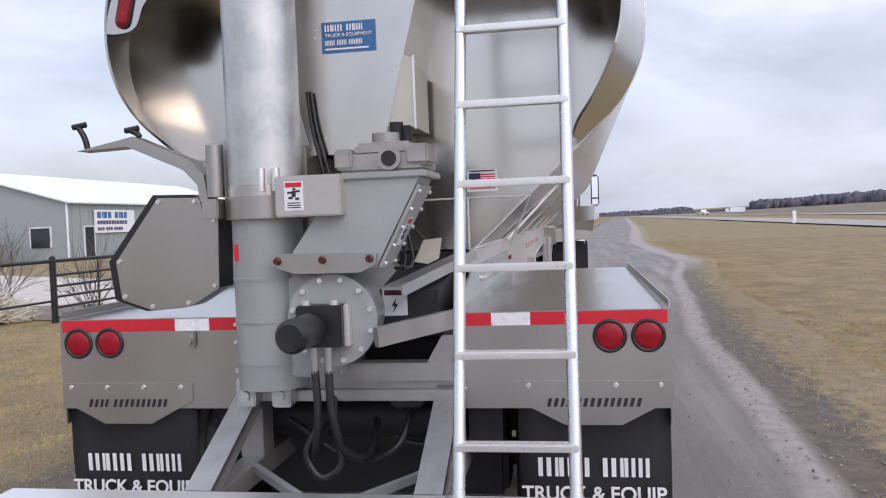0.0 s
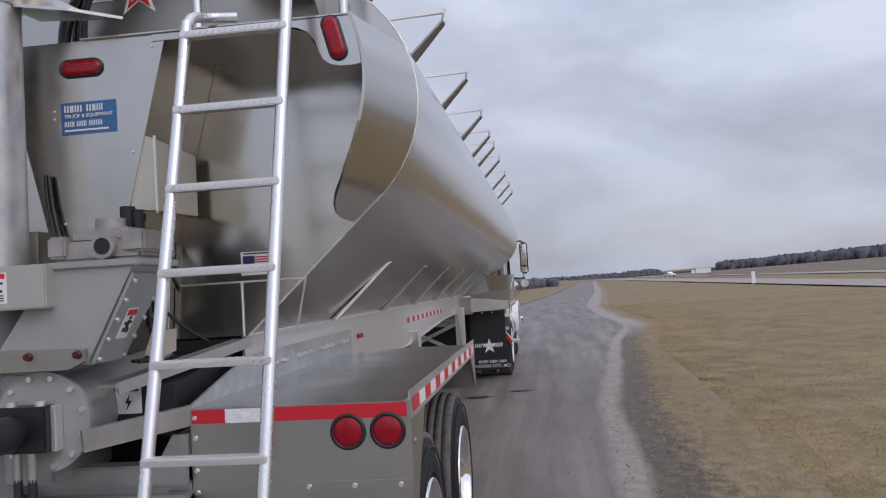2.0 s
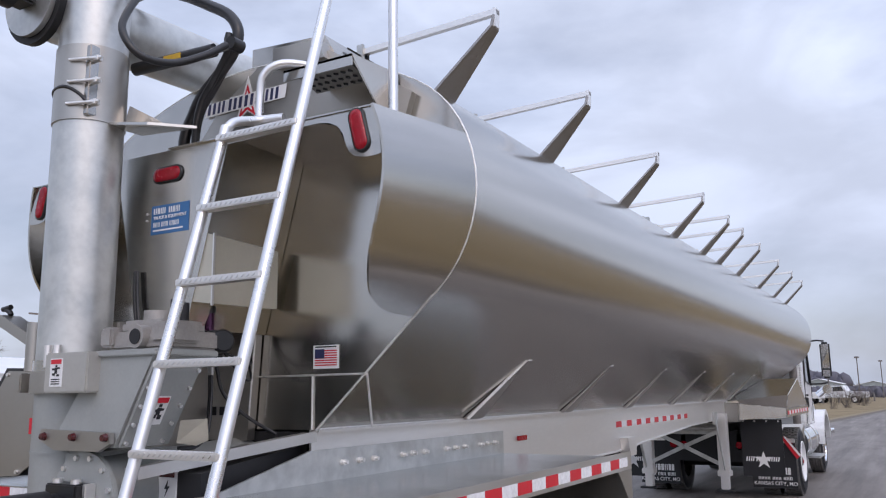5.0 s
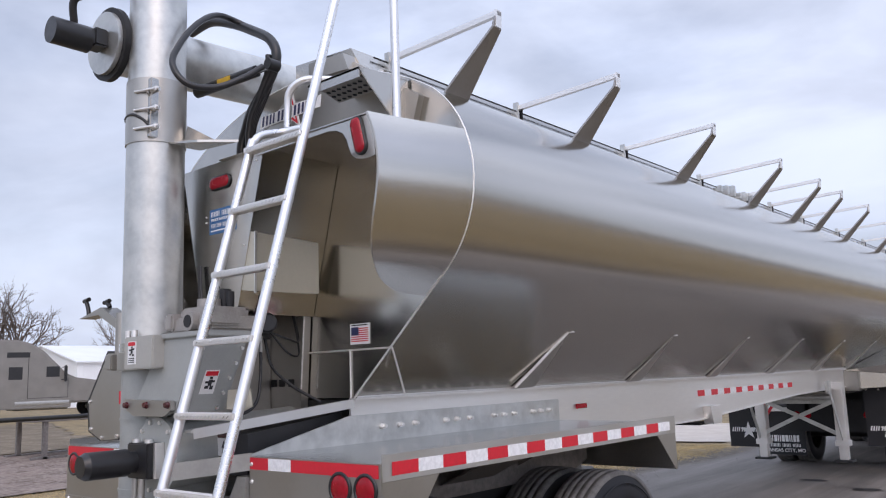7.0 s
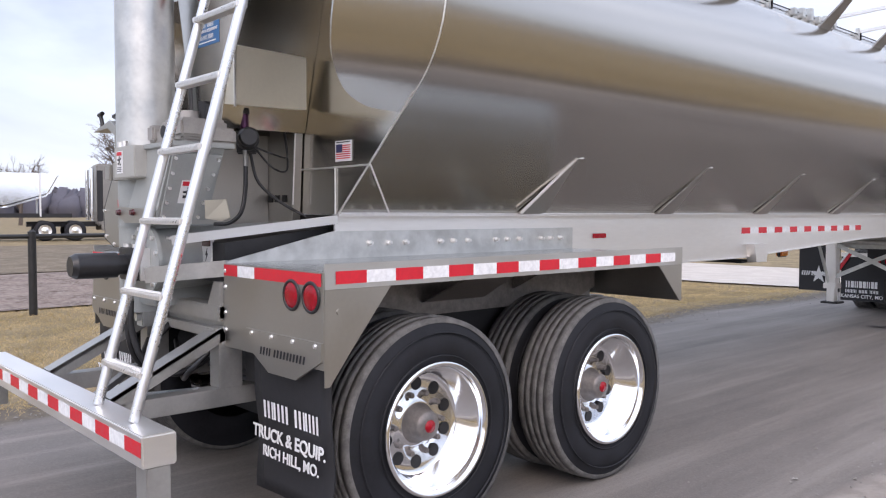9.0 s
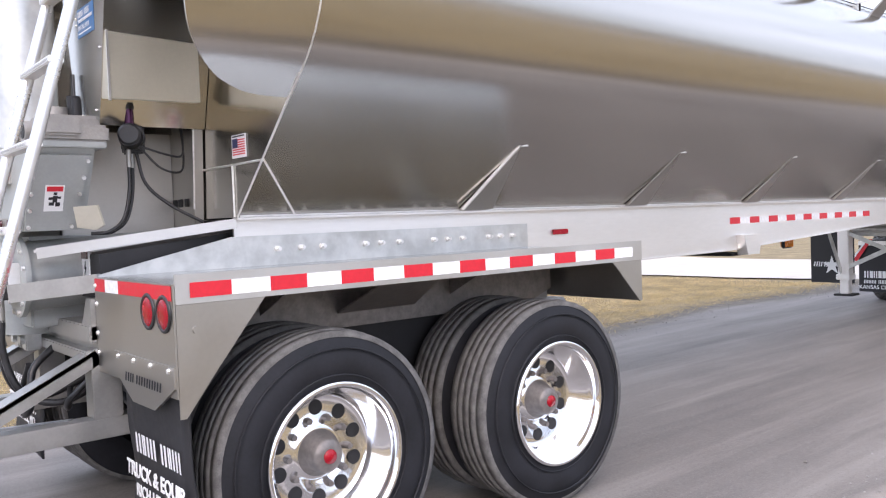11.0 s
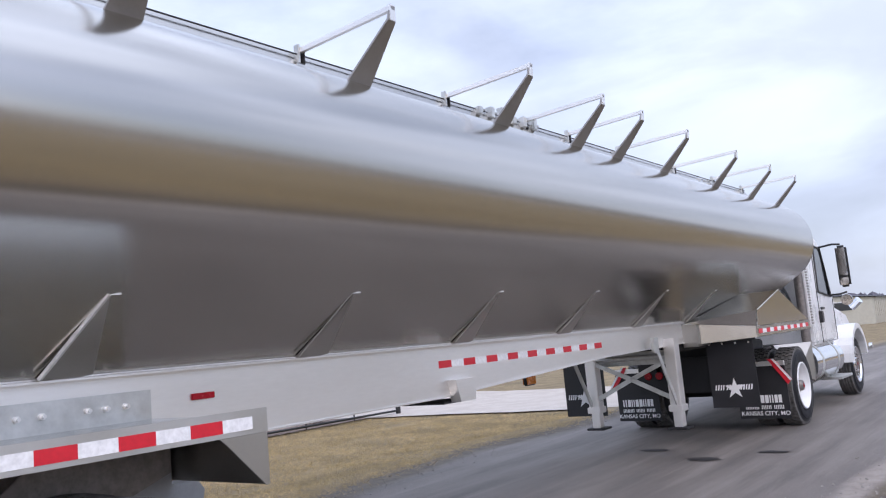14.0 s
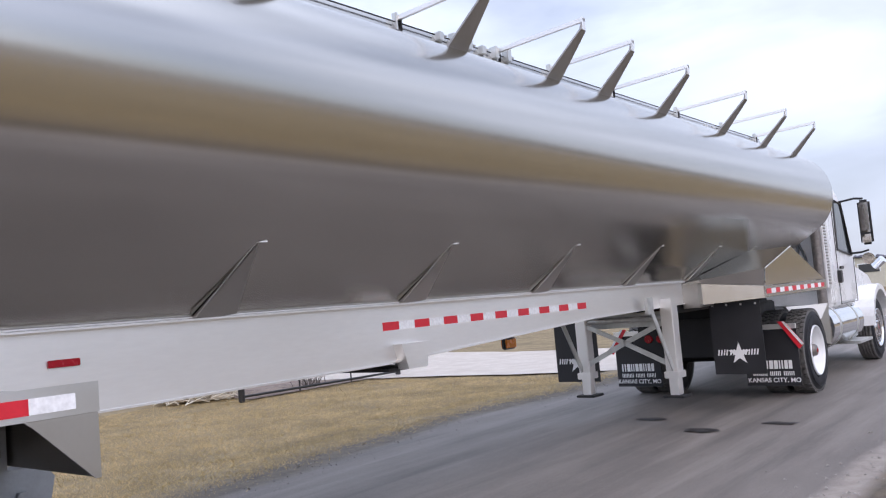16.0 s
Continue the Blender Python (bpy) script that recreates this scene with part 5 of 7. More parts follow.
part("hydraulic_hose", bm, HOSE, drive)
for ob in set(bpy.data.objects) - BEFORE:
    ob.data.transform(Matrix.Translation((-0.055, 0.16, -0.025)))
for dx in (-0.40, -0.25):
    bm = B()
    box(bm, dx - 0.04, dx + 0.04, -0.12, -0.05, 0.90, 1.02, 0.006)
    rod(bm, (dx, -0.12, 0.95), (dx, -0.14, 0.95), 0.022, n=8)
    part("mount_lug", bm, GALV, drive)
# valve block with its small round motor and hoses beside the chute
bm = B()
box(bm, 0.10, 0.19, 0.26, 0.34, 1.80, 1.93, 0.008)
box(bm, 0.12, 0.175, 0.25, 0.26, 1.82, 1.90, 0.004)
valve = part("valve_block", bm, BLACK, drive, "black hydraulic valve block")
bm = B()
rod(bm, (0.18, 0.285, 1.873), (0.20, 0.275, 1.873), 0.058, n=28)
rod(bm, (0.20, 0.275, 1.873), (0.285, 0.235, 1.876), 0.050, n=28)
rod(bm, (0.285, 0.235, 1.876), (0.296, 0.230, 1.876), 0.050, 0.040, n=28)
part("valve_motor", bm, BLACK, valve, "round black valve motor")
bm = B()
rod(bm, (0.150, 0.285, 1.93), (0.150, 0.285, 2.005), 0.021, n=16)
part("coil", bm, COIL, valve, "dark purple solenoid coil")
bm = B()
rod(bm, (0.150, 0.285, 2.005), (0.150, 0.285, 2.035), 0.026, n=16)
part("cap", bm, BLACK, valve)
for k, (x, y) in enumerate(((0.165, 0.285), (0.205, 0.255))):
    bm = B()
    rod(bm, (x, y, 1.815), (x, y, 1.735), 0.011, n=10)
    part("hose_fitting", bm, RAW_STEEL, valve)
    bm = B()
    pipe(bm, smooth_line([(x, y, 1.74), (x + 0.012, y - 0.01, 1.62), (x + 0.04, y - 0.05, 1.50), (x + 0.05, y - 0.12, 1.445), (x + 0.03, y - 0.19, 1.44)], 8), 0.008, 8)
    part("hydraulic_hose", bm, HOSE, valve)
bm = B()
pipe(bm, smooth_line([(0.18, 0.30, 1.80), (0.20, 0.33, 1.66), (0.25, 0.42, 1.56), (0.31, 0.55, 1.475)], 8), 0.008, 8)
part("hydraulic_hose", bm, HOSE, valve)
for k, dz in enumerate((0.0, 0.07)):
    bm = B()
    pipe(bm, smooth_line([(0.24, 0.29, 1.83), (0.26, 0.38, 1.80 - dz), (0.20, 0.50, 1.79 - dz), (0.14, 0.54, 1.86 - 0.5 * dz), (0.10 - 0.01 * k, 0.55, 1.945)], 8), 0.0055, 6)
    part("cable", bm, HOSE, valve)
bm = B()
rod(bm, (0.098, 0.602, 1.955), (0.098, 0.565, 1.955), 0.026, n=18)
rod(bm, (0.098, 0.565, 1.955), (0.098, 0.54, 1.945), 0.018, n=14)
part("cable_plug", bm, BLACK, trailer, "round black cable plug")
for x in (-0.13, -0.06, 0.02):
    bm = B()
    box(bm, x - 0.022, x + 0.022, 0.592, 0.602, 1.555, 1.595, 0.002)
    part("slot", bm, DARK, trailer)
bm = B()
prism(bm, [(-0.40, 0.60, 1.44), (0.094, 0.60, 1.44), (0.140, 0.60, 2.10), (-0.40, 0.60, 2.10)], (0, 0.048, 0))
part("outlet_box", bm, STEEL_DULL, trailer, "stainless outlet box below the trunk")
bm = B()
box(bm, -0.40, -0.16, 0.055, 0.602, 1.40, 1.97, 0.006)
part("outlet_duct", bm, STEEL_DULL, trailer)
# lower trough as a block of painted shade, trestle beams and the bright diagonal channel
bm = B()
bar(bm, (0.425, 0.64, 1.472), (0.235, -0.17, 1.375), 0.085, 0.012)
bar(bm, (0.468, 0.64, 1.462), (0.278, -0.17, 1.365), 0.008, 0.045)
part("diagonal_channel", bm, LIP, trailer, "bright aluminium diagonal channel")
# solid block coloured near-black for the shaded open space behind the channel
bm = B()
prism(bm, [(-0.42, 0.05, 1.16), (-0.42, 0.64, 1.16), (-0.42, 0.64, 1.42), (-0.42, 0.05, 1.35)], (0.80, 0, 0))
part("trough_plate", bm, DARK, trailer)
bm = B()
box(bm, -0.44, 0.46, -0.03, 0.07, 0.985, 1.06, 0.006)
box(bm, -0.44, 0.46, -0.05, 0.10, 0.91, 0.955, 0.006)
box(bm, -0.44, 0.46, 0.0, 0.02, 0.94, 1.0)
part("rear_cross_member", bm, RAW_STEEL, trailer, "galvanised rear cross member")
bm = B()
bar(bm, (0.19, -0.26, 1.20), (0.46, 0.02, 1.235), 0.03, 0.075)
part("tie_beam", bm, RAW_STEEL, trailer)
bm = B()
prism(bm, [(0.30, -0.02, 1.0), (0.46, -0.02, 1.0), (0.46, -0.02, 1.17), (0.40, -0.02, 1.17)], (0, 0.3, 0))
part("frame_gusset", bm, RAW_STEEL, trailer)
bm = B()
box(bm, 0.145, 0.25, 0.045, 0.06, 1.245, 1.365, 0.003)
mk = part("marker_plate", bm, LETTER, trailer, "white warning plate with dark red head and black symbol")
bm = B()
box(bm, 0.155, 0.24, 0.040, 0.044, 1.33, 1.36, 0.001)
part("head_bar", bm, DARK_RED, mk)
bm = B()
prism(bm, [(0.205, 0.042, 1.32), (0.185, 0.042, 1.285), (0.198, 0.042, 1.285), (0.188, 0.042, 1.255), (0.213, 0.042, 1.295), (0.20, 0.042, 1.295)], (0, 0.002, 0))
part("pictogram", bm, INK, mk)
# pale cover sheet behind the chute
bm = B()
prism(bm, [(0.345, -0.035, 1.555), (0.405, 0.045, 1.560), (0.385, 0.075, 1.475), (0.345, 0.05, 1.455), (0.300, -0.01, 1.468)], (-0.006, 0.008, 0))
part("cover_sheet", bm, CREAM, trailer, "pale sheet-metal cover")
# rear socket plate on the far fender
bm = B()
box(bm, -0.72, -0.66, -0.02, 0.0, 1.13, 1.20, 0.006)
rod(bm, (-0.69, -0.032, 1.165), (-0.69, -0.01, 1.165), 0.022, n=18)
part("socket", bm, STEEL_DULL, trailer, "grey trailer power socket")

# octagonal chain case with its rest arm
bm = B()
hexa = [(-0.79, 1.77), (-0.615, 1.765), (-0.525, 1.68), (-0.535, 1.385), (-0.665, 1.31), (-0.84, 1.297), (-0.975, 1.345), (-0.995, 1.505)]
prism(bm, [(x, -0.03, z) for x, z in hexa], (0, 0.008, 0))
case = part("chain_case", bm, STEEL_DULL, trailer, "octagonal stainless chain case with black rim")
bm = B()
prism(bm, [(-0.785 + (x + 0.76) * 1.05, -0.021, 1.545 + (z - 1.54) * 1.04) for x, z in hexa], (0, 0.17, 0))
part("rim", bm, BLACK, case)
for x, z in hexa:
    bm = B()
    xx, zz = -0.76 + (x + 0.76) * 0.93, 1.54 + (z - 1.54) * 0.93
    rod(bm, (xx, -0.03, zz), (xx, -0.039, zz), 0.009, n=8)
    part("bolt", bm, ALU, case)
bm = B()
line = [(-1.15, 1.985), (-0.89, 2.035), (-0.64, 1.925), (-0.58, 1.86), (-0.565, 1.755)]
prism(bm, [(x, -0.03, z) for x, z in line] + [(x - 0.030, -0.03, z - 0.042) for x, z in line[:0:-1]], (0, 0.10, 0))
rest = part("rest_arm", bm, STEEL_DULL, trailer, "bent stainless rest arm with black rubber latches")
for dx, z, h in ((-1.13, 1.995, 0.10), (-0.885, 2.037, 0.03)):
    bm = B()
    pipe(bm, smooth_line([(dx, 0.02, z), (dx - 0.012, 0.02, z + h * 0.5), (dx - 0.04, 0.02, z + h)], 5), 0.013, 8)
    rod(bm, (dx - 0.065, 0.02, z + h), (dx - 0.005, 0.02, z + h + 0.008), 0.013, n=8)
    part("rubber_latch", bm, BLACK, rest)

# folded boom auger lying over the tank
boom = new("boom_auger")
boom.parent = trailer
boom["label"] = "folded galvanised boom auger tube above the tank"
bm = B()
rod(bm, (-0.50, -0.20, 3.43), (-0.50, 3.2, 3.58), 0.155, n=36)
part("tube", bm, GALV, boom)
bm = B()
rod(bm, (-0.50, -0.235, 3.428), (-0.50, -0.20, 3.43), 0.20, n=40)
part("end_flange", bm, DARK, boom)
bm = B()
rod(bm, (-0.50, -0.26, 3.427), (-0.50, -0.236, 3.428), 0.17, n=40)
part("end_plate", bm, GALV, boom)
bm = B()
box(bm, -0.55, -0.43, -0.34, -0.26, 3.38, 3.48, 0.01)
rod(bm, (-0.50, -0.34, 3.42), (-0.50, -0.54, 3.42), 0.07, n=28)
part("hydraulic_motor", bm, BLACK, boom, "black hydraulic motor")
bm = B()
rod(bm, (-0.40, 0.26, 3.25), (0.08, 0.32, 3.265), 0.032, n=20)
ram = part("lift_ram", bm, BLACK, boom, "black hydraulic ram with a yellow label")
bm = B()
rod(bm, (0.08, 0.32, 3.265), (0.20, 0.335, 3.27), 0.018, n=16)
part("piston_rod", bm, CHROME, ram)
bm = B()
prism(bm, [(-0.19, 0.251, 3.242), (-0.09, 0.263, 3.245), (-0.09, 0.263, 3.272), (-0.19, 0.251, 3.269)], (0, 0.01, 0))
part("label_band", bm, YELLOW, ram, "yellow label")
bm = B()
rod(bm, (0.20, 0.30, 3.27), (0.20, 0.37, 3.27), 0.032, n=16)
part("rod_eye", bm, BLACK, ram)
bm = B()
pipe(bm, smooth_line([(-0.60, 0.34, 3.70), (-0.42, 0.36, 3.72), (-0.22, 0.38, 3.65), (-0.05, 0.40, 3.56), (0.09, 0.40, 3.47), (0.15, 0.40, 3.37), (0.12, 0.40, 3.27), (0.03, 0.40, 3.18), (-0.10, 0.42, 3.10), (-0.18, 0.44, 3.02), (-0.25, 0.46, 2.93), (-0.28, 0.48, 2.80)], 8), 0.028, 12)
part("hydraulic_hose", bm, HOSE, boom)
bm = B()
pipe(bm, smooth_line([(-0.05, 0.42, 3.56), (-0.16, 0.36, 3.64), (-0.15, 0.22, 3.63), (-0.10, 0.07, 3.52), (-0.03, -0.08, 3.34), (0.025, -0.155, 3.19), (0.09, -0.11, 3.08), (0.14, 0.02, 3.08), (0.20, 0.15, 3.15), (0.23, 0.25, 3.23)], 8), 0.017, 10)
part("hydraulic_hose", bm, HOSE, boom)
for k in range(5):
    bm = B()
    d = 0.024 * k
    pipe(bm, smooth_line([(0.12 - d * 0.5, 0.37 + d * 0.4, 3.36), (0.11 - d, 0.37 + d, 3.26), (0.02 - d, 0.38 + d, 3.15), (-0.08 - d, 0.40 + d, 3.06), (-0.145 - d, 0.43 + d, 2.94), (-0.165 - d, 0.45 + d, 2.80)], 8), 0.017, 8)
    part("hydraulic_hose", bm, HOSE, boom)
bm = B()
prism(bm, [(-0.62, 0.622, 2.82), (-0.20, 0.622, 2.82), (-0.20, 0.622, 3.08), (-0.34, 0.622, 3.08)], (0, 0.03, 0))
part("boom_cradle", bm, STEEL, boom)
bm = B()
pipe(bm, smooth_line([(-0.50, -0.42, 3.49), (-0.46, -0.44, 3.60), (-0.40, -0.36, 3.64), (-0.36, -0.2, 3.70)], 8), 0.02, 10)
part("hydraulic_hose", bm, HOSE, boom)

# rear bumper with striped tape on three arms
bm = B()
box(bm, -1.15, 1.15, -0.67, -0.54, 0.58, 0.70, 0.006)
bump = part("rear_bumper", bm, ALU, trailer, "aluminium rear bumper beam with striped tape")
for k in range(15):
    bm = B()
    x0 = -1.143 + 0.1524 * k
    prism(bm, [(x0, -0.672, 0.622), (x0 + 0.152, -0.672, 0.622), (x0 + 0.152, -0.672, 0.676), (x0, -0.672, 0.676)], (0, 0.001, 0))
    part("red_tape" if k % 2 == 0 else "white_tape", bm, RED_TAPE if k % 2 == 0 else WHITE_TAPE, bump)
bm = B()
box(bm, 1.04, 1.14, -0.65, -0.56, 0.42, 0.58, 0.004)
box(bm, -1.14, -1.04, -0.65, -0.56, 0.42, 0.58, 0.004)
part("end_drop", bm, RAW_STEEL, bump)
for s in (1, -1):
    x = s * 0.42
    bm = B()
    box(bm, x - 0.05, x + 0.05, -0.54, 0.35, 0.585, 0.67, 0.004)
    part("bumper_arm", bm, RAW_STEEL, trailer)
    bm = B()
    box(bm, x - 0.05, x + 0.05, -0.03, 0.09, 0.67, 0.95, 0.004)
    part("bumper_post", bm, RAW_STEEL, trailer)
    bm = B()
    bar(bm, (x, 0.0, 0.955), (x, -0.53, 0.69), 0.10, 0.02)
    bar(bm, (x + 0.045, 0.0, 0.93), (x + 0.045, -0.53, 0.665), 0.01, 0.06)
    bar(bm, (x - 0.045, 0.0, 0.93), (x - 0.045, -0.53, 0.665), 0.01, 0.06)
    part("bumper_brace", bm, RAW_STEEL, trailer)
bm = B()
bar(bm, (-0.40, -0.1, 0.66), (0.05, -0.5, 0.60), 0.03, 0.03)
bar(bm, (0.40, -0.1, 0.66), (0.0, -0.5, 0.60), 0.03, 0.03)
part("tow_brace", bm, FRAME_PAINT, trailer)
# dark gear under the tank, with blocks added to deepen the shade there
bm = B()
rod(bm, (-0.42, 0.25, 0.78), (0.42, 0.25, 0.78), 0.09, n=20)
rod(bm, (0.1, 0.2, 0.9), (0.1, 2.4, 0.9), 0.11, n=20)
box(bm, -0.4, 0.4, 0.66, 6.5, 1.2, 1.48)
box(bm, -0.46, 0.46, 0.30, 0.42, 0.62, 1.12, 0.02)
# two made-up blocks that darken the ground between the axles
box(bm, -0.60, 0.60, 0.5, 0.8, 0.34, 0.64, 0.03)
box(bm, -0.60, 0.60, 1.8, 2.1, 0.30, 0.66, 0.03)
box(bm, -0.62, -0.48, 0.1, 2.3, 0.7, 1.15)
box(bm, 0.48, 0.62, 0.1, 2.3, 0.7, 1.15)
part("under_tank", bm, DARK, trailer, "dark air tank and cross members with added shade blocks under the hopper")
bm = B()
box(bm, 0.16, 0.30, 0.05, 0.25, 0.86, 0.98, 0.01)
part("brake_valve", bm, BLACK, trailer)
for pts in ([(-0.1, 0.2, 0.9), (0.0, 0.22, 0.74), (0.12, 0.2, 0.74), (0.2, 0.15, 0.88)], [(0.25, 0.1, 0.87), (0.2, -0.05, 0.72), (0.0, 0.0, 0.66), (-0.3, 0.1, 0.8)], [(0.1, 0.3, 0.9), (0.15, 0.2, 0.70), (0.38, 0.2, 0.68), (0.42, 0.3, 0.8)]):
    bm = B()
    pipe(bm, smooth_line(pts, 8), 0.014, 8)
    part("air_hose", bm, HOSE, trailer)

# rail tape, marker lamps and hangers on the frame rail
for s in (1, -1):
    for k in range(17):
        bm = B()
        y0 = 4.90 + 0.1524 * k
        prism(bm, [(s * 0.4425, y0, 1.322), (s * 0.4425, y0 + 0.152, 1.322), (s * 0.4425, y0 + 0.152, 1.374), (s * 0.4425, y0, 1.374)], (s * 0.001, 0, 0))
        part("red_tape" if k % 2 == 0 else "white_tape", bm, RED_TAPE if k % 2 == 0 else WHITE_TAPE, trailer)
    bm = B()
    box(bm, *sorted((s * 0.443, s * 0.456)), 2.81, 2.95, 1.322, 1.355, 0.003)
    part("side_marker", bm, RED_LENS, trailer, "small red side marker lamp")
    bm = B()
    prism(bm, [(s * 0.43, 4.98, 1.23), (s * 0.43, 5.25, 1.23), (s * 0.43, 5.21, 1.07), (s * 0.43, 5.03, 1.07)], (s * 0.09, 0, 0))
    part("hanger_box", bm, ALU, trailer)
bm = B()
box(bm, -0.475, -0.44, 7.46, 7.66, 0.99, 1.10, 0.012)
box(bm, -0.45, -0.43, 7.50, 7.60, 1.05, 1.26, 0.004)
amb = part("turn_lamp", bm, BLACK, trailer, "amber turn lamp in a black housing")
for x in (-0.49, -0.441):
    bm = B()
    box(bm, x, x + 0.015, 7.475, 7.645, 1.003, 1.087, 0.006)
    part("lens", bm, AMBER, amb, "amber lens")
bm = B()
box(bm, -0.3, 0.42, 4.95, 5.25, 1.06, 1.08, 0.004)
part("under_tray", bm, DARK, trailer)

# landing gear
for s in (1, -1):
    leg = new("landing_leg")
    leg.parent = trailer
    leg["label"] = "retracted aluminium-painted landing leg"
    bm = B()
    box(bm, s * 0.50 - 0.065, s * 0.50 + 0.065, 9.0, 9.14, 0.55, 1.33, 0.008)
    part("outer_tube", bm, ALU, leg)
    bm = B()
    box(bm, s * 0.50 - 0.05, s * 0.50 + 0.05, 9.015, 9.125, 0.36, 0.55, 0.006)
    part("inner_tube", bm, ALU, leg)
    bm = B()
    box(bm, s * 0.50 - 0.11, s * 0.50 + 0.11, 8.97, 9.19, 0.335, 0.36, 0.006)
    part("foot", bm, DARK, leg)
    bm = B()
    box(bm, s * 0.50 - 0.08, s * 0.50 + 0.08, 8.98, 9.16, 0.53, 0.60, 0.006)
    part("band", bm, ALU, leg)
    bm = B()
    bar(bm, (s * 0.52, 8.6, 1.26), (s * 0.52, 9.0, 0.62), 0.012, 0.06, (0, 1, 0))
    box(bm, s * 0.52 - 0.02, s * 0.52 + 0.02, 8.52, 8.64, 1.20, 1.36, 0.004)
    part("brace", bm, GALV, leg)
    bm = B()
    bar(bm, (s * 0.50, 9.02, 0.66), (-s * 0.0, 9.02, 0.90), 0.012, 0.05)
    bar(bm, (s * 0.0, 9.03, 0.90), (-s * 0.50, 9.03, 1.12), 0.012, 0.05)
    part("cross_brace", bm, GALV, leg)
bm = B()
rod(bm, (-0.5, 9.07, 1.14), (0.5, 9.07, 1.14), 0.03, n=12)
box(bm, -0.5, 0.5, 9.2, 9.3, 1.05, 1.2, 0.006)
part("gear_shaft", bm, GALV, trailer)

# front bolster: widening side plates, taped deck edge, sloped plates up to the tank
for s in (1, -1):
    bm = B()
    prism(bm, [(s * 0.45, 9.62, 1.22), (s * 1.20, 9.97, 1.25), (s * 1.20, 9.97, 1.375), (s * 0.45, 9.62, 1.47)], (-s * 0.01, 0.01, 0))
    part("bolster_wing", bm, STEEL, trailer, "stainless bolster side plate")
    bm = B()
    prism(bm, [(s * 0.45, 9.62, 1.474), (s * 1.197, 9.97, 1.379), (s * 1.225, 9.91, 1.560)], (-s * 0.01, 0.01, 0))
    bm.faces.new([bm.verts.new(p) for p in ((s * 0.45, 9.625, 1.474), (s * 1.22, 9.915, 1.56), (s * 0.54, 9.945, 1.558))])
    part("wing_gusset", bm, STEEL, trailer)
    bm = B()
    # near-upright side plate, closed to the hopper wall above and ahead
    va = [bm.verts.new(p) for p in ((s * 1.197, 9.985, 1.379), (s * 1.197, 12.33, 1.385), (s * 1.262, 10.80, 1.790), (s * 1.228, 9.94, 1.560))]
    wa = [bm.verts.new(p) for p in ((s * 0.53, 12.1, 1.56), (s * 0.78, 10.80, 1.785), (s * 0.54, 9.94, 1.555))]
    bm.faces.new(va)
    bm.faces.new([bm.verts.new(v.co) for v in (va[3], va[2], wa[1], wa[2])])
    bm.faces.new([bm.verts.new(v.co) for v in (va[2], va[1], wa[0], wa[1])])
    part("saddle_plate", bm, STEEL, trailer, "upright stainless saddle plate between deck and tank")
    bm = B()
    box(bm, *sorted((s * 1.17, s * 1.20)), 9.962, 12.40, 1.255, 1.375, 0.004)
    edge = part("bolster_edge", bm, STEEL, trailer)
    for k in range(15):
        bm = B()
        y0 = 10.0 + 0.1524 * k
        prism(bm, [(s * 1.2015, y0, 1.29), (s * 1.2015, y0 + 0.152, 1.29), (s * 1.2015, y0 + 0.152, 1.342), (s * 1.2015, y0, 1.342)], (s * 0.001, 0, 0))
        part("red_tape" if k % 2 == 0 else "white_tape", bm, RED_TAPE if k % 2 == 0 else WHITE_TAPE, edge)
    bm = B()
    rod(bm, (s * 1.229, 9.94, 1.562), (s * 1.263, 10.80, 1.792), 0.006, n=6)
    part("weld_bead", bm, WELD, bulk)
    # front quarter flap
    flap = new("mud_flap")
    flap.parent = trailer
    flap["label"] = "black quarter flap with a white logo shape"
    fy = 10.0 if s > 0 else 9.45
    bm = B()
    prism(bm, [(s * 0.56, fy, 0.45), (s * 1.11, fy, 0.45), (s * 1.11, fy, 1.225), (s * 0.56, fy, 1.225)], (0, 0.01, 0))
    part("rubber_sheet", bm, FLAP, flap)
    for k in range(4):
        bm = B()
        rod(bm, (s * (0.60 + 0.155 * k), fy, 1.20), (s * (0.60 + 0.155 * k), fy - 0.01, 1.20), 0.012, n=8)
        part("bolt", bm, ALU, flap)
    bm = B()
    star = []
    for k in range(10):
        a = radians(90 + 36 * k)
        r = 0.125 if k % 2 == 0 else 0.048
        star.append((s * 0.84 + r * math.cos(a), fy - 0.002, 0.67 + r * math.sin(a)))
    prism(bm, star, (0, 0.001, 0))
    part("star", bm, LETTER, flap, "white star shape")
    bm = B()
    letter_bars(bm, [0.050, 0.045, -0.012, 0.050, 0.056, 0.050, 0.046, 0.050], 0.062, s * 0.84 - 0.235, 0.655, lambda x, z: (x + 0.2 * (z - 0.65), fy - 0.004, z))
    part("letter_bars", bm, LETTER, flap)
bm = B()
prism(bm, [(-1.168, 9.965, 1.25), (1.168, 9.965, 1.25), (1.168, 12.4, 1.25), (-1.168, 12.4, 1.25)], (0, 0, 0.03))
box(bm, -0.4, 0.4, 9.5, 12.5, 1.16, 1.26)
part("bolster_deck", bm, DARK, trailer)


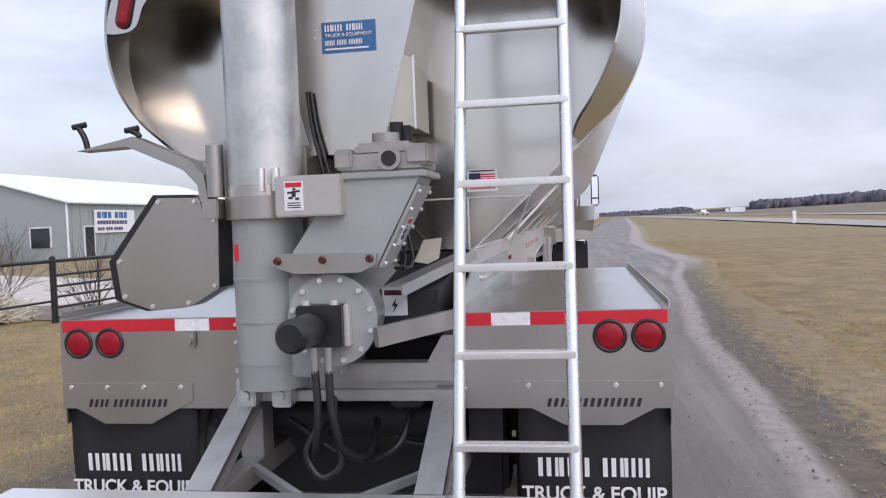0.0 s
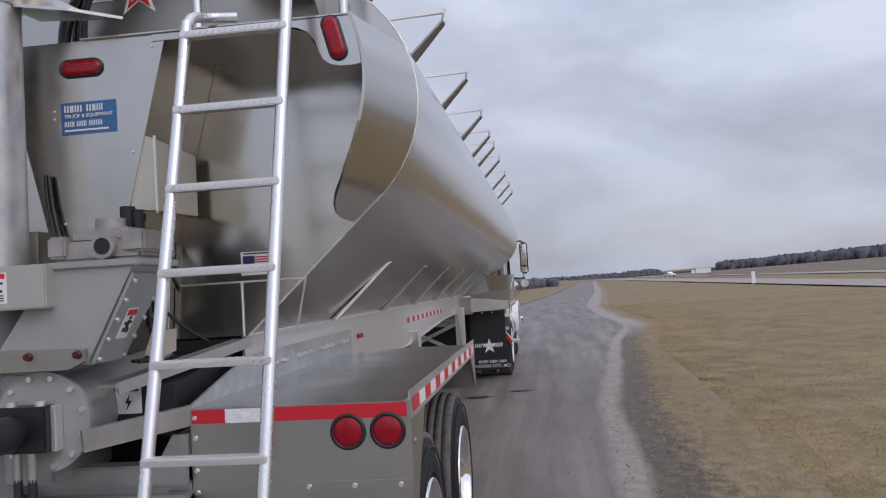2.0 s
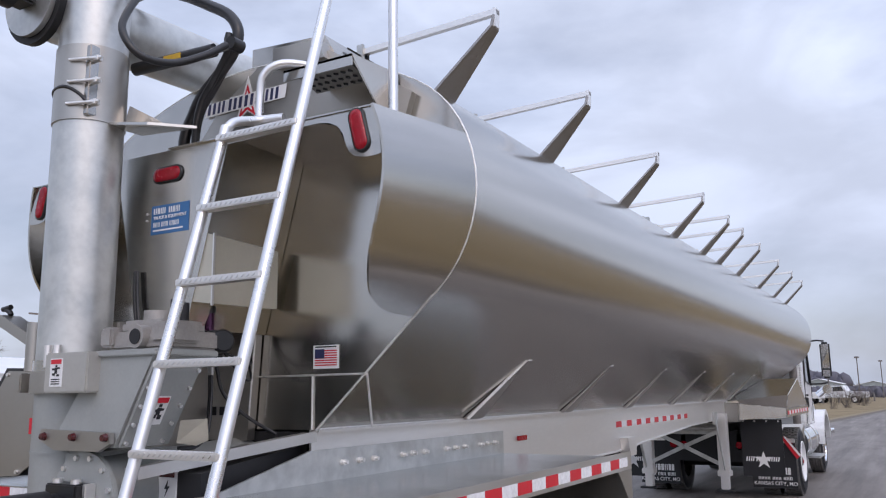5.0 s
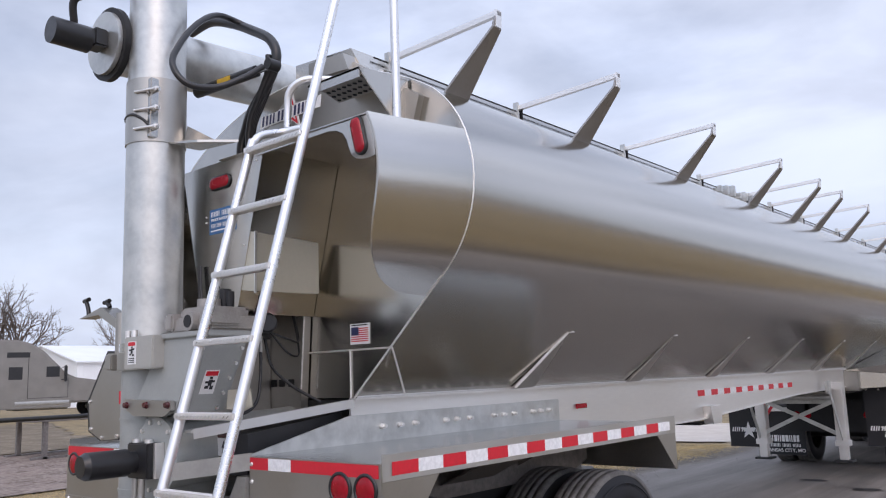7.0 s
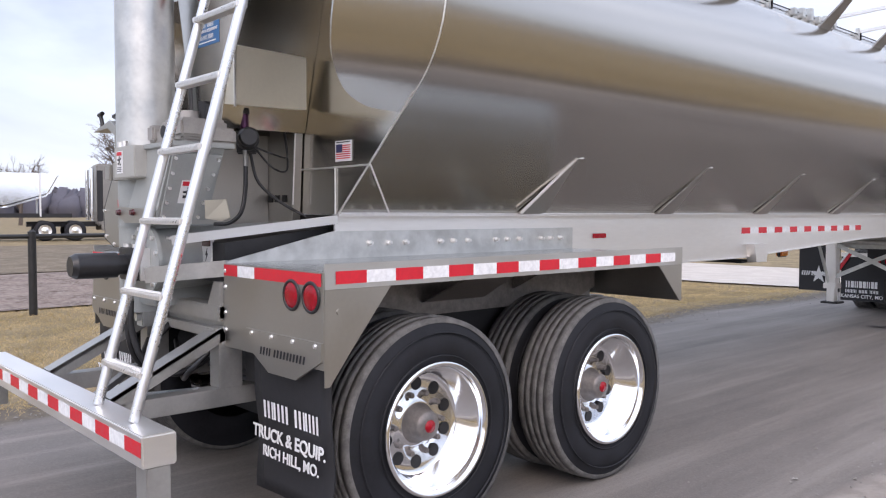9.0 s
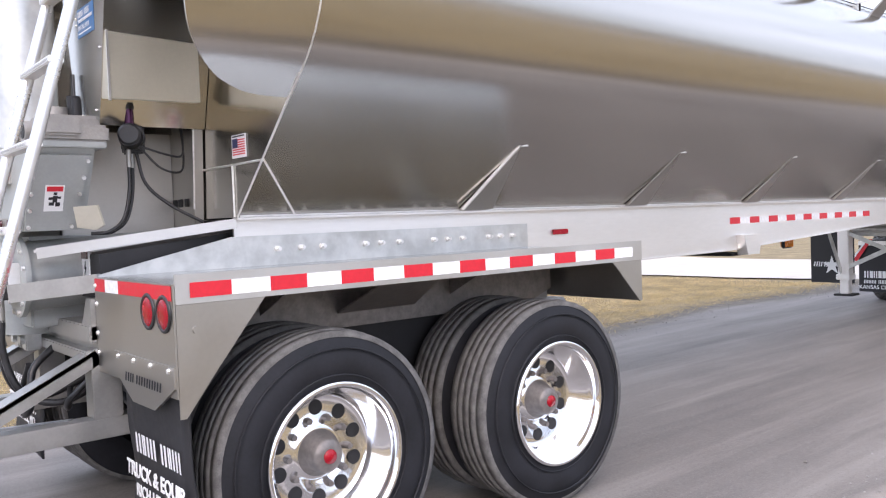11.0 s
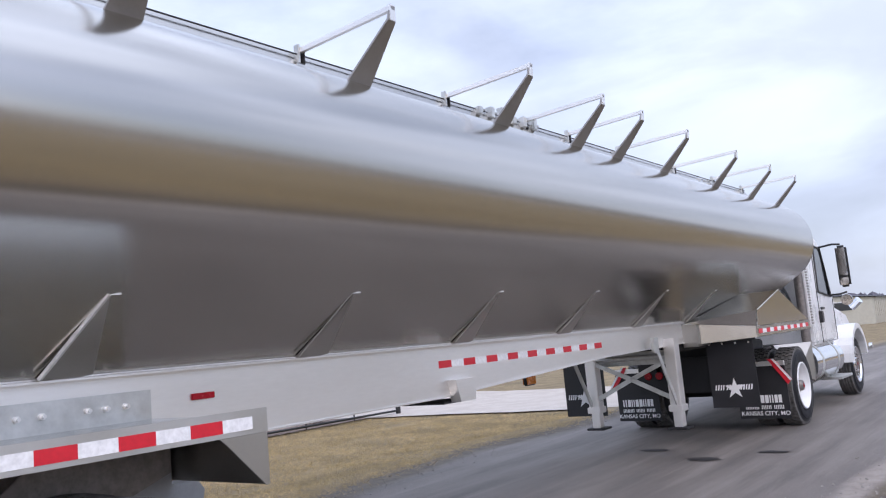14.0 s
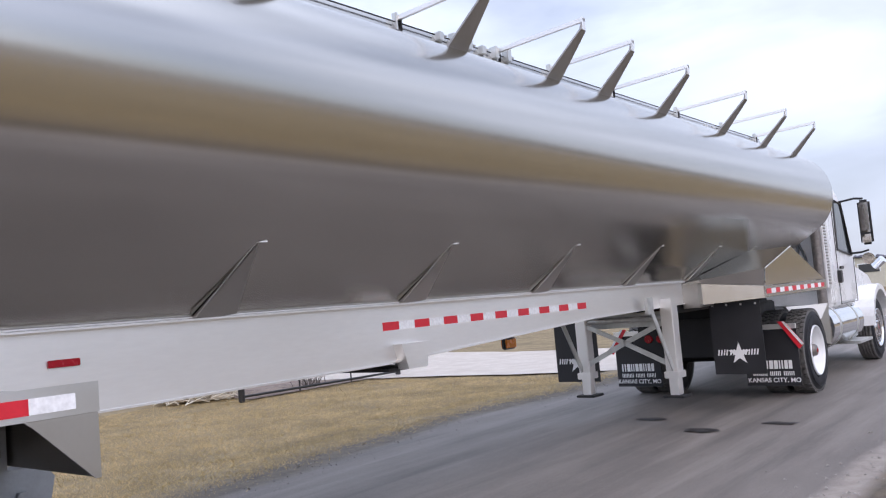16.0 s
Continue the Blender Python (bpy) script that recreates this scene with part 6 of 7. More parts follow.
# ---------------------------------------------------------------- the tractor
truck = thing("semi_truck", "white day-cab semi truck coupled to the feed trailer", "truck", at=(-0.08, 0, 0))
for s in (1, -1):
    wheel(truck, (s * 1.19, 12.0, 0.512), s, WHITE, 0.12, True, label="drive wheel with white disc and lugged tyre")
    wheel(truck, (s * 0.87, 12.0, 0.512), s, WHITE, drive=True, inner=True)
    wheel(truck, (s * 1.12, 15.95, 0.512), s, CHROME, 0.02, label="front wheel with bright rim")
bm = B()
for s in (1, -1):
    box(bm, s * 0.42 - 0.04, s * 0.42 + 0.04, 11.0, 16.9, 0.72, 0.98, 0.01)
for y in (11.1, 12.0, 13.0, 14.6):
    box(bm, -0.42, 0.42, y - 0.05, y + 0.05, 0.74, 0.95, 0.01)
rod(bm, (-0.9, 12.0, 0.512), (0.9, 12.0, 0.512), 0.11, n=20)
rod(bm, (-1.0, 15.95, 0.512), (1.0, 15.95, 0.512), 0.06, n=16)
box(bm, -0.55, 0.55, 11.5, 12.6, 1.0, 1.16, 0.02)
part("chassis", bm, DARK, truck, "dark chassis frame")
bm = B()
box(bm, -0.72, 0.72, 11.0, 11.06, 0.55, 1.02, 0.01)
tail = part("rear_light_bar", bm, DARK, truck, "dark rear cross member of the tractor")
for x in (-0.58, -0.42, 0.42, 0.58):
    bm = B()
    rod(bm, (x, 11.0, 0.80), (x, 10.985, 0.80), 0.055, 0.05, n=20)
    part("tail_lamp", bm, RED_LENS, tail, "round red lamp")
# cab: side outline swept across, tapered by width
bm = B()
side = [(13.55, 0.98), (15.0, 0.98), (15.05, 1.62), (14.75, 2.10), (14.42, 2.62), (14.2, 2.72), (13.6, 2.74), (13.5, 2.66)]
prism(bm, [(-1.08, y, z) for y, z in side], (2.16, 0, 0))
bmesh.ops.bevel(bm, geom=bm.edges[:], offset=0.05, segments=3, affect="EDGES", clamp_overlap=True)
cab = part("cab", bm, WHITE, truck, "white painted cab")
bm = B()
prism(bm, [(-1.02, 13.6, 2.72), (-1.02, 14.35, 2.70), (-1.02, 14.1, 2.88), (-1.02, 13.6, 2.95)], (2.04, 0, 0))
bmesh.ops.bevel(bm, geom=bm.edges[:], offset=0.04, segments=2, affect="EDGES", clamp_overlap=True)
part("roof_cap", bm, WHITE, cab)
bm = B()
hood_out = [(15.0, 0.75), (16.95, 0.60), (17.0, 1.15), (16.6, 1.42), (15.1, 1.66), (15.0, 1.6)]
prism(bm, [(-0.92, y, z) for y, z in hood_out], (1.84, 0, 0))
bmesh.ops.bevel(bm, geom=bm.edges[:], offset=0.06, segments=3, affect="EDGES", clamp_overlap=True)
part("bonnet", bm, WHITE, truck)
for s in (1, -1):
    bm = B()
    arch = [(15.95 + 0.66 * math.cos(a), 0.56 + 0.66 * math.sin(a)) for a in np.linspace(radians(178), radians(10), 14)]
    inner = [(15.95 + 0.57 * math.cos(a), 0.56 + 0.57 * math.sin(a)) for a in np.linspace(radians(10), radians(178), 14)]
    prism(bm, [(s * 0.80, y, z) for y, z in arch + inner], (s * 0.40, 0, 0))
    part("front_fender", bm, WHITE, truck)
    bm = B()
    prism(bm, [(s * 1.082, 14.0, 1.80), (s * 1.082, 14.80, 1.72), (s * 1.082, 14.62, 2.10), (s * 1.082, 14.40, 2.45), (s * 1.082, 14.05, 2.50)], (s * 0.006, 0, 0))
    win = part("side_window", bm, GLASS, cab, "dark side window")
    bm = B()
    pipe(bm, [(s * 1.09, 13.98, 1.78), (s * 1.09, 14.82, 1.70), (s * 1.09, 14.63, 2.11), (s * 1.09, 14.41, 2.47), (s * 1.09, 14.03, 2.52), (s * 1.09, 13.98, 1.78)], 0.014, 6)
    part("window_seal", bm, BLACK, win)
    bm = B()
    pipe(bm, [(s * 1.084, 13.92, 2.58), (s * 1.084, 13.9, 1.0), (s * 1.084, 14.9, 1.0), (s * 1.084, 14.92, 1.66)], 0.006, 5)
    part("door_seam", bm, DARK, cab)
    bm = B()
    box(bm, *sorted((s * 1.085, s * 1.11)), 14.0, 14.18, 1.50, 1.54, 0.006)
    part("door_handle", bm, BLACK, cab)
    bm = B()
    box(bm, *sorted((s * 1.06, s * 1.13)), 13.86, 13.98, 1.30, 1.48, 0.01)
    part("grab_cup", bm, BLACK, cab)
    # fuel tank with straps and step
    bm = B()
    rod(bm, (s * 0.86, 13.0, 0.72), (s * 0.86, 14.75, 0.72), 0.31, n=36)
    tk = part("fuel_tank", bm, CHROME, truck, "round polished fuel tank")
    for y in (13.35, 14.35):
        bm = B()
        rod(bm, (s * 0.86, y, 0.72), (s * 0.86, y + 0.06, 0.72), 0.318, n=36)
        part("strap", bm, GALV, tk)
    bm = B()
    box(bm, *sorted((s * 0.9, s * 1.22)), 14.15, 14.95, 0.40, 0.44, 0.006)
    part("step", bm, GALV, truck)
    bm = B()
    prism(bm, [(s * 1.0, 12.55, 0.62), (s * 1.12, 12.95, 0.50), (s * 1.12, 13.0, 1.05), (s * 0.7, 12.55, 1.05)], (-s * 0.05, 0.03, 0))
    part("quarter_panel", bm, STEEL_DULL, truck)
    # exhaust stack and ribbed heat shield
    bm = B()
    rod(bm, (s * 0.98, 13.32, 1.0), (s * 0.98, 13.32, 2.72), 0.065, n=20)
    stack = part("exhaust_stack", bm, HUB, truck, "dark exhaust stack behind the cab")
    bm = B()
    pipe(bm, smooth_line([(s * 0.98, 13.32, 2.70), (s * 0.98, 13.32, 2.86), (s * 0.98, 13.26, 2.95), (s * 0.98, 13.18, 2.98)], 6), 0.06, 14)
    part("curved_tip", bm, BLACK, stack)
    bm = B()
    box(bm, *sorted((s * 1.03, s * 1.07)), 13.38, 13.52, 1.25, 2.52, 0.01)
    sh = part("heat_shield", bm, WHITE, stack, "pale ribbed heat shield")
    for k in range(28):
        bm = B()
        box(bm, *sorted((s * 1.07, s * 1.078)), 13.40, 13.50, 1.30 + 0.043 * k, 1.322 + 0.043 * k)
        part("slot", bm, HUB, sh)
    bm = B()
    box(bm, *sorted((s * 0.86, s * 1.07)), 13.53, 13.6, 1.05, 2.62, 0.02)
    part("cab_extender", bm, WHITE, truck)
    # mirror on its tube frame
    bm = B()
    pipe(bm, [(s * 1.07, 14.45, 2.50), (s * 1.30, 14.40, 2.52), (s * 1.42, 14.36, 2.50)], 0.016, 8)
    pipe(bm, [(s * 1.07, 14.70, 1.72), (s * 1.30, 14.50, 1.72), (s * 1.42, 14.36, 1.74)], 0.016, 8)
    pipe(bm, [(s * 1.09, 14.46, 2.50), (s * 1.10, 14.60, 2.1), (s * 1.10, 14.72, 1.72)], 0.014, 8)
    mir = part("mirror_frame", bm, BLACK, truck, "black mirror with a bright face")
    bm = B()
    box(bm, s * 1.43 - 0.085, s * 1.43 + 0.085, 14.30, 14.38, 1.82, 2.48, 0.035)
    part("mirror_shell", bm, BLACK, mir)
    bm = B()
    box(bm, s * 1.43 - 0.062, s * 1.43 + 0.062, 14.292, 14.30, 2.0, 2.44, 0.003)
    part("mirror_glass", bm, MIRROR, mir)
    bm = B()
    box(bm, s * 1.43 - 0.062, s * 1.43 + 0.062, 14.292, 14.30, 1.85, 1.97, 0.003)
    part("convex_glass", bm, MIRROR, mir)
    bm = B()
    rod(bm, (s * 1.42, 14.30, 1.62), (s * 1.42, 14.34, 1.62), 0.085, n=24)
    part("round_mirror", bm, CHROME, mir)
    bm = B()
    rod(bm, (s * 1.2, 16.75, 0.78), (s * 1.26, 16.75, 0.78), 0.05, n=16)
    part("axle_cap", bm, CHROME, truck)
    bm = B()
    rod(bm, (s * 1.0, 16.8, 1.5), (s * 1.15, 16.75, 1.62), 0.07, n=18)
    part("hood_mirror", bm, CHROME, truck)
    # rear flaps with a white-lettered dealer mark
    bm = B()
    prism(bm, [(s * 0.55, 11.22, 0.17), (s * 1.18, 11.22, 0.17), (s * 1.18, 11.22, 0.86), (s * 0.55, 11.22, 0.86)], (0, 0.01, 0))
    fl = part("drive_flap", bm, FLAP, truck, "black drive-axle mud flap with white lettering")
    bm = B()
    letter_bars(bm, [0.06, 0.045, 0.05, 0.045, 0.045, 0.05, 0.04, 0.04], 0.10, s * 0.87 - 0.235, 0.37, lambda x, z: (x, 11.217, z))
    part("letter_bars", bm, LETTER, fl)
    bm = B()
    letter_bars(bm, [0.035] * 4 + [-0.02] + [0.035] * 3 + [-0.02] + [0.035] * 3, 0.05, s * 0.87 - 0.24, 0.29, lambda x, z: (x, 11.217, z))
    part("letter_bars", bm, LETTER, fl)
    lettering("lettering", "KANSAS CITY, MO", 0.075, pose(s * 0.87, 11.217, 0.235, 90, 0, 0), LETTER, fl, bold=0.001)
    bm = B()
    box(bm, *sorted((s * 0.5, s * 1.18)), 11.20, 11.24, 0.84, 0.90, 0.004)
    part("flap_hanger", bm, ALU, truck)
    bm = B()
    prism(bm, [(s * 0.98, 11.19, 0.93), (s * 1.06, 11.19, 0.93), (s * 1.26, 11.19, 0.66), (s * 1.20, 11.19, 0.60)], (0, 0.01, 0))
    tp = part("corner_reflector", bm, RED_TAPE, truck, "slanted red and white reflector strip")
    bm = B()
    prism(bm, [(s * 1.03, 11.188, 0.93), (s * 1.06, 11.188, 0.93), (s * 1.26, 11.188, 0.66), (s * 1.235, 11.188, 0.645)], (0, -0.002, 0))
    part("white_tape", bm, WHITE_TAPE, tp)
for k, pts in enumerate(([(0.3, 13.5, 2.2), (0.5, 13.2, 1.95), (0.3, 12.9, 1.8), (0.1, 12.7, 1.5)], [(0.5, 13.5, 2.1), (0.75, 13.25, 1.8), (0.6, 12.95, 1.55), (0.4, 12.75, 1.4)],
                         [(0.1, 13.5, 2.15), (0.3, 13.2, 1.75), (0.1, 12.9, 1.6), (0.0, 12.7, 1.4)], [(0.7, 13.5, 1.9), (0.85, 13.2, 1.6), (0.7, 13.0, 1.4), (0.5, 12.8, 1.35)])):
    bm = B()
    pipe(bm, smooth_line(pts, 8), 0.02, 8)
    part("air_hose", bm, HOSE, truck)
bm = B()
box(bm, -1.0, 1.0, 16.9, 17.05, 0.42, 0.68, 0.03)
part("front_bumper", bm, WHITE, truck)


# ---------------------------------------------------------------- ground details
def y_strip(name, table, mat, z, label, rough=0.25):
    """A sheet over x with lower and upper y edges; table rows x, y0, y1."""
    bm = B()
    rows = []
    x = table[0][0]
    while x <= table[-1][0] + 1e-6:
        lo = edge_at([(a, b) for a, b, _ in table], x)
        hi = edge_at([(a, c) for a, _, c in table], x)
        lo += rough * noise.noise((x * 0.9, 1.0, 0)) + rough * 0.4 * noise.noise((x * 4.0, 1.5, 0))
        hi += rough * noise.noise((x * 0.8, 7.0, 0)) + rough * 0.4 * noise.noise((x * 4.1, 7.5, 0))
        rows.append([bm.verts.new((x, lo + (hi - lo) * k / 8, z + hill(x, lo + (hi - lo) * k / 8) * 1.0)) for k in range(9)])
        x += 0.4
    for r, s in zip(rows, rows[1:]):
        for k in range(8):
            f = bm.faces.new((r[k], r[k + 1], s[k + 1], s[k]))
            f.smooth = True
    return tagged(part(name, bm, mat), label, "ground", kind="structure")


y_strip("drive", [(-60, 26, 40), (-30, 20, 32), (-20, 15.5, 26), (-12, 13.8, 21.0), (-8, 14.3, 20.2), (-5, 14.5, 20.4), (-2.2, 15.0, 21.5)], DRIVE, 0.012, "white gravel drive leading off the road")
y_strip("pavement", [(-33, -1.0, 14.0), (-26, -1.5, 11.5), (-19, -1.5, 9.0), (-17.5, 0.0, 8.0)], YARD, 0.002, "worn brown ground of the yard", 0.6)
y_strip("pavement", [(-17.5, 0.5, 8.0), (-15, -1.5, 8.0), (-12, -1.5, 7.0), (-9.6, -0.5, 5.5)], DIRT, 0.006, "reddish bare dirt with scattered gravel")

# highway on the right, two carriageways
for x0, x1, nm in ((21.0, 29.0, "road"), (44.0, 52.0, "road")):
    bm = B()
    rows = []
    for y in range(-200, 900, 20):
        d = 0.02 * max(y, 0)
        rows.append([bm.verts.new((x0 + d, y, 0.10 + hill(x0, y))), bm.verts.new((x1 + d, y, 0.10 + hill(x1, y)))])
    for a, b in zip(rows, rows[1:]):
        bm.faces.new((a[0], a[1], b[1], b[0]))
    tagged(part(nm, bm, CONCRETE), "far pale concrete highway lane", "road", kind="structure")

# stains on the road
for x, y, w, d in ((-0.07, 9.63, 0.17, 0.08), (0.71, 9.05, 0.20, 0.09), (1.31, 9.57, 0.17, 0.06)):
    bm = B()
    vs = []
    for k in range(22):
        a = 2 * math.pi * k / 22
        r = 1 + 0.5 * noise.noise((x * 3 + 1.8 * math.cos(a), y + 1.8 * math.sin(a), 2))
        vs.append(bm.verts.new((x + w * r * math.cos(a), y + d * 1.2 * r * math.sin(a), 0.0125)))
    bm.faces.new(vs)
    tagged(part("road_stain", bm, OIL), "dark oily patch on the asphalt", "stain", "stains under the trailer", "structure")


def blades(name, count, pick, length, label, mat):
    """Short dry grass: single bent triangles, joined."""
    rng = np.random.default_rng(5 + count)
    xy = pick(rng, count)
    n = len(xy)
    a = rng.uniform(0, 2 * math.pi, n)
    h = length * rng.uniform(0.4, 1.2, n)
    lean = rng.normal(0, 1.3, (n, 2)) * h[:, None]
    w = 0.0025 + 0.003 * rng.random(n)
    z0 = np.array([0.002 if edge_at(ROAD_L, y) - 0.9 < x < edge_at(SHOULDER, y) + 0.6 else hill(x, y) - 0.02 for x, y in xy])
    base = np.c_[xy, z0]
    side = np.c_[np.cos(a) * w, np.sin(a) * w, np.zeros(n)]
    tip = base + np.c_[lean, h]
    verts = np.stack([base - side, base + side, tip], 1).reshape(-1, 3)
    faces = np.arange(3 * n).reshape(-1, 3)
    up = np.cross(verts[1::3] - verts[0::3], verts[2::3] - verts[0::3])[:, 2] < 0
    faces[up] = faces[up][:, ::-1]
    me = bpy.data.meshes.new(name)
    me.from_pydata(verts.tolist(), [], faces.tolist())
    me.normals_split_custom_set_from_vertices([(0.0, 0.0, 1.0)] * (3 * n))
    me.materials.append(mat)
    tagged(new(name, me), label, "grass", kind="stuff")


def tufts(rng, n, centre, spread=0.13, each=16):
    """Blades gathered in small tufts round the centres."""
    c = centre(rng, n // each)
    return np.repeat(c, each, axis=0) + rng.normal(0, spread, (len(c) * each, 2))


def pick_right(rng, n):
    def centre(rng, m):
        y = -3 + 48 * rng.random(m) ** 1.5
        x0 = np.array([edge_at(ROAD_R, v) for v in y]) + 0.38 + 0.75 * rng.random(m) ** 1.4
        return np.c_[x0 + 16 * rng.random(m) ** 1.9, y]
    return tufts(rng, n, centre)


def pick_left(rng, n):
    def centre(rng, m):
        y = -4 + 18.3 * rng.random(m)
        x1 = np.array([edge_at(ROAD_L, v) for v in y]) - 0.15 - 0.3 * rng.random(m)
        return np.c_[x1 - 7.5 * rng.random(m) ** 1.2, y]
    return tufts(rng, n, centre)


blades("grass", 250000, pick_right, 0.034, "short dry tan grass beside the road", BLADES)
blades("grass", 170000, pick_left, 0.03, "short dry lawn grass behind the trailer", LAWN)
y_strip("pavement", [(-12.5, 12.0, 14.6), (-10, 11.2, 14.4), (-8.7, 10.9, 14.3)], DIRT, 0.004, "bare brown soil along the fence", 0.3)

# loose stones along the shoulder
rng = np.random.default_rng(3)
verts, faces = [], []
for k in range(3500):
    y = -4 + 30 * rng.random() ** 1.3
    if k % 3:
        x = edge_at(ROAD_R, y) + rng.normal(0.0, 0.3)
    else:
        x = edge_at(ROAD_L, y) + rng.normal(0.1, 0.2)
    r = 0.006 + 0.012 * rng.random() ** 2
    o = len(verts)
    for d in ((1, 0, 0), (-0.5, 0.87, 0), (-0.5, -0.87, 0), (0, 0, 0.8), (0.3, 0.2, -0.3)):
        verts.append((x + r * (d[0] + 0.3 * rng.normal()), y + r * (d[1] + 0.3 * rng.normal()), 0.012 + r * d[2]))
    faces += [(o, o + 1, o + 3), (o + 1, o + 2, o + 3), (o + 2, o, o + 3), (o, o + 2, o + 4), (o + 1, o, o + 4), (o + 2, o + 1, o + 4)]
me = bpy.data.meshes.new("gravel")
me.from_pydata(verts, [], faces)
me.materials.append(GRAVEL)
tagged(new("gravel", me), "loose pale stones on the road edge", "gravel", kind="stuff")


# ---------------------------------------------------------------- trees and bushes
def limb(bm, p, d, length, r, depth, rng, spread, seg=3):
    """One branch with its twigs."""
    pts, rad = [p], [r]
    for k in range(seg):
        d = (d + Vector(rng.normal(0, 0.16, 3))).normalized()
        p = p + d * length / seg
        pts.append(p)
        rad.append(r * (1 - 0.45 * (k + 1) / seg))
    for i in range(seg):
        rod(bm, pts[i], pts[i + 1], rad[i], rad[i + 1], 5 if depth > 1 else 3, False)
    if depth == 0:
        return
    for _ in range(3 if depth > 1 else 4):
        t = rng.uniform(0.35, 1.0)
        i = min(int(t * seg), seg - 1)
        q = pts[i].lerp(pts[i + 1], t * seg - i)
        nd = (d + Vector(rng.normal(0, spread, 3)) + Vector((0, 0, 0.15))).normalized()
        limb(bm, q, nd, length * rng.uniform(0.5, 0.75), r * 0.58, depth - 1, rng, spread)


def bare_tree(x, y, h, seed, group="bare trees behind the yard", depth=4):
    rng = np.random.default_rng(seed)
    z = hill(x, y) - 0.05
    t = thing("tree", "bare grey winter tree with spreading twigs", "tree", group, (x, y, z))
    bm = B()
    rod(bm, (0, 0, 0), (0.05 * h * rng.normal(), 0, h * 0.35), 0.028 * h, 0.02 * h, 9)
    part("trunk", bm, BARK, t)
    bm = B()
    for k in range(12):
        a = 2 * math.pi * k / 12 + rng.normal(0, 0.3)
        limb(bm, Vector((0, 0, h * rng.uniform(0.22, 0.36))), Vector((0.55 * math.cos(a), 0.55 * math.sin(a), rng.uniform(0.55, 1.7))).normalized(), h * 0.36, 0.011 * h, depth, rng, 0.46)
    tagged(part("crown", bm, BARK, t, "fine bare branches"), kind="stuff")


for i, (x, y, h) in enumerate(((-74, 28.5, 10.5), (-78, 33.5, 6.5), (-66, 36, 8), (-60, 44, 8), (-95, 24, 8))):
    bare_tree(x, y, h, 20 + i)


def bare_bush(x, y, h, seed, group):
    rng = np.random.default_rng(seed)
    b = thing("bush", "leafless grey-brown shrub of thin stems", "bush", group, (x, y, hill(x, y) - 0.03))
    bm = B()
    for k in range(26):
        a = rng.uniform(0, 2 * math.pi)
        d = Vector((math.cos(a) * rng.uniform(0.1, 0.7), math.sin(a) * rng.uniform(0.1, 0.7), 1)).normalized()
        limb(bm, Vector((0.15 * rng.normal(), 0.15 * rng.normal(), 0)), d, h * rng.uniform(0.6, 1.0), 0.009, 1, rng, 0.3)
    tagged(part("crown", bm, BARK, b), kind="stuff")


for i, (x, y, h) in enumerate(((-11.0, 11.0, 1.6), (-9.6, 13.2, 1.3), (-12.5, 14.0, 1.5), (-12.5, 12.6, 0.9))):
    bare_bush(x, y, h, 40 + i, "bare shrubs by the fence")

# pile of dead stalks under the fence
rng = np.random.default_rng(9)
bm = B()
for k in range(1100):
    x, y = -10.5 + rng.normal(0, 0.32), 10.85 + rng.normal(0, 0.30)
    a = rng.uniform(0, 2 * math.pi)
    L = rng.uniform(0.2, 0.5)
    z = 0.62 * rng.random() * math.exp(-3 * ((x + 10.6) ** 2 + (y - 10.8) ** 2))
    rod(bm, (x, y, z), (x + L * math.cos(a), y + L * math.sin(a), z + 0.25 * rng.random()), 0.016, 0.008, 4, False)
tagged(part("dead_stalks", bm, STRAW), "pile of pale dead plant stalks below the fence", "plant", kind="stuff")

lp = thing("pipe_length", "pale pipe lying on the grass below the fence", "pipe")
bm = B()
rod(bm, (-10.07, 10.47, 0.05), (-12.2, 14.6, 0.07), 0.035, n=12)
part("tube", bm, STRAW, lp)
# far scrub and woods
rng = np.random.default_rng(11)


def woods(name, line, count, height, label):
    """Clumps of bare wood along a line of points, joined."""
    verts, faces = [], []
    for k in range(count):
        t = rng.random() * (len(line) - 1)
        i = int(t)
        (xa, ya, za), (xb, yb, zb) = line[i], line[i + 1]
        f = t - i
        x, y, z = xa + (xb - xa) * f, ya + (yb - ya) * f, za + (zb - za) * f
        x += rng.normal(0, height * 0.5)
        y += rng.normal(0, height * 0.8)
        h = height * rng.uniform(0.60, 1.08) * (1 + 0.28 * noise.noise((x / 45, y / 45, 3)))
        w = h * rng.uniform(0.30, 0.62)
        o = len(verts)
        m = 7
        for lev, (rr, zz) in enumerate(((0.8, 0.0), (1.0, 0.40), (0.78, 0.76), (0.36, 0.97))):
            for j in range(m):
                a = 2 * math.pi * j / m + lev
                r = w * rr * rng.uniform(0.6, 1.25)
                verts.append((x + r * math.cos(a), y + r * math.sin(a), z + h * zz * rng.uniform(0.85, 1.12)))
        for lev in range(3):
            for j in range(m):
                p, q = o + lev * m + j, o + lev * m + (j + 1) % m
                faces.append((p, q, q + m, p + m))
        faces.append(tuple(o + 3 * m + j for j in range(m)))
    me = bpy.data.meshes.new(name)
    me.from_pydata(verts, [], faces)
    me.materials.append(HAZED_WOODS)
    me.polygons.foreach_set("use_smooth", [True] * len(me.polygons))
    tagged(new(name, me), label, "woods", kind="stuff")


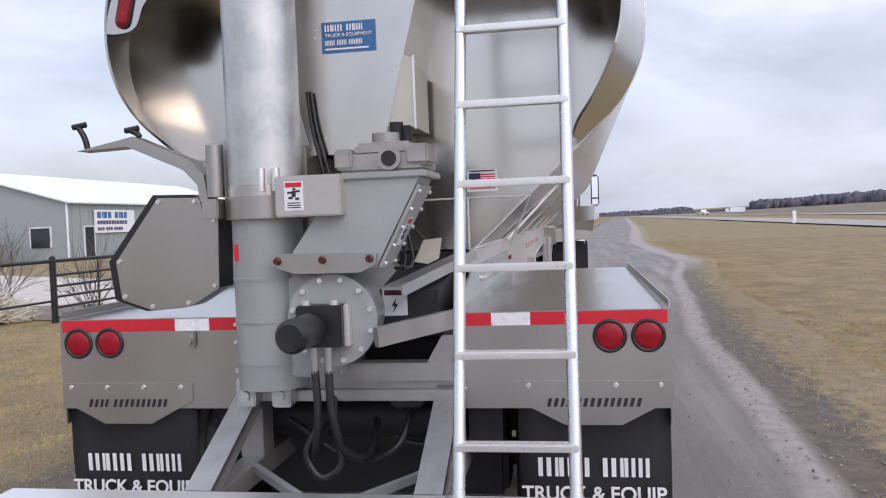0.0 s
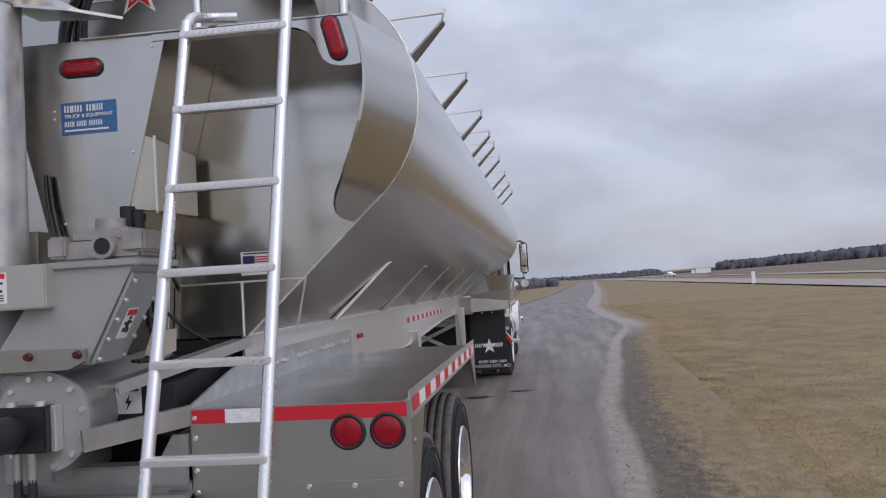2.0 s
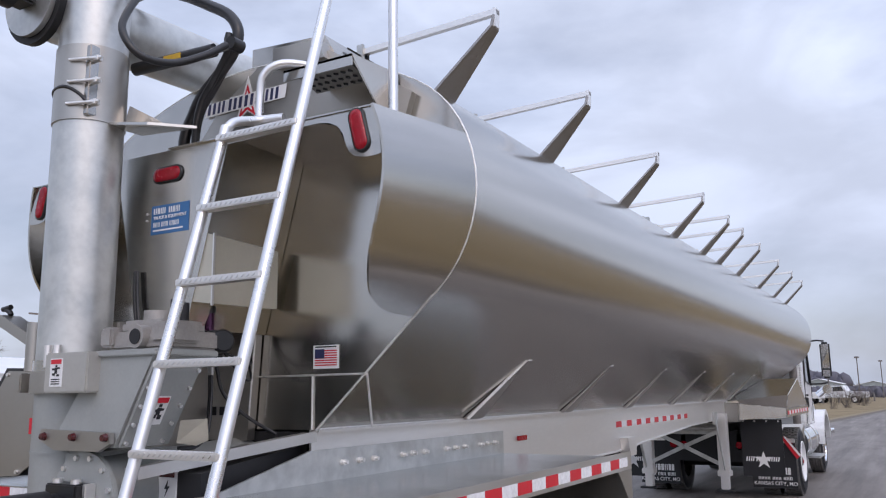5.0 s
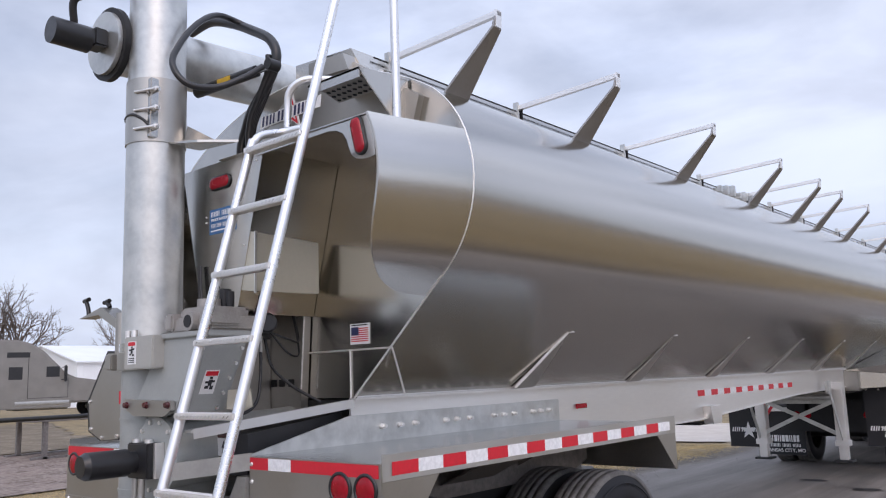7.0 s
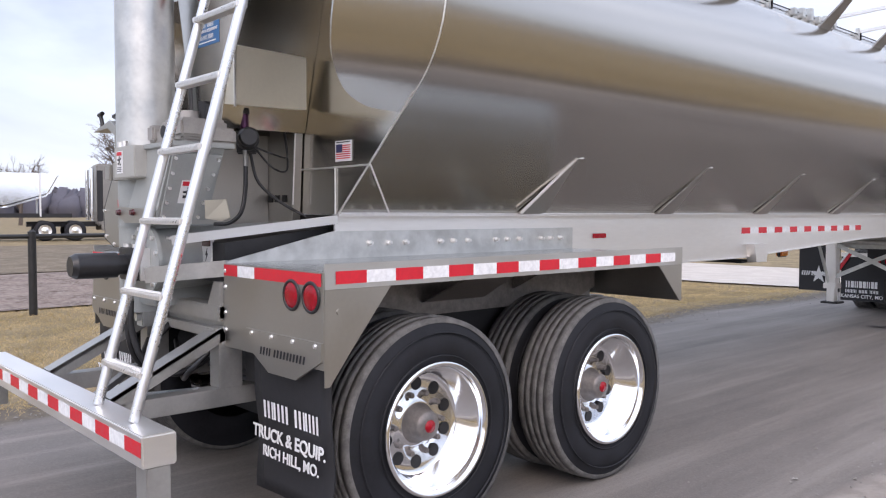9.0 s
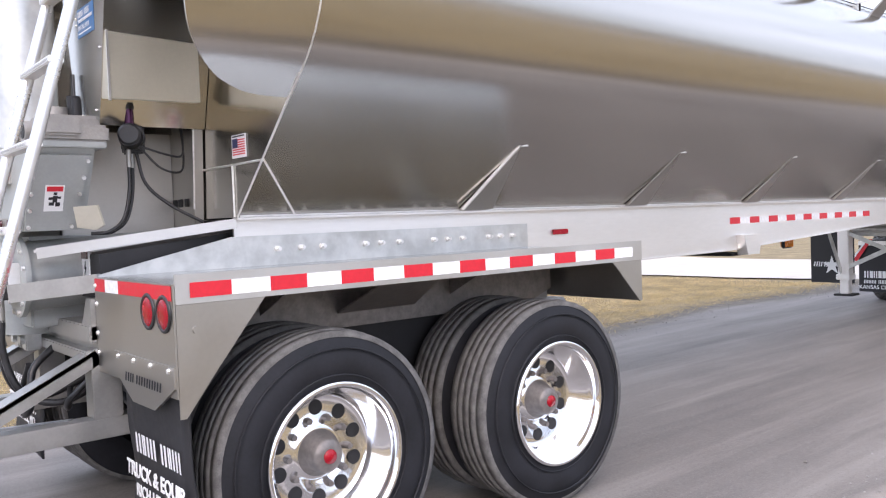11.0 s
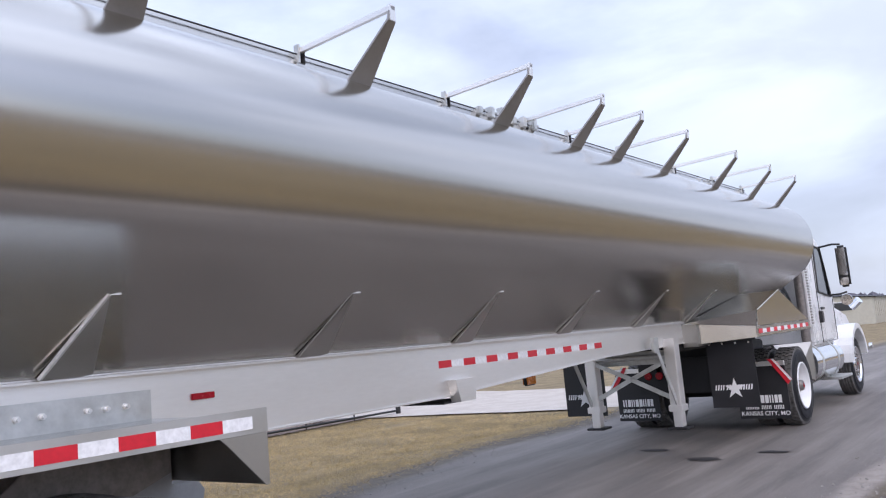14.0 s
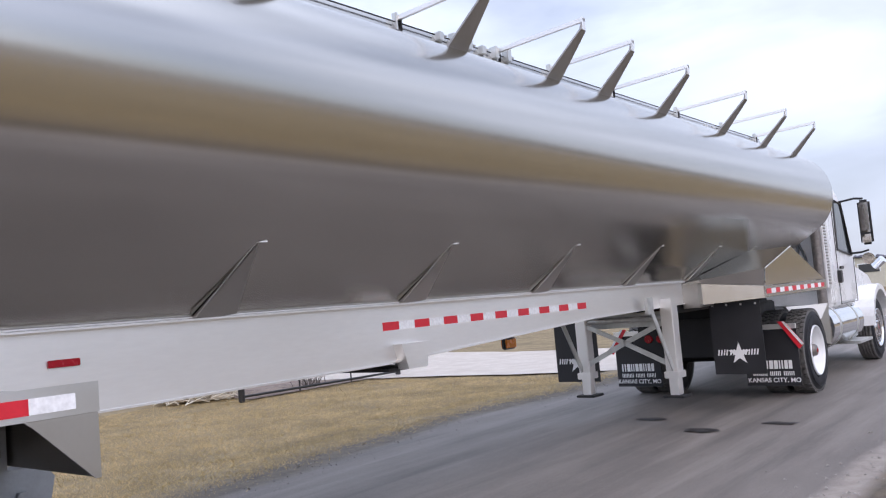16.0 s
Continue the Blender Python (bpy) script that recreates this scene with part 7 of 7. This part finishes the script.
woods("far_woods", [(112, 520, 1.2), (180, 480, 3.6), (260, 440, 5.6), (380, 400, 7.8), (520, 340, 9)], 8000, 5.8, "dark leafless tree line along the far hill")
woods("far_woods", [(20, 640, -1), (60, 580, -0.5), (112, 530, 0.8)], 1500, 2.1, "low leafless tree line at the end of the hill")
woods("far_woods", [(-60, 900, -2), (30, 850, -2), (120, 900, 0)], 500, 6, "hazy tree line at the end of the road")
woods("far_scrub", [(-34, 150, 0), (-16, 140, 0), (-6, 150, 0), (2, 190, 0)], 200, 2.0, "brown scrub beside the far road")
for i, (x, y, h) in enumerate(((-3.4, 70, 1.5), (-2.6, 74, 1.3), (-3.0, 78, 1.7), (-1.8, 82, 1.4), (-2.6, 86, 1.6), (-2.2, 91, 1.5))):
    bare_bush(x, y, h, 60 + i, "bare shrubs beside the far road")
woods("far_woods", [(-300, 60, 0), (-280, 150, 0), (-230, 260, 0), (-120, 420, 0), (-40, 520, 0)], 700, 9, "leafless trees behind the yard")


# ---------------------------------------------------------------- fence
fence = thing("fence", "black steel pipe fence round the yard", "fence")
FL = [(-9.6, -7.0), (-9.4, -2.6), (-9.2, 1.8), (-9.0, 6.3), (-8.8, 10.7), (-8.65, 14.9)]
for x, y in FL:
    bm = B()
    rod(bm, (x, y, -0.05), (x, y, 1.22), 0.06, n=12)
    rod(bm, (x, y, 1.22), (x, y, 1.25), 0.055, 0.02, n=12)
    part("post", bm, FENCE, fence)
for (xa, ya), (xb, yb) in zip(FL, FL[1:]):
    rails = ((1.15, 0.034), (0.88, 0.024), (0.67, 0.024), (0.47, 0.024), (0.27, 0.024), (0.08, 0.024))
    for z, r in rails if ya > 10 else rails[:1] + ((0.40, 0.022),) if ya > 5 else rails[:1]:
        bm = B()
        rod(bm, (xa, ya, z), (xb, yb, z), r, n=8)
        part("rail", bm, FENCE, fence)
    for f in (0.33, 0.66) if ya > 10 else ():
        bm = B()
        x, y = xa + (xb - xa) * f, ya + (yb - ya) * f
        rod(bm, (x, y, 0.02), (x, y, 1.15), 0.016, n=6)
        part("stay", bm, FENCE, fence)


# ---------------------------------------------------------------- buildings
def house_box(name, label, x0, x1, y0, y1, z0, eave, ridge, wall_mat, roof_mat, openings=()):
    """A gabled metal building with its ridge along y. openings: face, centre, width, bottom, top, material."""
    b = thing(name, label, "building", at=(x0, y0, z0))
    W, L, H, R = x1 - x0, y1 - y0, eave, ridge
    bm = B()
    prism(bm, [(0, 0, -1), (W, 0, -1), (W, 0, H), (W / 2, 0, R), (0, 0, H)], (0, L, 0))
    part("wall", bm, wall_mat, b)
    for s in (0, 1):
        bm = B()
        e = (-0.3, H - 0.08) if s == 0 else (W + 0.3, H - 0.08)
        prism(bm, [(e[0], -0.25, e[1]), (W / 2, -0.25, R + 0.03), (W / 2, -0.25, R + 0.12), (e[0], -0.25, e[1] + 0.1)], (0, L + 0.5, 0))
        part("roof", bm, roof_mat, b)
    n = int(L / 0.9)
    for k in range(n):
        bm = B()
        box(bm, W, W + 0.03, 0.45 + 0.9 * k, 0.51 + 0.9 * k, 0, H - 0.1)
        part("rib", bm, wall_mat, b)
    for face, c, w, lo, hi, m, nm in openings:
        bm = B()
        if face == "e":
            box(bm, W - 0.05, W + 0.06, c - w / 2, c + w / 2, lo, hi)
        else:
            box(bm, c - w / 2, c + w / 2, -0.06, 0.05, lo, hi)
        o = part(nm, bm, m, b)
        bm = B()
        if face == "e":
            for a, c0, d, e in ((c - w / 2 - 0.08, c - w / 2, lo, hi), (c + w / 2, c + w / 2 + 0.08, lo, hi), (c - w / 2 - 0.08, c + w / 2 + 0.08, hi, hi + 0.08)):
                box(bm, W, W + 0.08, a, c0, d, e)
        else:
            for a, c0, d, e in ((c - w / 2 - 0.08, c - w / 2, lo, hi), (c + w / 2, c + w / 2 + 0.08, lo, hi), (c - w / 2 - 0.08, c + w / 2 + 0.08, hi, hi + 0.08)):
                box(bm, a, c0, -0.08, 0, d, e)
        part("frame", bm, WHITE, o)
    return b


shop = house_box("workshop_building", "grey-green metal workshop with a white metal roof", -45.7, -29.7, 42.2, 72.0, 0.0, 3.65, 5.9, SIDING, ROOF,
                 [("s", 14.2, 1.3, 0.9, 2.1, GLASS, "window"), ("s", 10.6, 1.0, 0.0, 2.1, WHITE, "door"), ("e", 2.2, 1.0, 0.0, 2.1, GLASS, "door"), ("e", 16.0, 3.6, 0.0, 3.0, WHITE, "door")])
bm = B()
rod(bm, (16.03, -0.03, 0), (16.03, -0.03, 3.6), 0.07, n=8)
part("downpipe", bm, WHITE, shop)
sign = thing("wall_sign", "white dealer sign board with dark bars on the workshop wall", "sign", at=(-29.62, 47.3, 1.7))
bm = B()
box(bm, 0, 0.05, -2.4, 2.4, 0, 1.5)
part("board", bm, LETTER, sign)
for z, h, ws in ((0.95, 0.42, [0.42, 0.16, 0.4, 0.4, -0.25, 0.4, 0.16, 0.35, 0.35]), (0.55, 0.25, [0.26] * 11), (0.15, 0.22, [0.22] * 3 + [-0.1] + [0.22] * 3 + [-0.1] + [0.22] * 4)):
    for k, w in enumerate(ws):
        if w < 0:
            continue
        y = -2.1 + sum(abs(v) * 1.25 for v in ws[:k])
        bm = B()
        box(bm, 0.05, 0.055, y, y + w, z, z + h)
        part("letter_bar", bm, BLUE if z > 0.9 else NAVY, sign)

house_box("far_shed", "pale far shed with a white roof", -70, -58, 27, 47, 0.3, 3.2, 4.6, ROOF, ROOF, [("e", 4.0, 2.0, 0.0, 2.4, GLASS, "door")])
hut = house_box("raised_hut", "beige far hut standing on short posts", -17.0, -9.0, 78, 90, 0.6, 1.7, 2.0, CREAM, FENCE, [("s", 5.5, 1.6, 0.7, 1.4, GLASS, "window")])
for k, (x, w, h) in enumerate(((-22, 9, 3.6), (-11.0, 8, 3.0), (-5.0, 6, 2.6))):
    house_box("far_house", "small pale far house beside the road", x, x + w, 205 + 12 * k, 217 + 12 * k, 0, h * 0.7, h, SIDING, ROOF, [("s", w * 0.4, 1.4, 0.8, 1.9, GLASS, "window")])


# ---------------------------------------------------------------- vehicles far off
def road_wheel(parent, x, y, z, s, r=0.5, w=0.3, disc=ALU):
    wh = new("wheel")
    wh.parent = parent
    bm = B()
    lathe(bm, [(0, 0.6 * r), (s * 0.02, 0.7 * r), (0, r * 0.96), (-s * 0.05, r), (-s * (w - 0.05), r), (-s * w, r * 0.9), (-s * w, 0.3 * r)], 28, (x, y, z))
    part("tyre", bm, RUBBER, wh)
    bm = B()
    lathe(bm, [(0.0, 0.6 * r), (-s * 0.06, 0.5 * r), (-s * 0.05, 0.2 * r), (0, 0.18 * r), (0, 0.001)], 24, (x, y, z))
    part("rim", bm, disc, wh)


def pickup(x, y, z, turn, mat, label, group=""):
    """A crew-cab pickup, 5.6 m long, nose along its own +y."""
    p = thing("pickup_truck", label, "pickup truck", group)
    bm = B()
    prof = [(-2.8, 0.55), (2.7, 0.55), (2.8, 1.0), (2.65, 1.12), (1.45, 1.2), (0.85, 1.82), (-0.65, 1.86), (-0.95, 1.22), (-2.8, 1.2)]
    prism(bm, [(-0.98, a, b) for a, b in prof], (1.96, 0, 0))
    bmesh.ops.bevel(bm, geom=bm.edges[:], offset=0.05, segments=2, affect="EDGES", clamp_overlap=True)
    part("body", bm, mat, p)
    for s in (1, -1):
        bm = B()
        prism(bm, [(s * 0.985, 1.25, 1.24), (s * 0.985, 0.78, 1.72), (s * 0.985, -0.55, 1.76), (s * 0.985, -0.75, 1.26)], (s * 0.01, 0, 0))
        part("window", bm, GLASS, p)
        for yy in (1.75, -1.75):
            road_wheel(p, s * 0.98, yy, 0.40, s, 0.40, 0.26)
    bm = B()
    prism(bm, [(-0.85, 1.40, 1.27), (0.85, 1.40, 1.27), (0.8, 0.93, 1.76), (-0.8, 0.93, 1.76)], (0, 0.015, 0.015))
    part("windscreen", bm, GLASS, p)
    p.matrix_world = pose(x, y, z, 0, 0, turn)
    return p


pickup(-9.0, 93, hill(-9, 93), 75, WHITE, "white pickup truck parked on the far grass", "parked white pickups")
pickup(-5.0, 97, hill(-5, 97), 80, WHITE, "white pickup truck parked on the far grass", "parked white pickups")
pickup(-35.5, 39.5, 0.0, 90, CABGREY, "dark grey pickup parked by the workshop")


def sleeper_truck(x, y, z, turn):
    """A grey sleeper tractor with a bright hopper trailer behind it."""
    t = thing("parked_truck", "grey sleeper truck parked in the yard", "truck")
    bm = B()
    prof = [(-3.3, 0.75), (3.0, 0.7), (3.1, 1.4), (2.7, 1.7), (1.1, 1.95), (0.6, 2.1), (0.1, 2.75), (-0.35, 3.25), (-0.9, 3.6), (-1.5, 3.8), (-3.3, 3.84)]
    prism(bm, [(-1.1, a, b) for a, b in prof], (2.2, 0, 0))
    bmesh.ops.bevel(bm, geom=bm.edges[:], offset=0.08, segments=3, affect="EDGES", clamp_overlap=True)
    part("cab", bm, CABGREY, t)
    for s in (1, -1):
        for a, b, c, d in ((-0.25, 0.35, 2.0, 2.5), (-1.9, -1.3, 1.9, 2.5), (-2.0, -1.0, 2.95, 3.2)):
            bm = B()
            box(bm, *sorted((s * 1.1, s * 1.112)), a, b, c, d, 0.004)
            part("window", bm, BLACK, t)
        bm = B()
        rod(bm, (s * 0.85, -1.6, 0.75), (s * 0.85, 0.8, 0.75), 0.33, n=24)
        part("fuel_tank", bm, RAW_STEEL, t)
        bm = B()
        box(bm, *sorted((s * 1.08, s * 1.16)), -3.1, 0.9, 0.5, 0.98, 0.03)
        part("side_fairing", bm, CABGREY, t)
        bm = B()
        box(bm, *sorted((s * 1.1, s * 1.108)), -3.28, -3.0, 0.95, 3.5, 0.003)
        part("rear_gap", bm, DARK, t)
        bm = B()
        pipe(bm, [(s * 1.105, -1.05, 3.1), (s * 1.105, -1.05, 1.0), (s * 1.105, 0.75, 1.0), (s * 1.105, 0.75, 1.9)], 0.012, 6)
        part("door_seam", bm, DARK, t)
        bm = B()
        box(bm, s * 1.42 - 0.12, s * 1.42 + 0.12, 0.5, 0.62, 1.75, 2.55, 0.04)
        pipe(bm, [(s * 1.1, 0.45, 2.45), (s * 1.4, 0.55, 2.45)], 0.02, 6)
        pipe(bm, [(s * 1.1, 0.45, 1.85), (s * 1.4, 0.55, 1.85)], 0.02, 6)
        part("mirror", bm, BLACK, t, "black door mirror")
        bm = B()
        rod(bm, (s * 0.95, -3.5, 1.0), (s * 0.95, -3.5, 3.6), 0.09, n=14)
        part("exhaust_stack", bm, CHROME, t)
        for yy in (2.2, -4.3, -5.65):
            road_wheel(t, s * 1.15, yy, 0.5, s, 0.5, 0.3)
    bm = B()
    box(bm, -0.45, 0.45, -6.4, 2.8, 0.7, 0.95)
    part("chassis", bm, DARK, t)
    t.matrix_world = pose(x, y, z, 0, 0, turn)
    h = thing("parked_trailer", "bright aluminium hopper trailer parked in the yard", "trailer")
    bm = B()
    prism(bm, [(-1.25, -3.0, 3.3), (-1.25, -13.5, 3.3), (-1.25, -13.5, 2.3), (-1.25, -11.5, 1.6), (-1.25, -5.5, 1.6), (-1.25, -3.6, 2.2)], (2.5, 0, 0))
    bmesh.ops.bevel(bm, geom=bm.edges[:], offset=0.15, segments=3, affect="EDGES", clamp_overlap=True)
    part("hopper", bm, CHROME, h)
    bm = B()
    box(bm, -1.2, 1.2, -13.8, -2.6, 1.15, 1.35, 0.02)
    part("deck", bm, DARK, h)
    for s in (1, -1):
        for yy in (-11.2, -12.5):
            road_wheel(h, s * 1.2, yy, 0.5, s, 0.5, 0.3)
        for yy in (-4.0, -7.0, -10.0):
            bm = B()
            box(bm, s * 1.26 - 0.04, s * 1.26 + 0.04, yy - 0.04, yy + 0.04, 1.2, 3.3)
            part("stake", bm, ALU, h)
    h.matrix_world = pose(x - 0.4, y - 1.8, z, 0, 0, turn)


sleeper_truck(-38.3, 16.1, 0.14, -12)

# brown steel work table in the yard
tb = thing("work_table", "brown steel loading table standing in the yard", "table", at=(-16.3, 7.35, 0.0))
bm = B()
box(bm, -0.8, 0.8, -1.5, 1.5, 0.84, 0.92, 0.01)
part("top", bm, HUB, tb)
for sx in (-0.7, 0.7):
    for sy in (-1.2, 1.2):
        bm = B()
        box(bm, sx - 0.05, sx + 0.05, sy - 0.05, sy + 0.05, 0, 0.84)
        part("leg", bm, HUB, tb)
    bm = B()
    box(bm, sx - 0.05, sx + 0.05, -1.5, 1.5, 0.0, 0.07)
    part("skid", bm, HUB, tb)

# white box truck on the highway, marker posts
bt = thing("box_truck", "white box truck on the far highway", "truck", at=(57.5, 300, 0))
bm = B()
box(bm, -1.25, 1.25, -2.6, 2.6, 0.7, 2.4, 0.05)
part("box_body", bm, WHITE, bt)
bm = B()
box(bm, -1.1, 1.1, 2.8, 4.2, 0.5, 2.0, 0.2)
part("cab", bm, WHITE, bt)
for yy in (-1.6, 3.6):
    for s in (1, -1):
        road_wheel(bt, s * 1.2, yy, 0.45, s, 0.45)
bt.matrix_world = pose(57.5, 300, 0.1 + hill(50, 300), 0, 0, 80)
pickup(45.5, 300, 0.1, 20, WHITE, "white van-like pickup on the far highway")
for x, y, h in ((22.7, 84.0, 1.3),):
    m = thing("marker_post", "white roadside marker post by the far highway", "post", "marker posts", (x, y, 0))
    bm = B()
    box(bm, -0.18, 0.18, -0.03, 0.03, 0, h, 0.01)
    part("board", bm, LETTER, m)

# light poles and bollards beside the far road
for x, y, h in ((-6.2, 100, 5.4), (-4.2, 118, 5.4), (-2.2, 138, 5.4)):
    p = thing("light_pole", "dark light pole beside the far road", "light pole", "light poles", (x, y, 0))
    bm = B()
    rod(bm, (0, 0, 0), (0, 0, h), 0.09, 0.06, 8)
    part("pole", bm, HUB, p)
    bm = B()
    box(bm, -0.28, 0.28, -0.2, 0.2, h, h + 0.22, 0.03)
    part("lamp_head", bm, HUB, p)
for k in range(12):
    x, y = -9.0 + 0.62 * k, 88.0 + 1.9 * k
    p = thing("bollard", "dark steel bollard at the grass edge", "bollard", "bollards along the lot", (x, y, 0))
    bm = B()
    rod(bm, (0, 0, -0.1), (0, 0, 1.0), 0.09, n=10)
    part("shaft", bm, HUB, p)
up = thing("utility_pole", "wooden utility pole with two cross arms", "utility pole", at=(-62, 41, 0))
bm = B()
rod(bm, (0, 0, 0), (0, 0, 9.0), 0.16, 0.11, 10)
part("pole", bm, POLE, up)
for z in (8.6, 7.8):
    bm = B()
    box(bm, -0.08, 0.08, -1.1, 1.1, z, z + 0.14)
    part("cross_arm", bm, POLE, up)
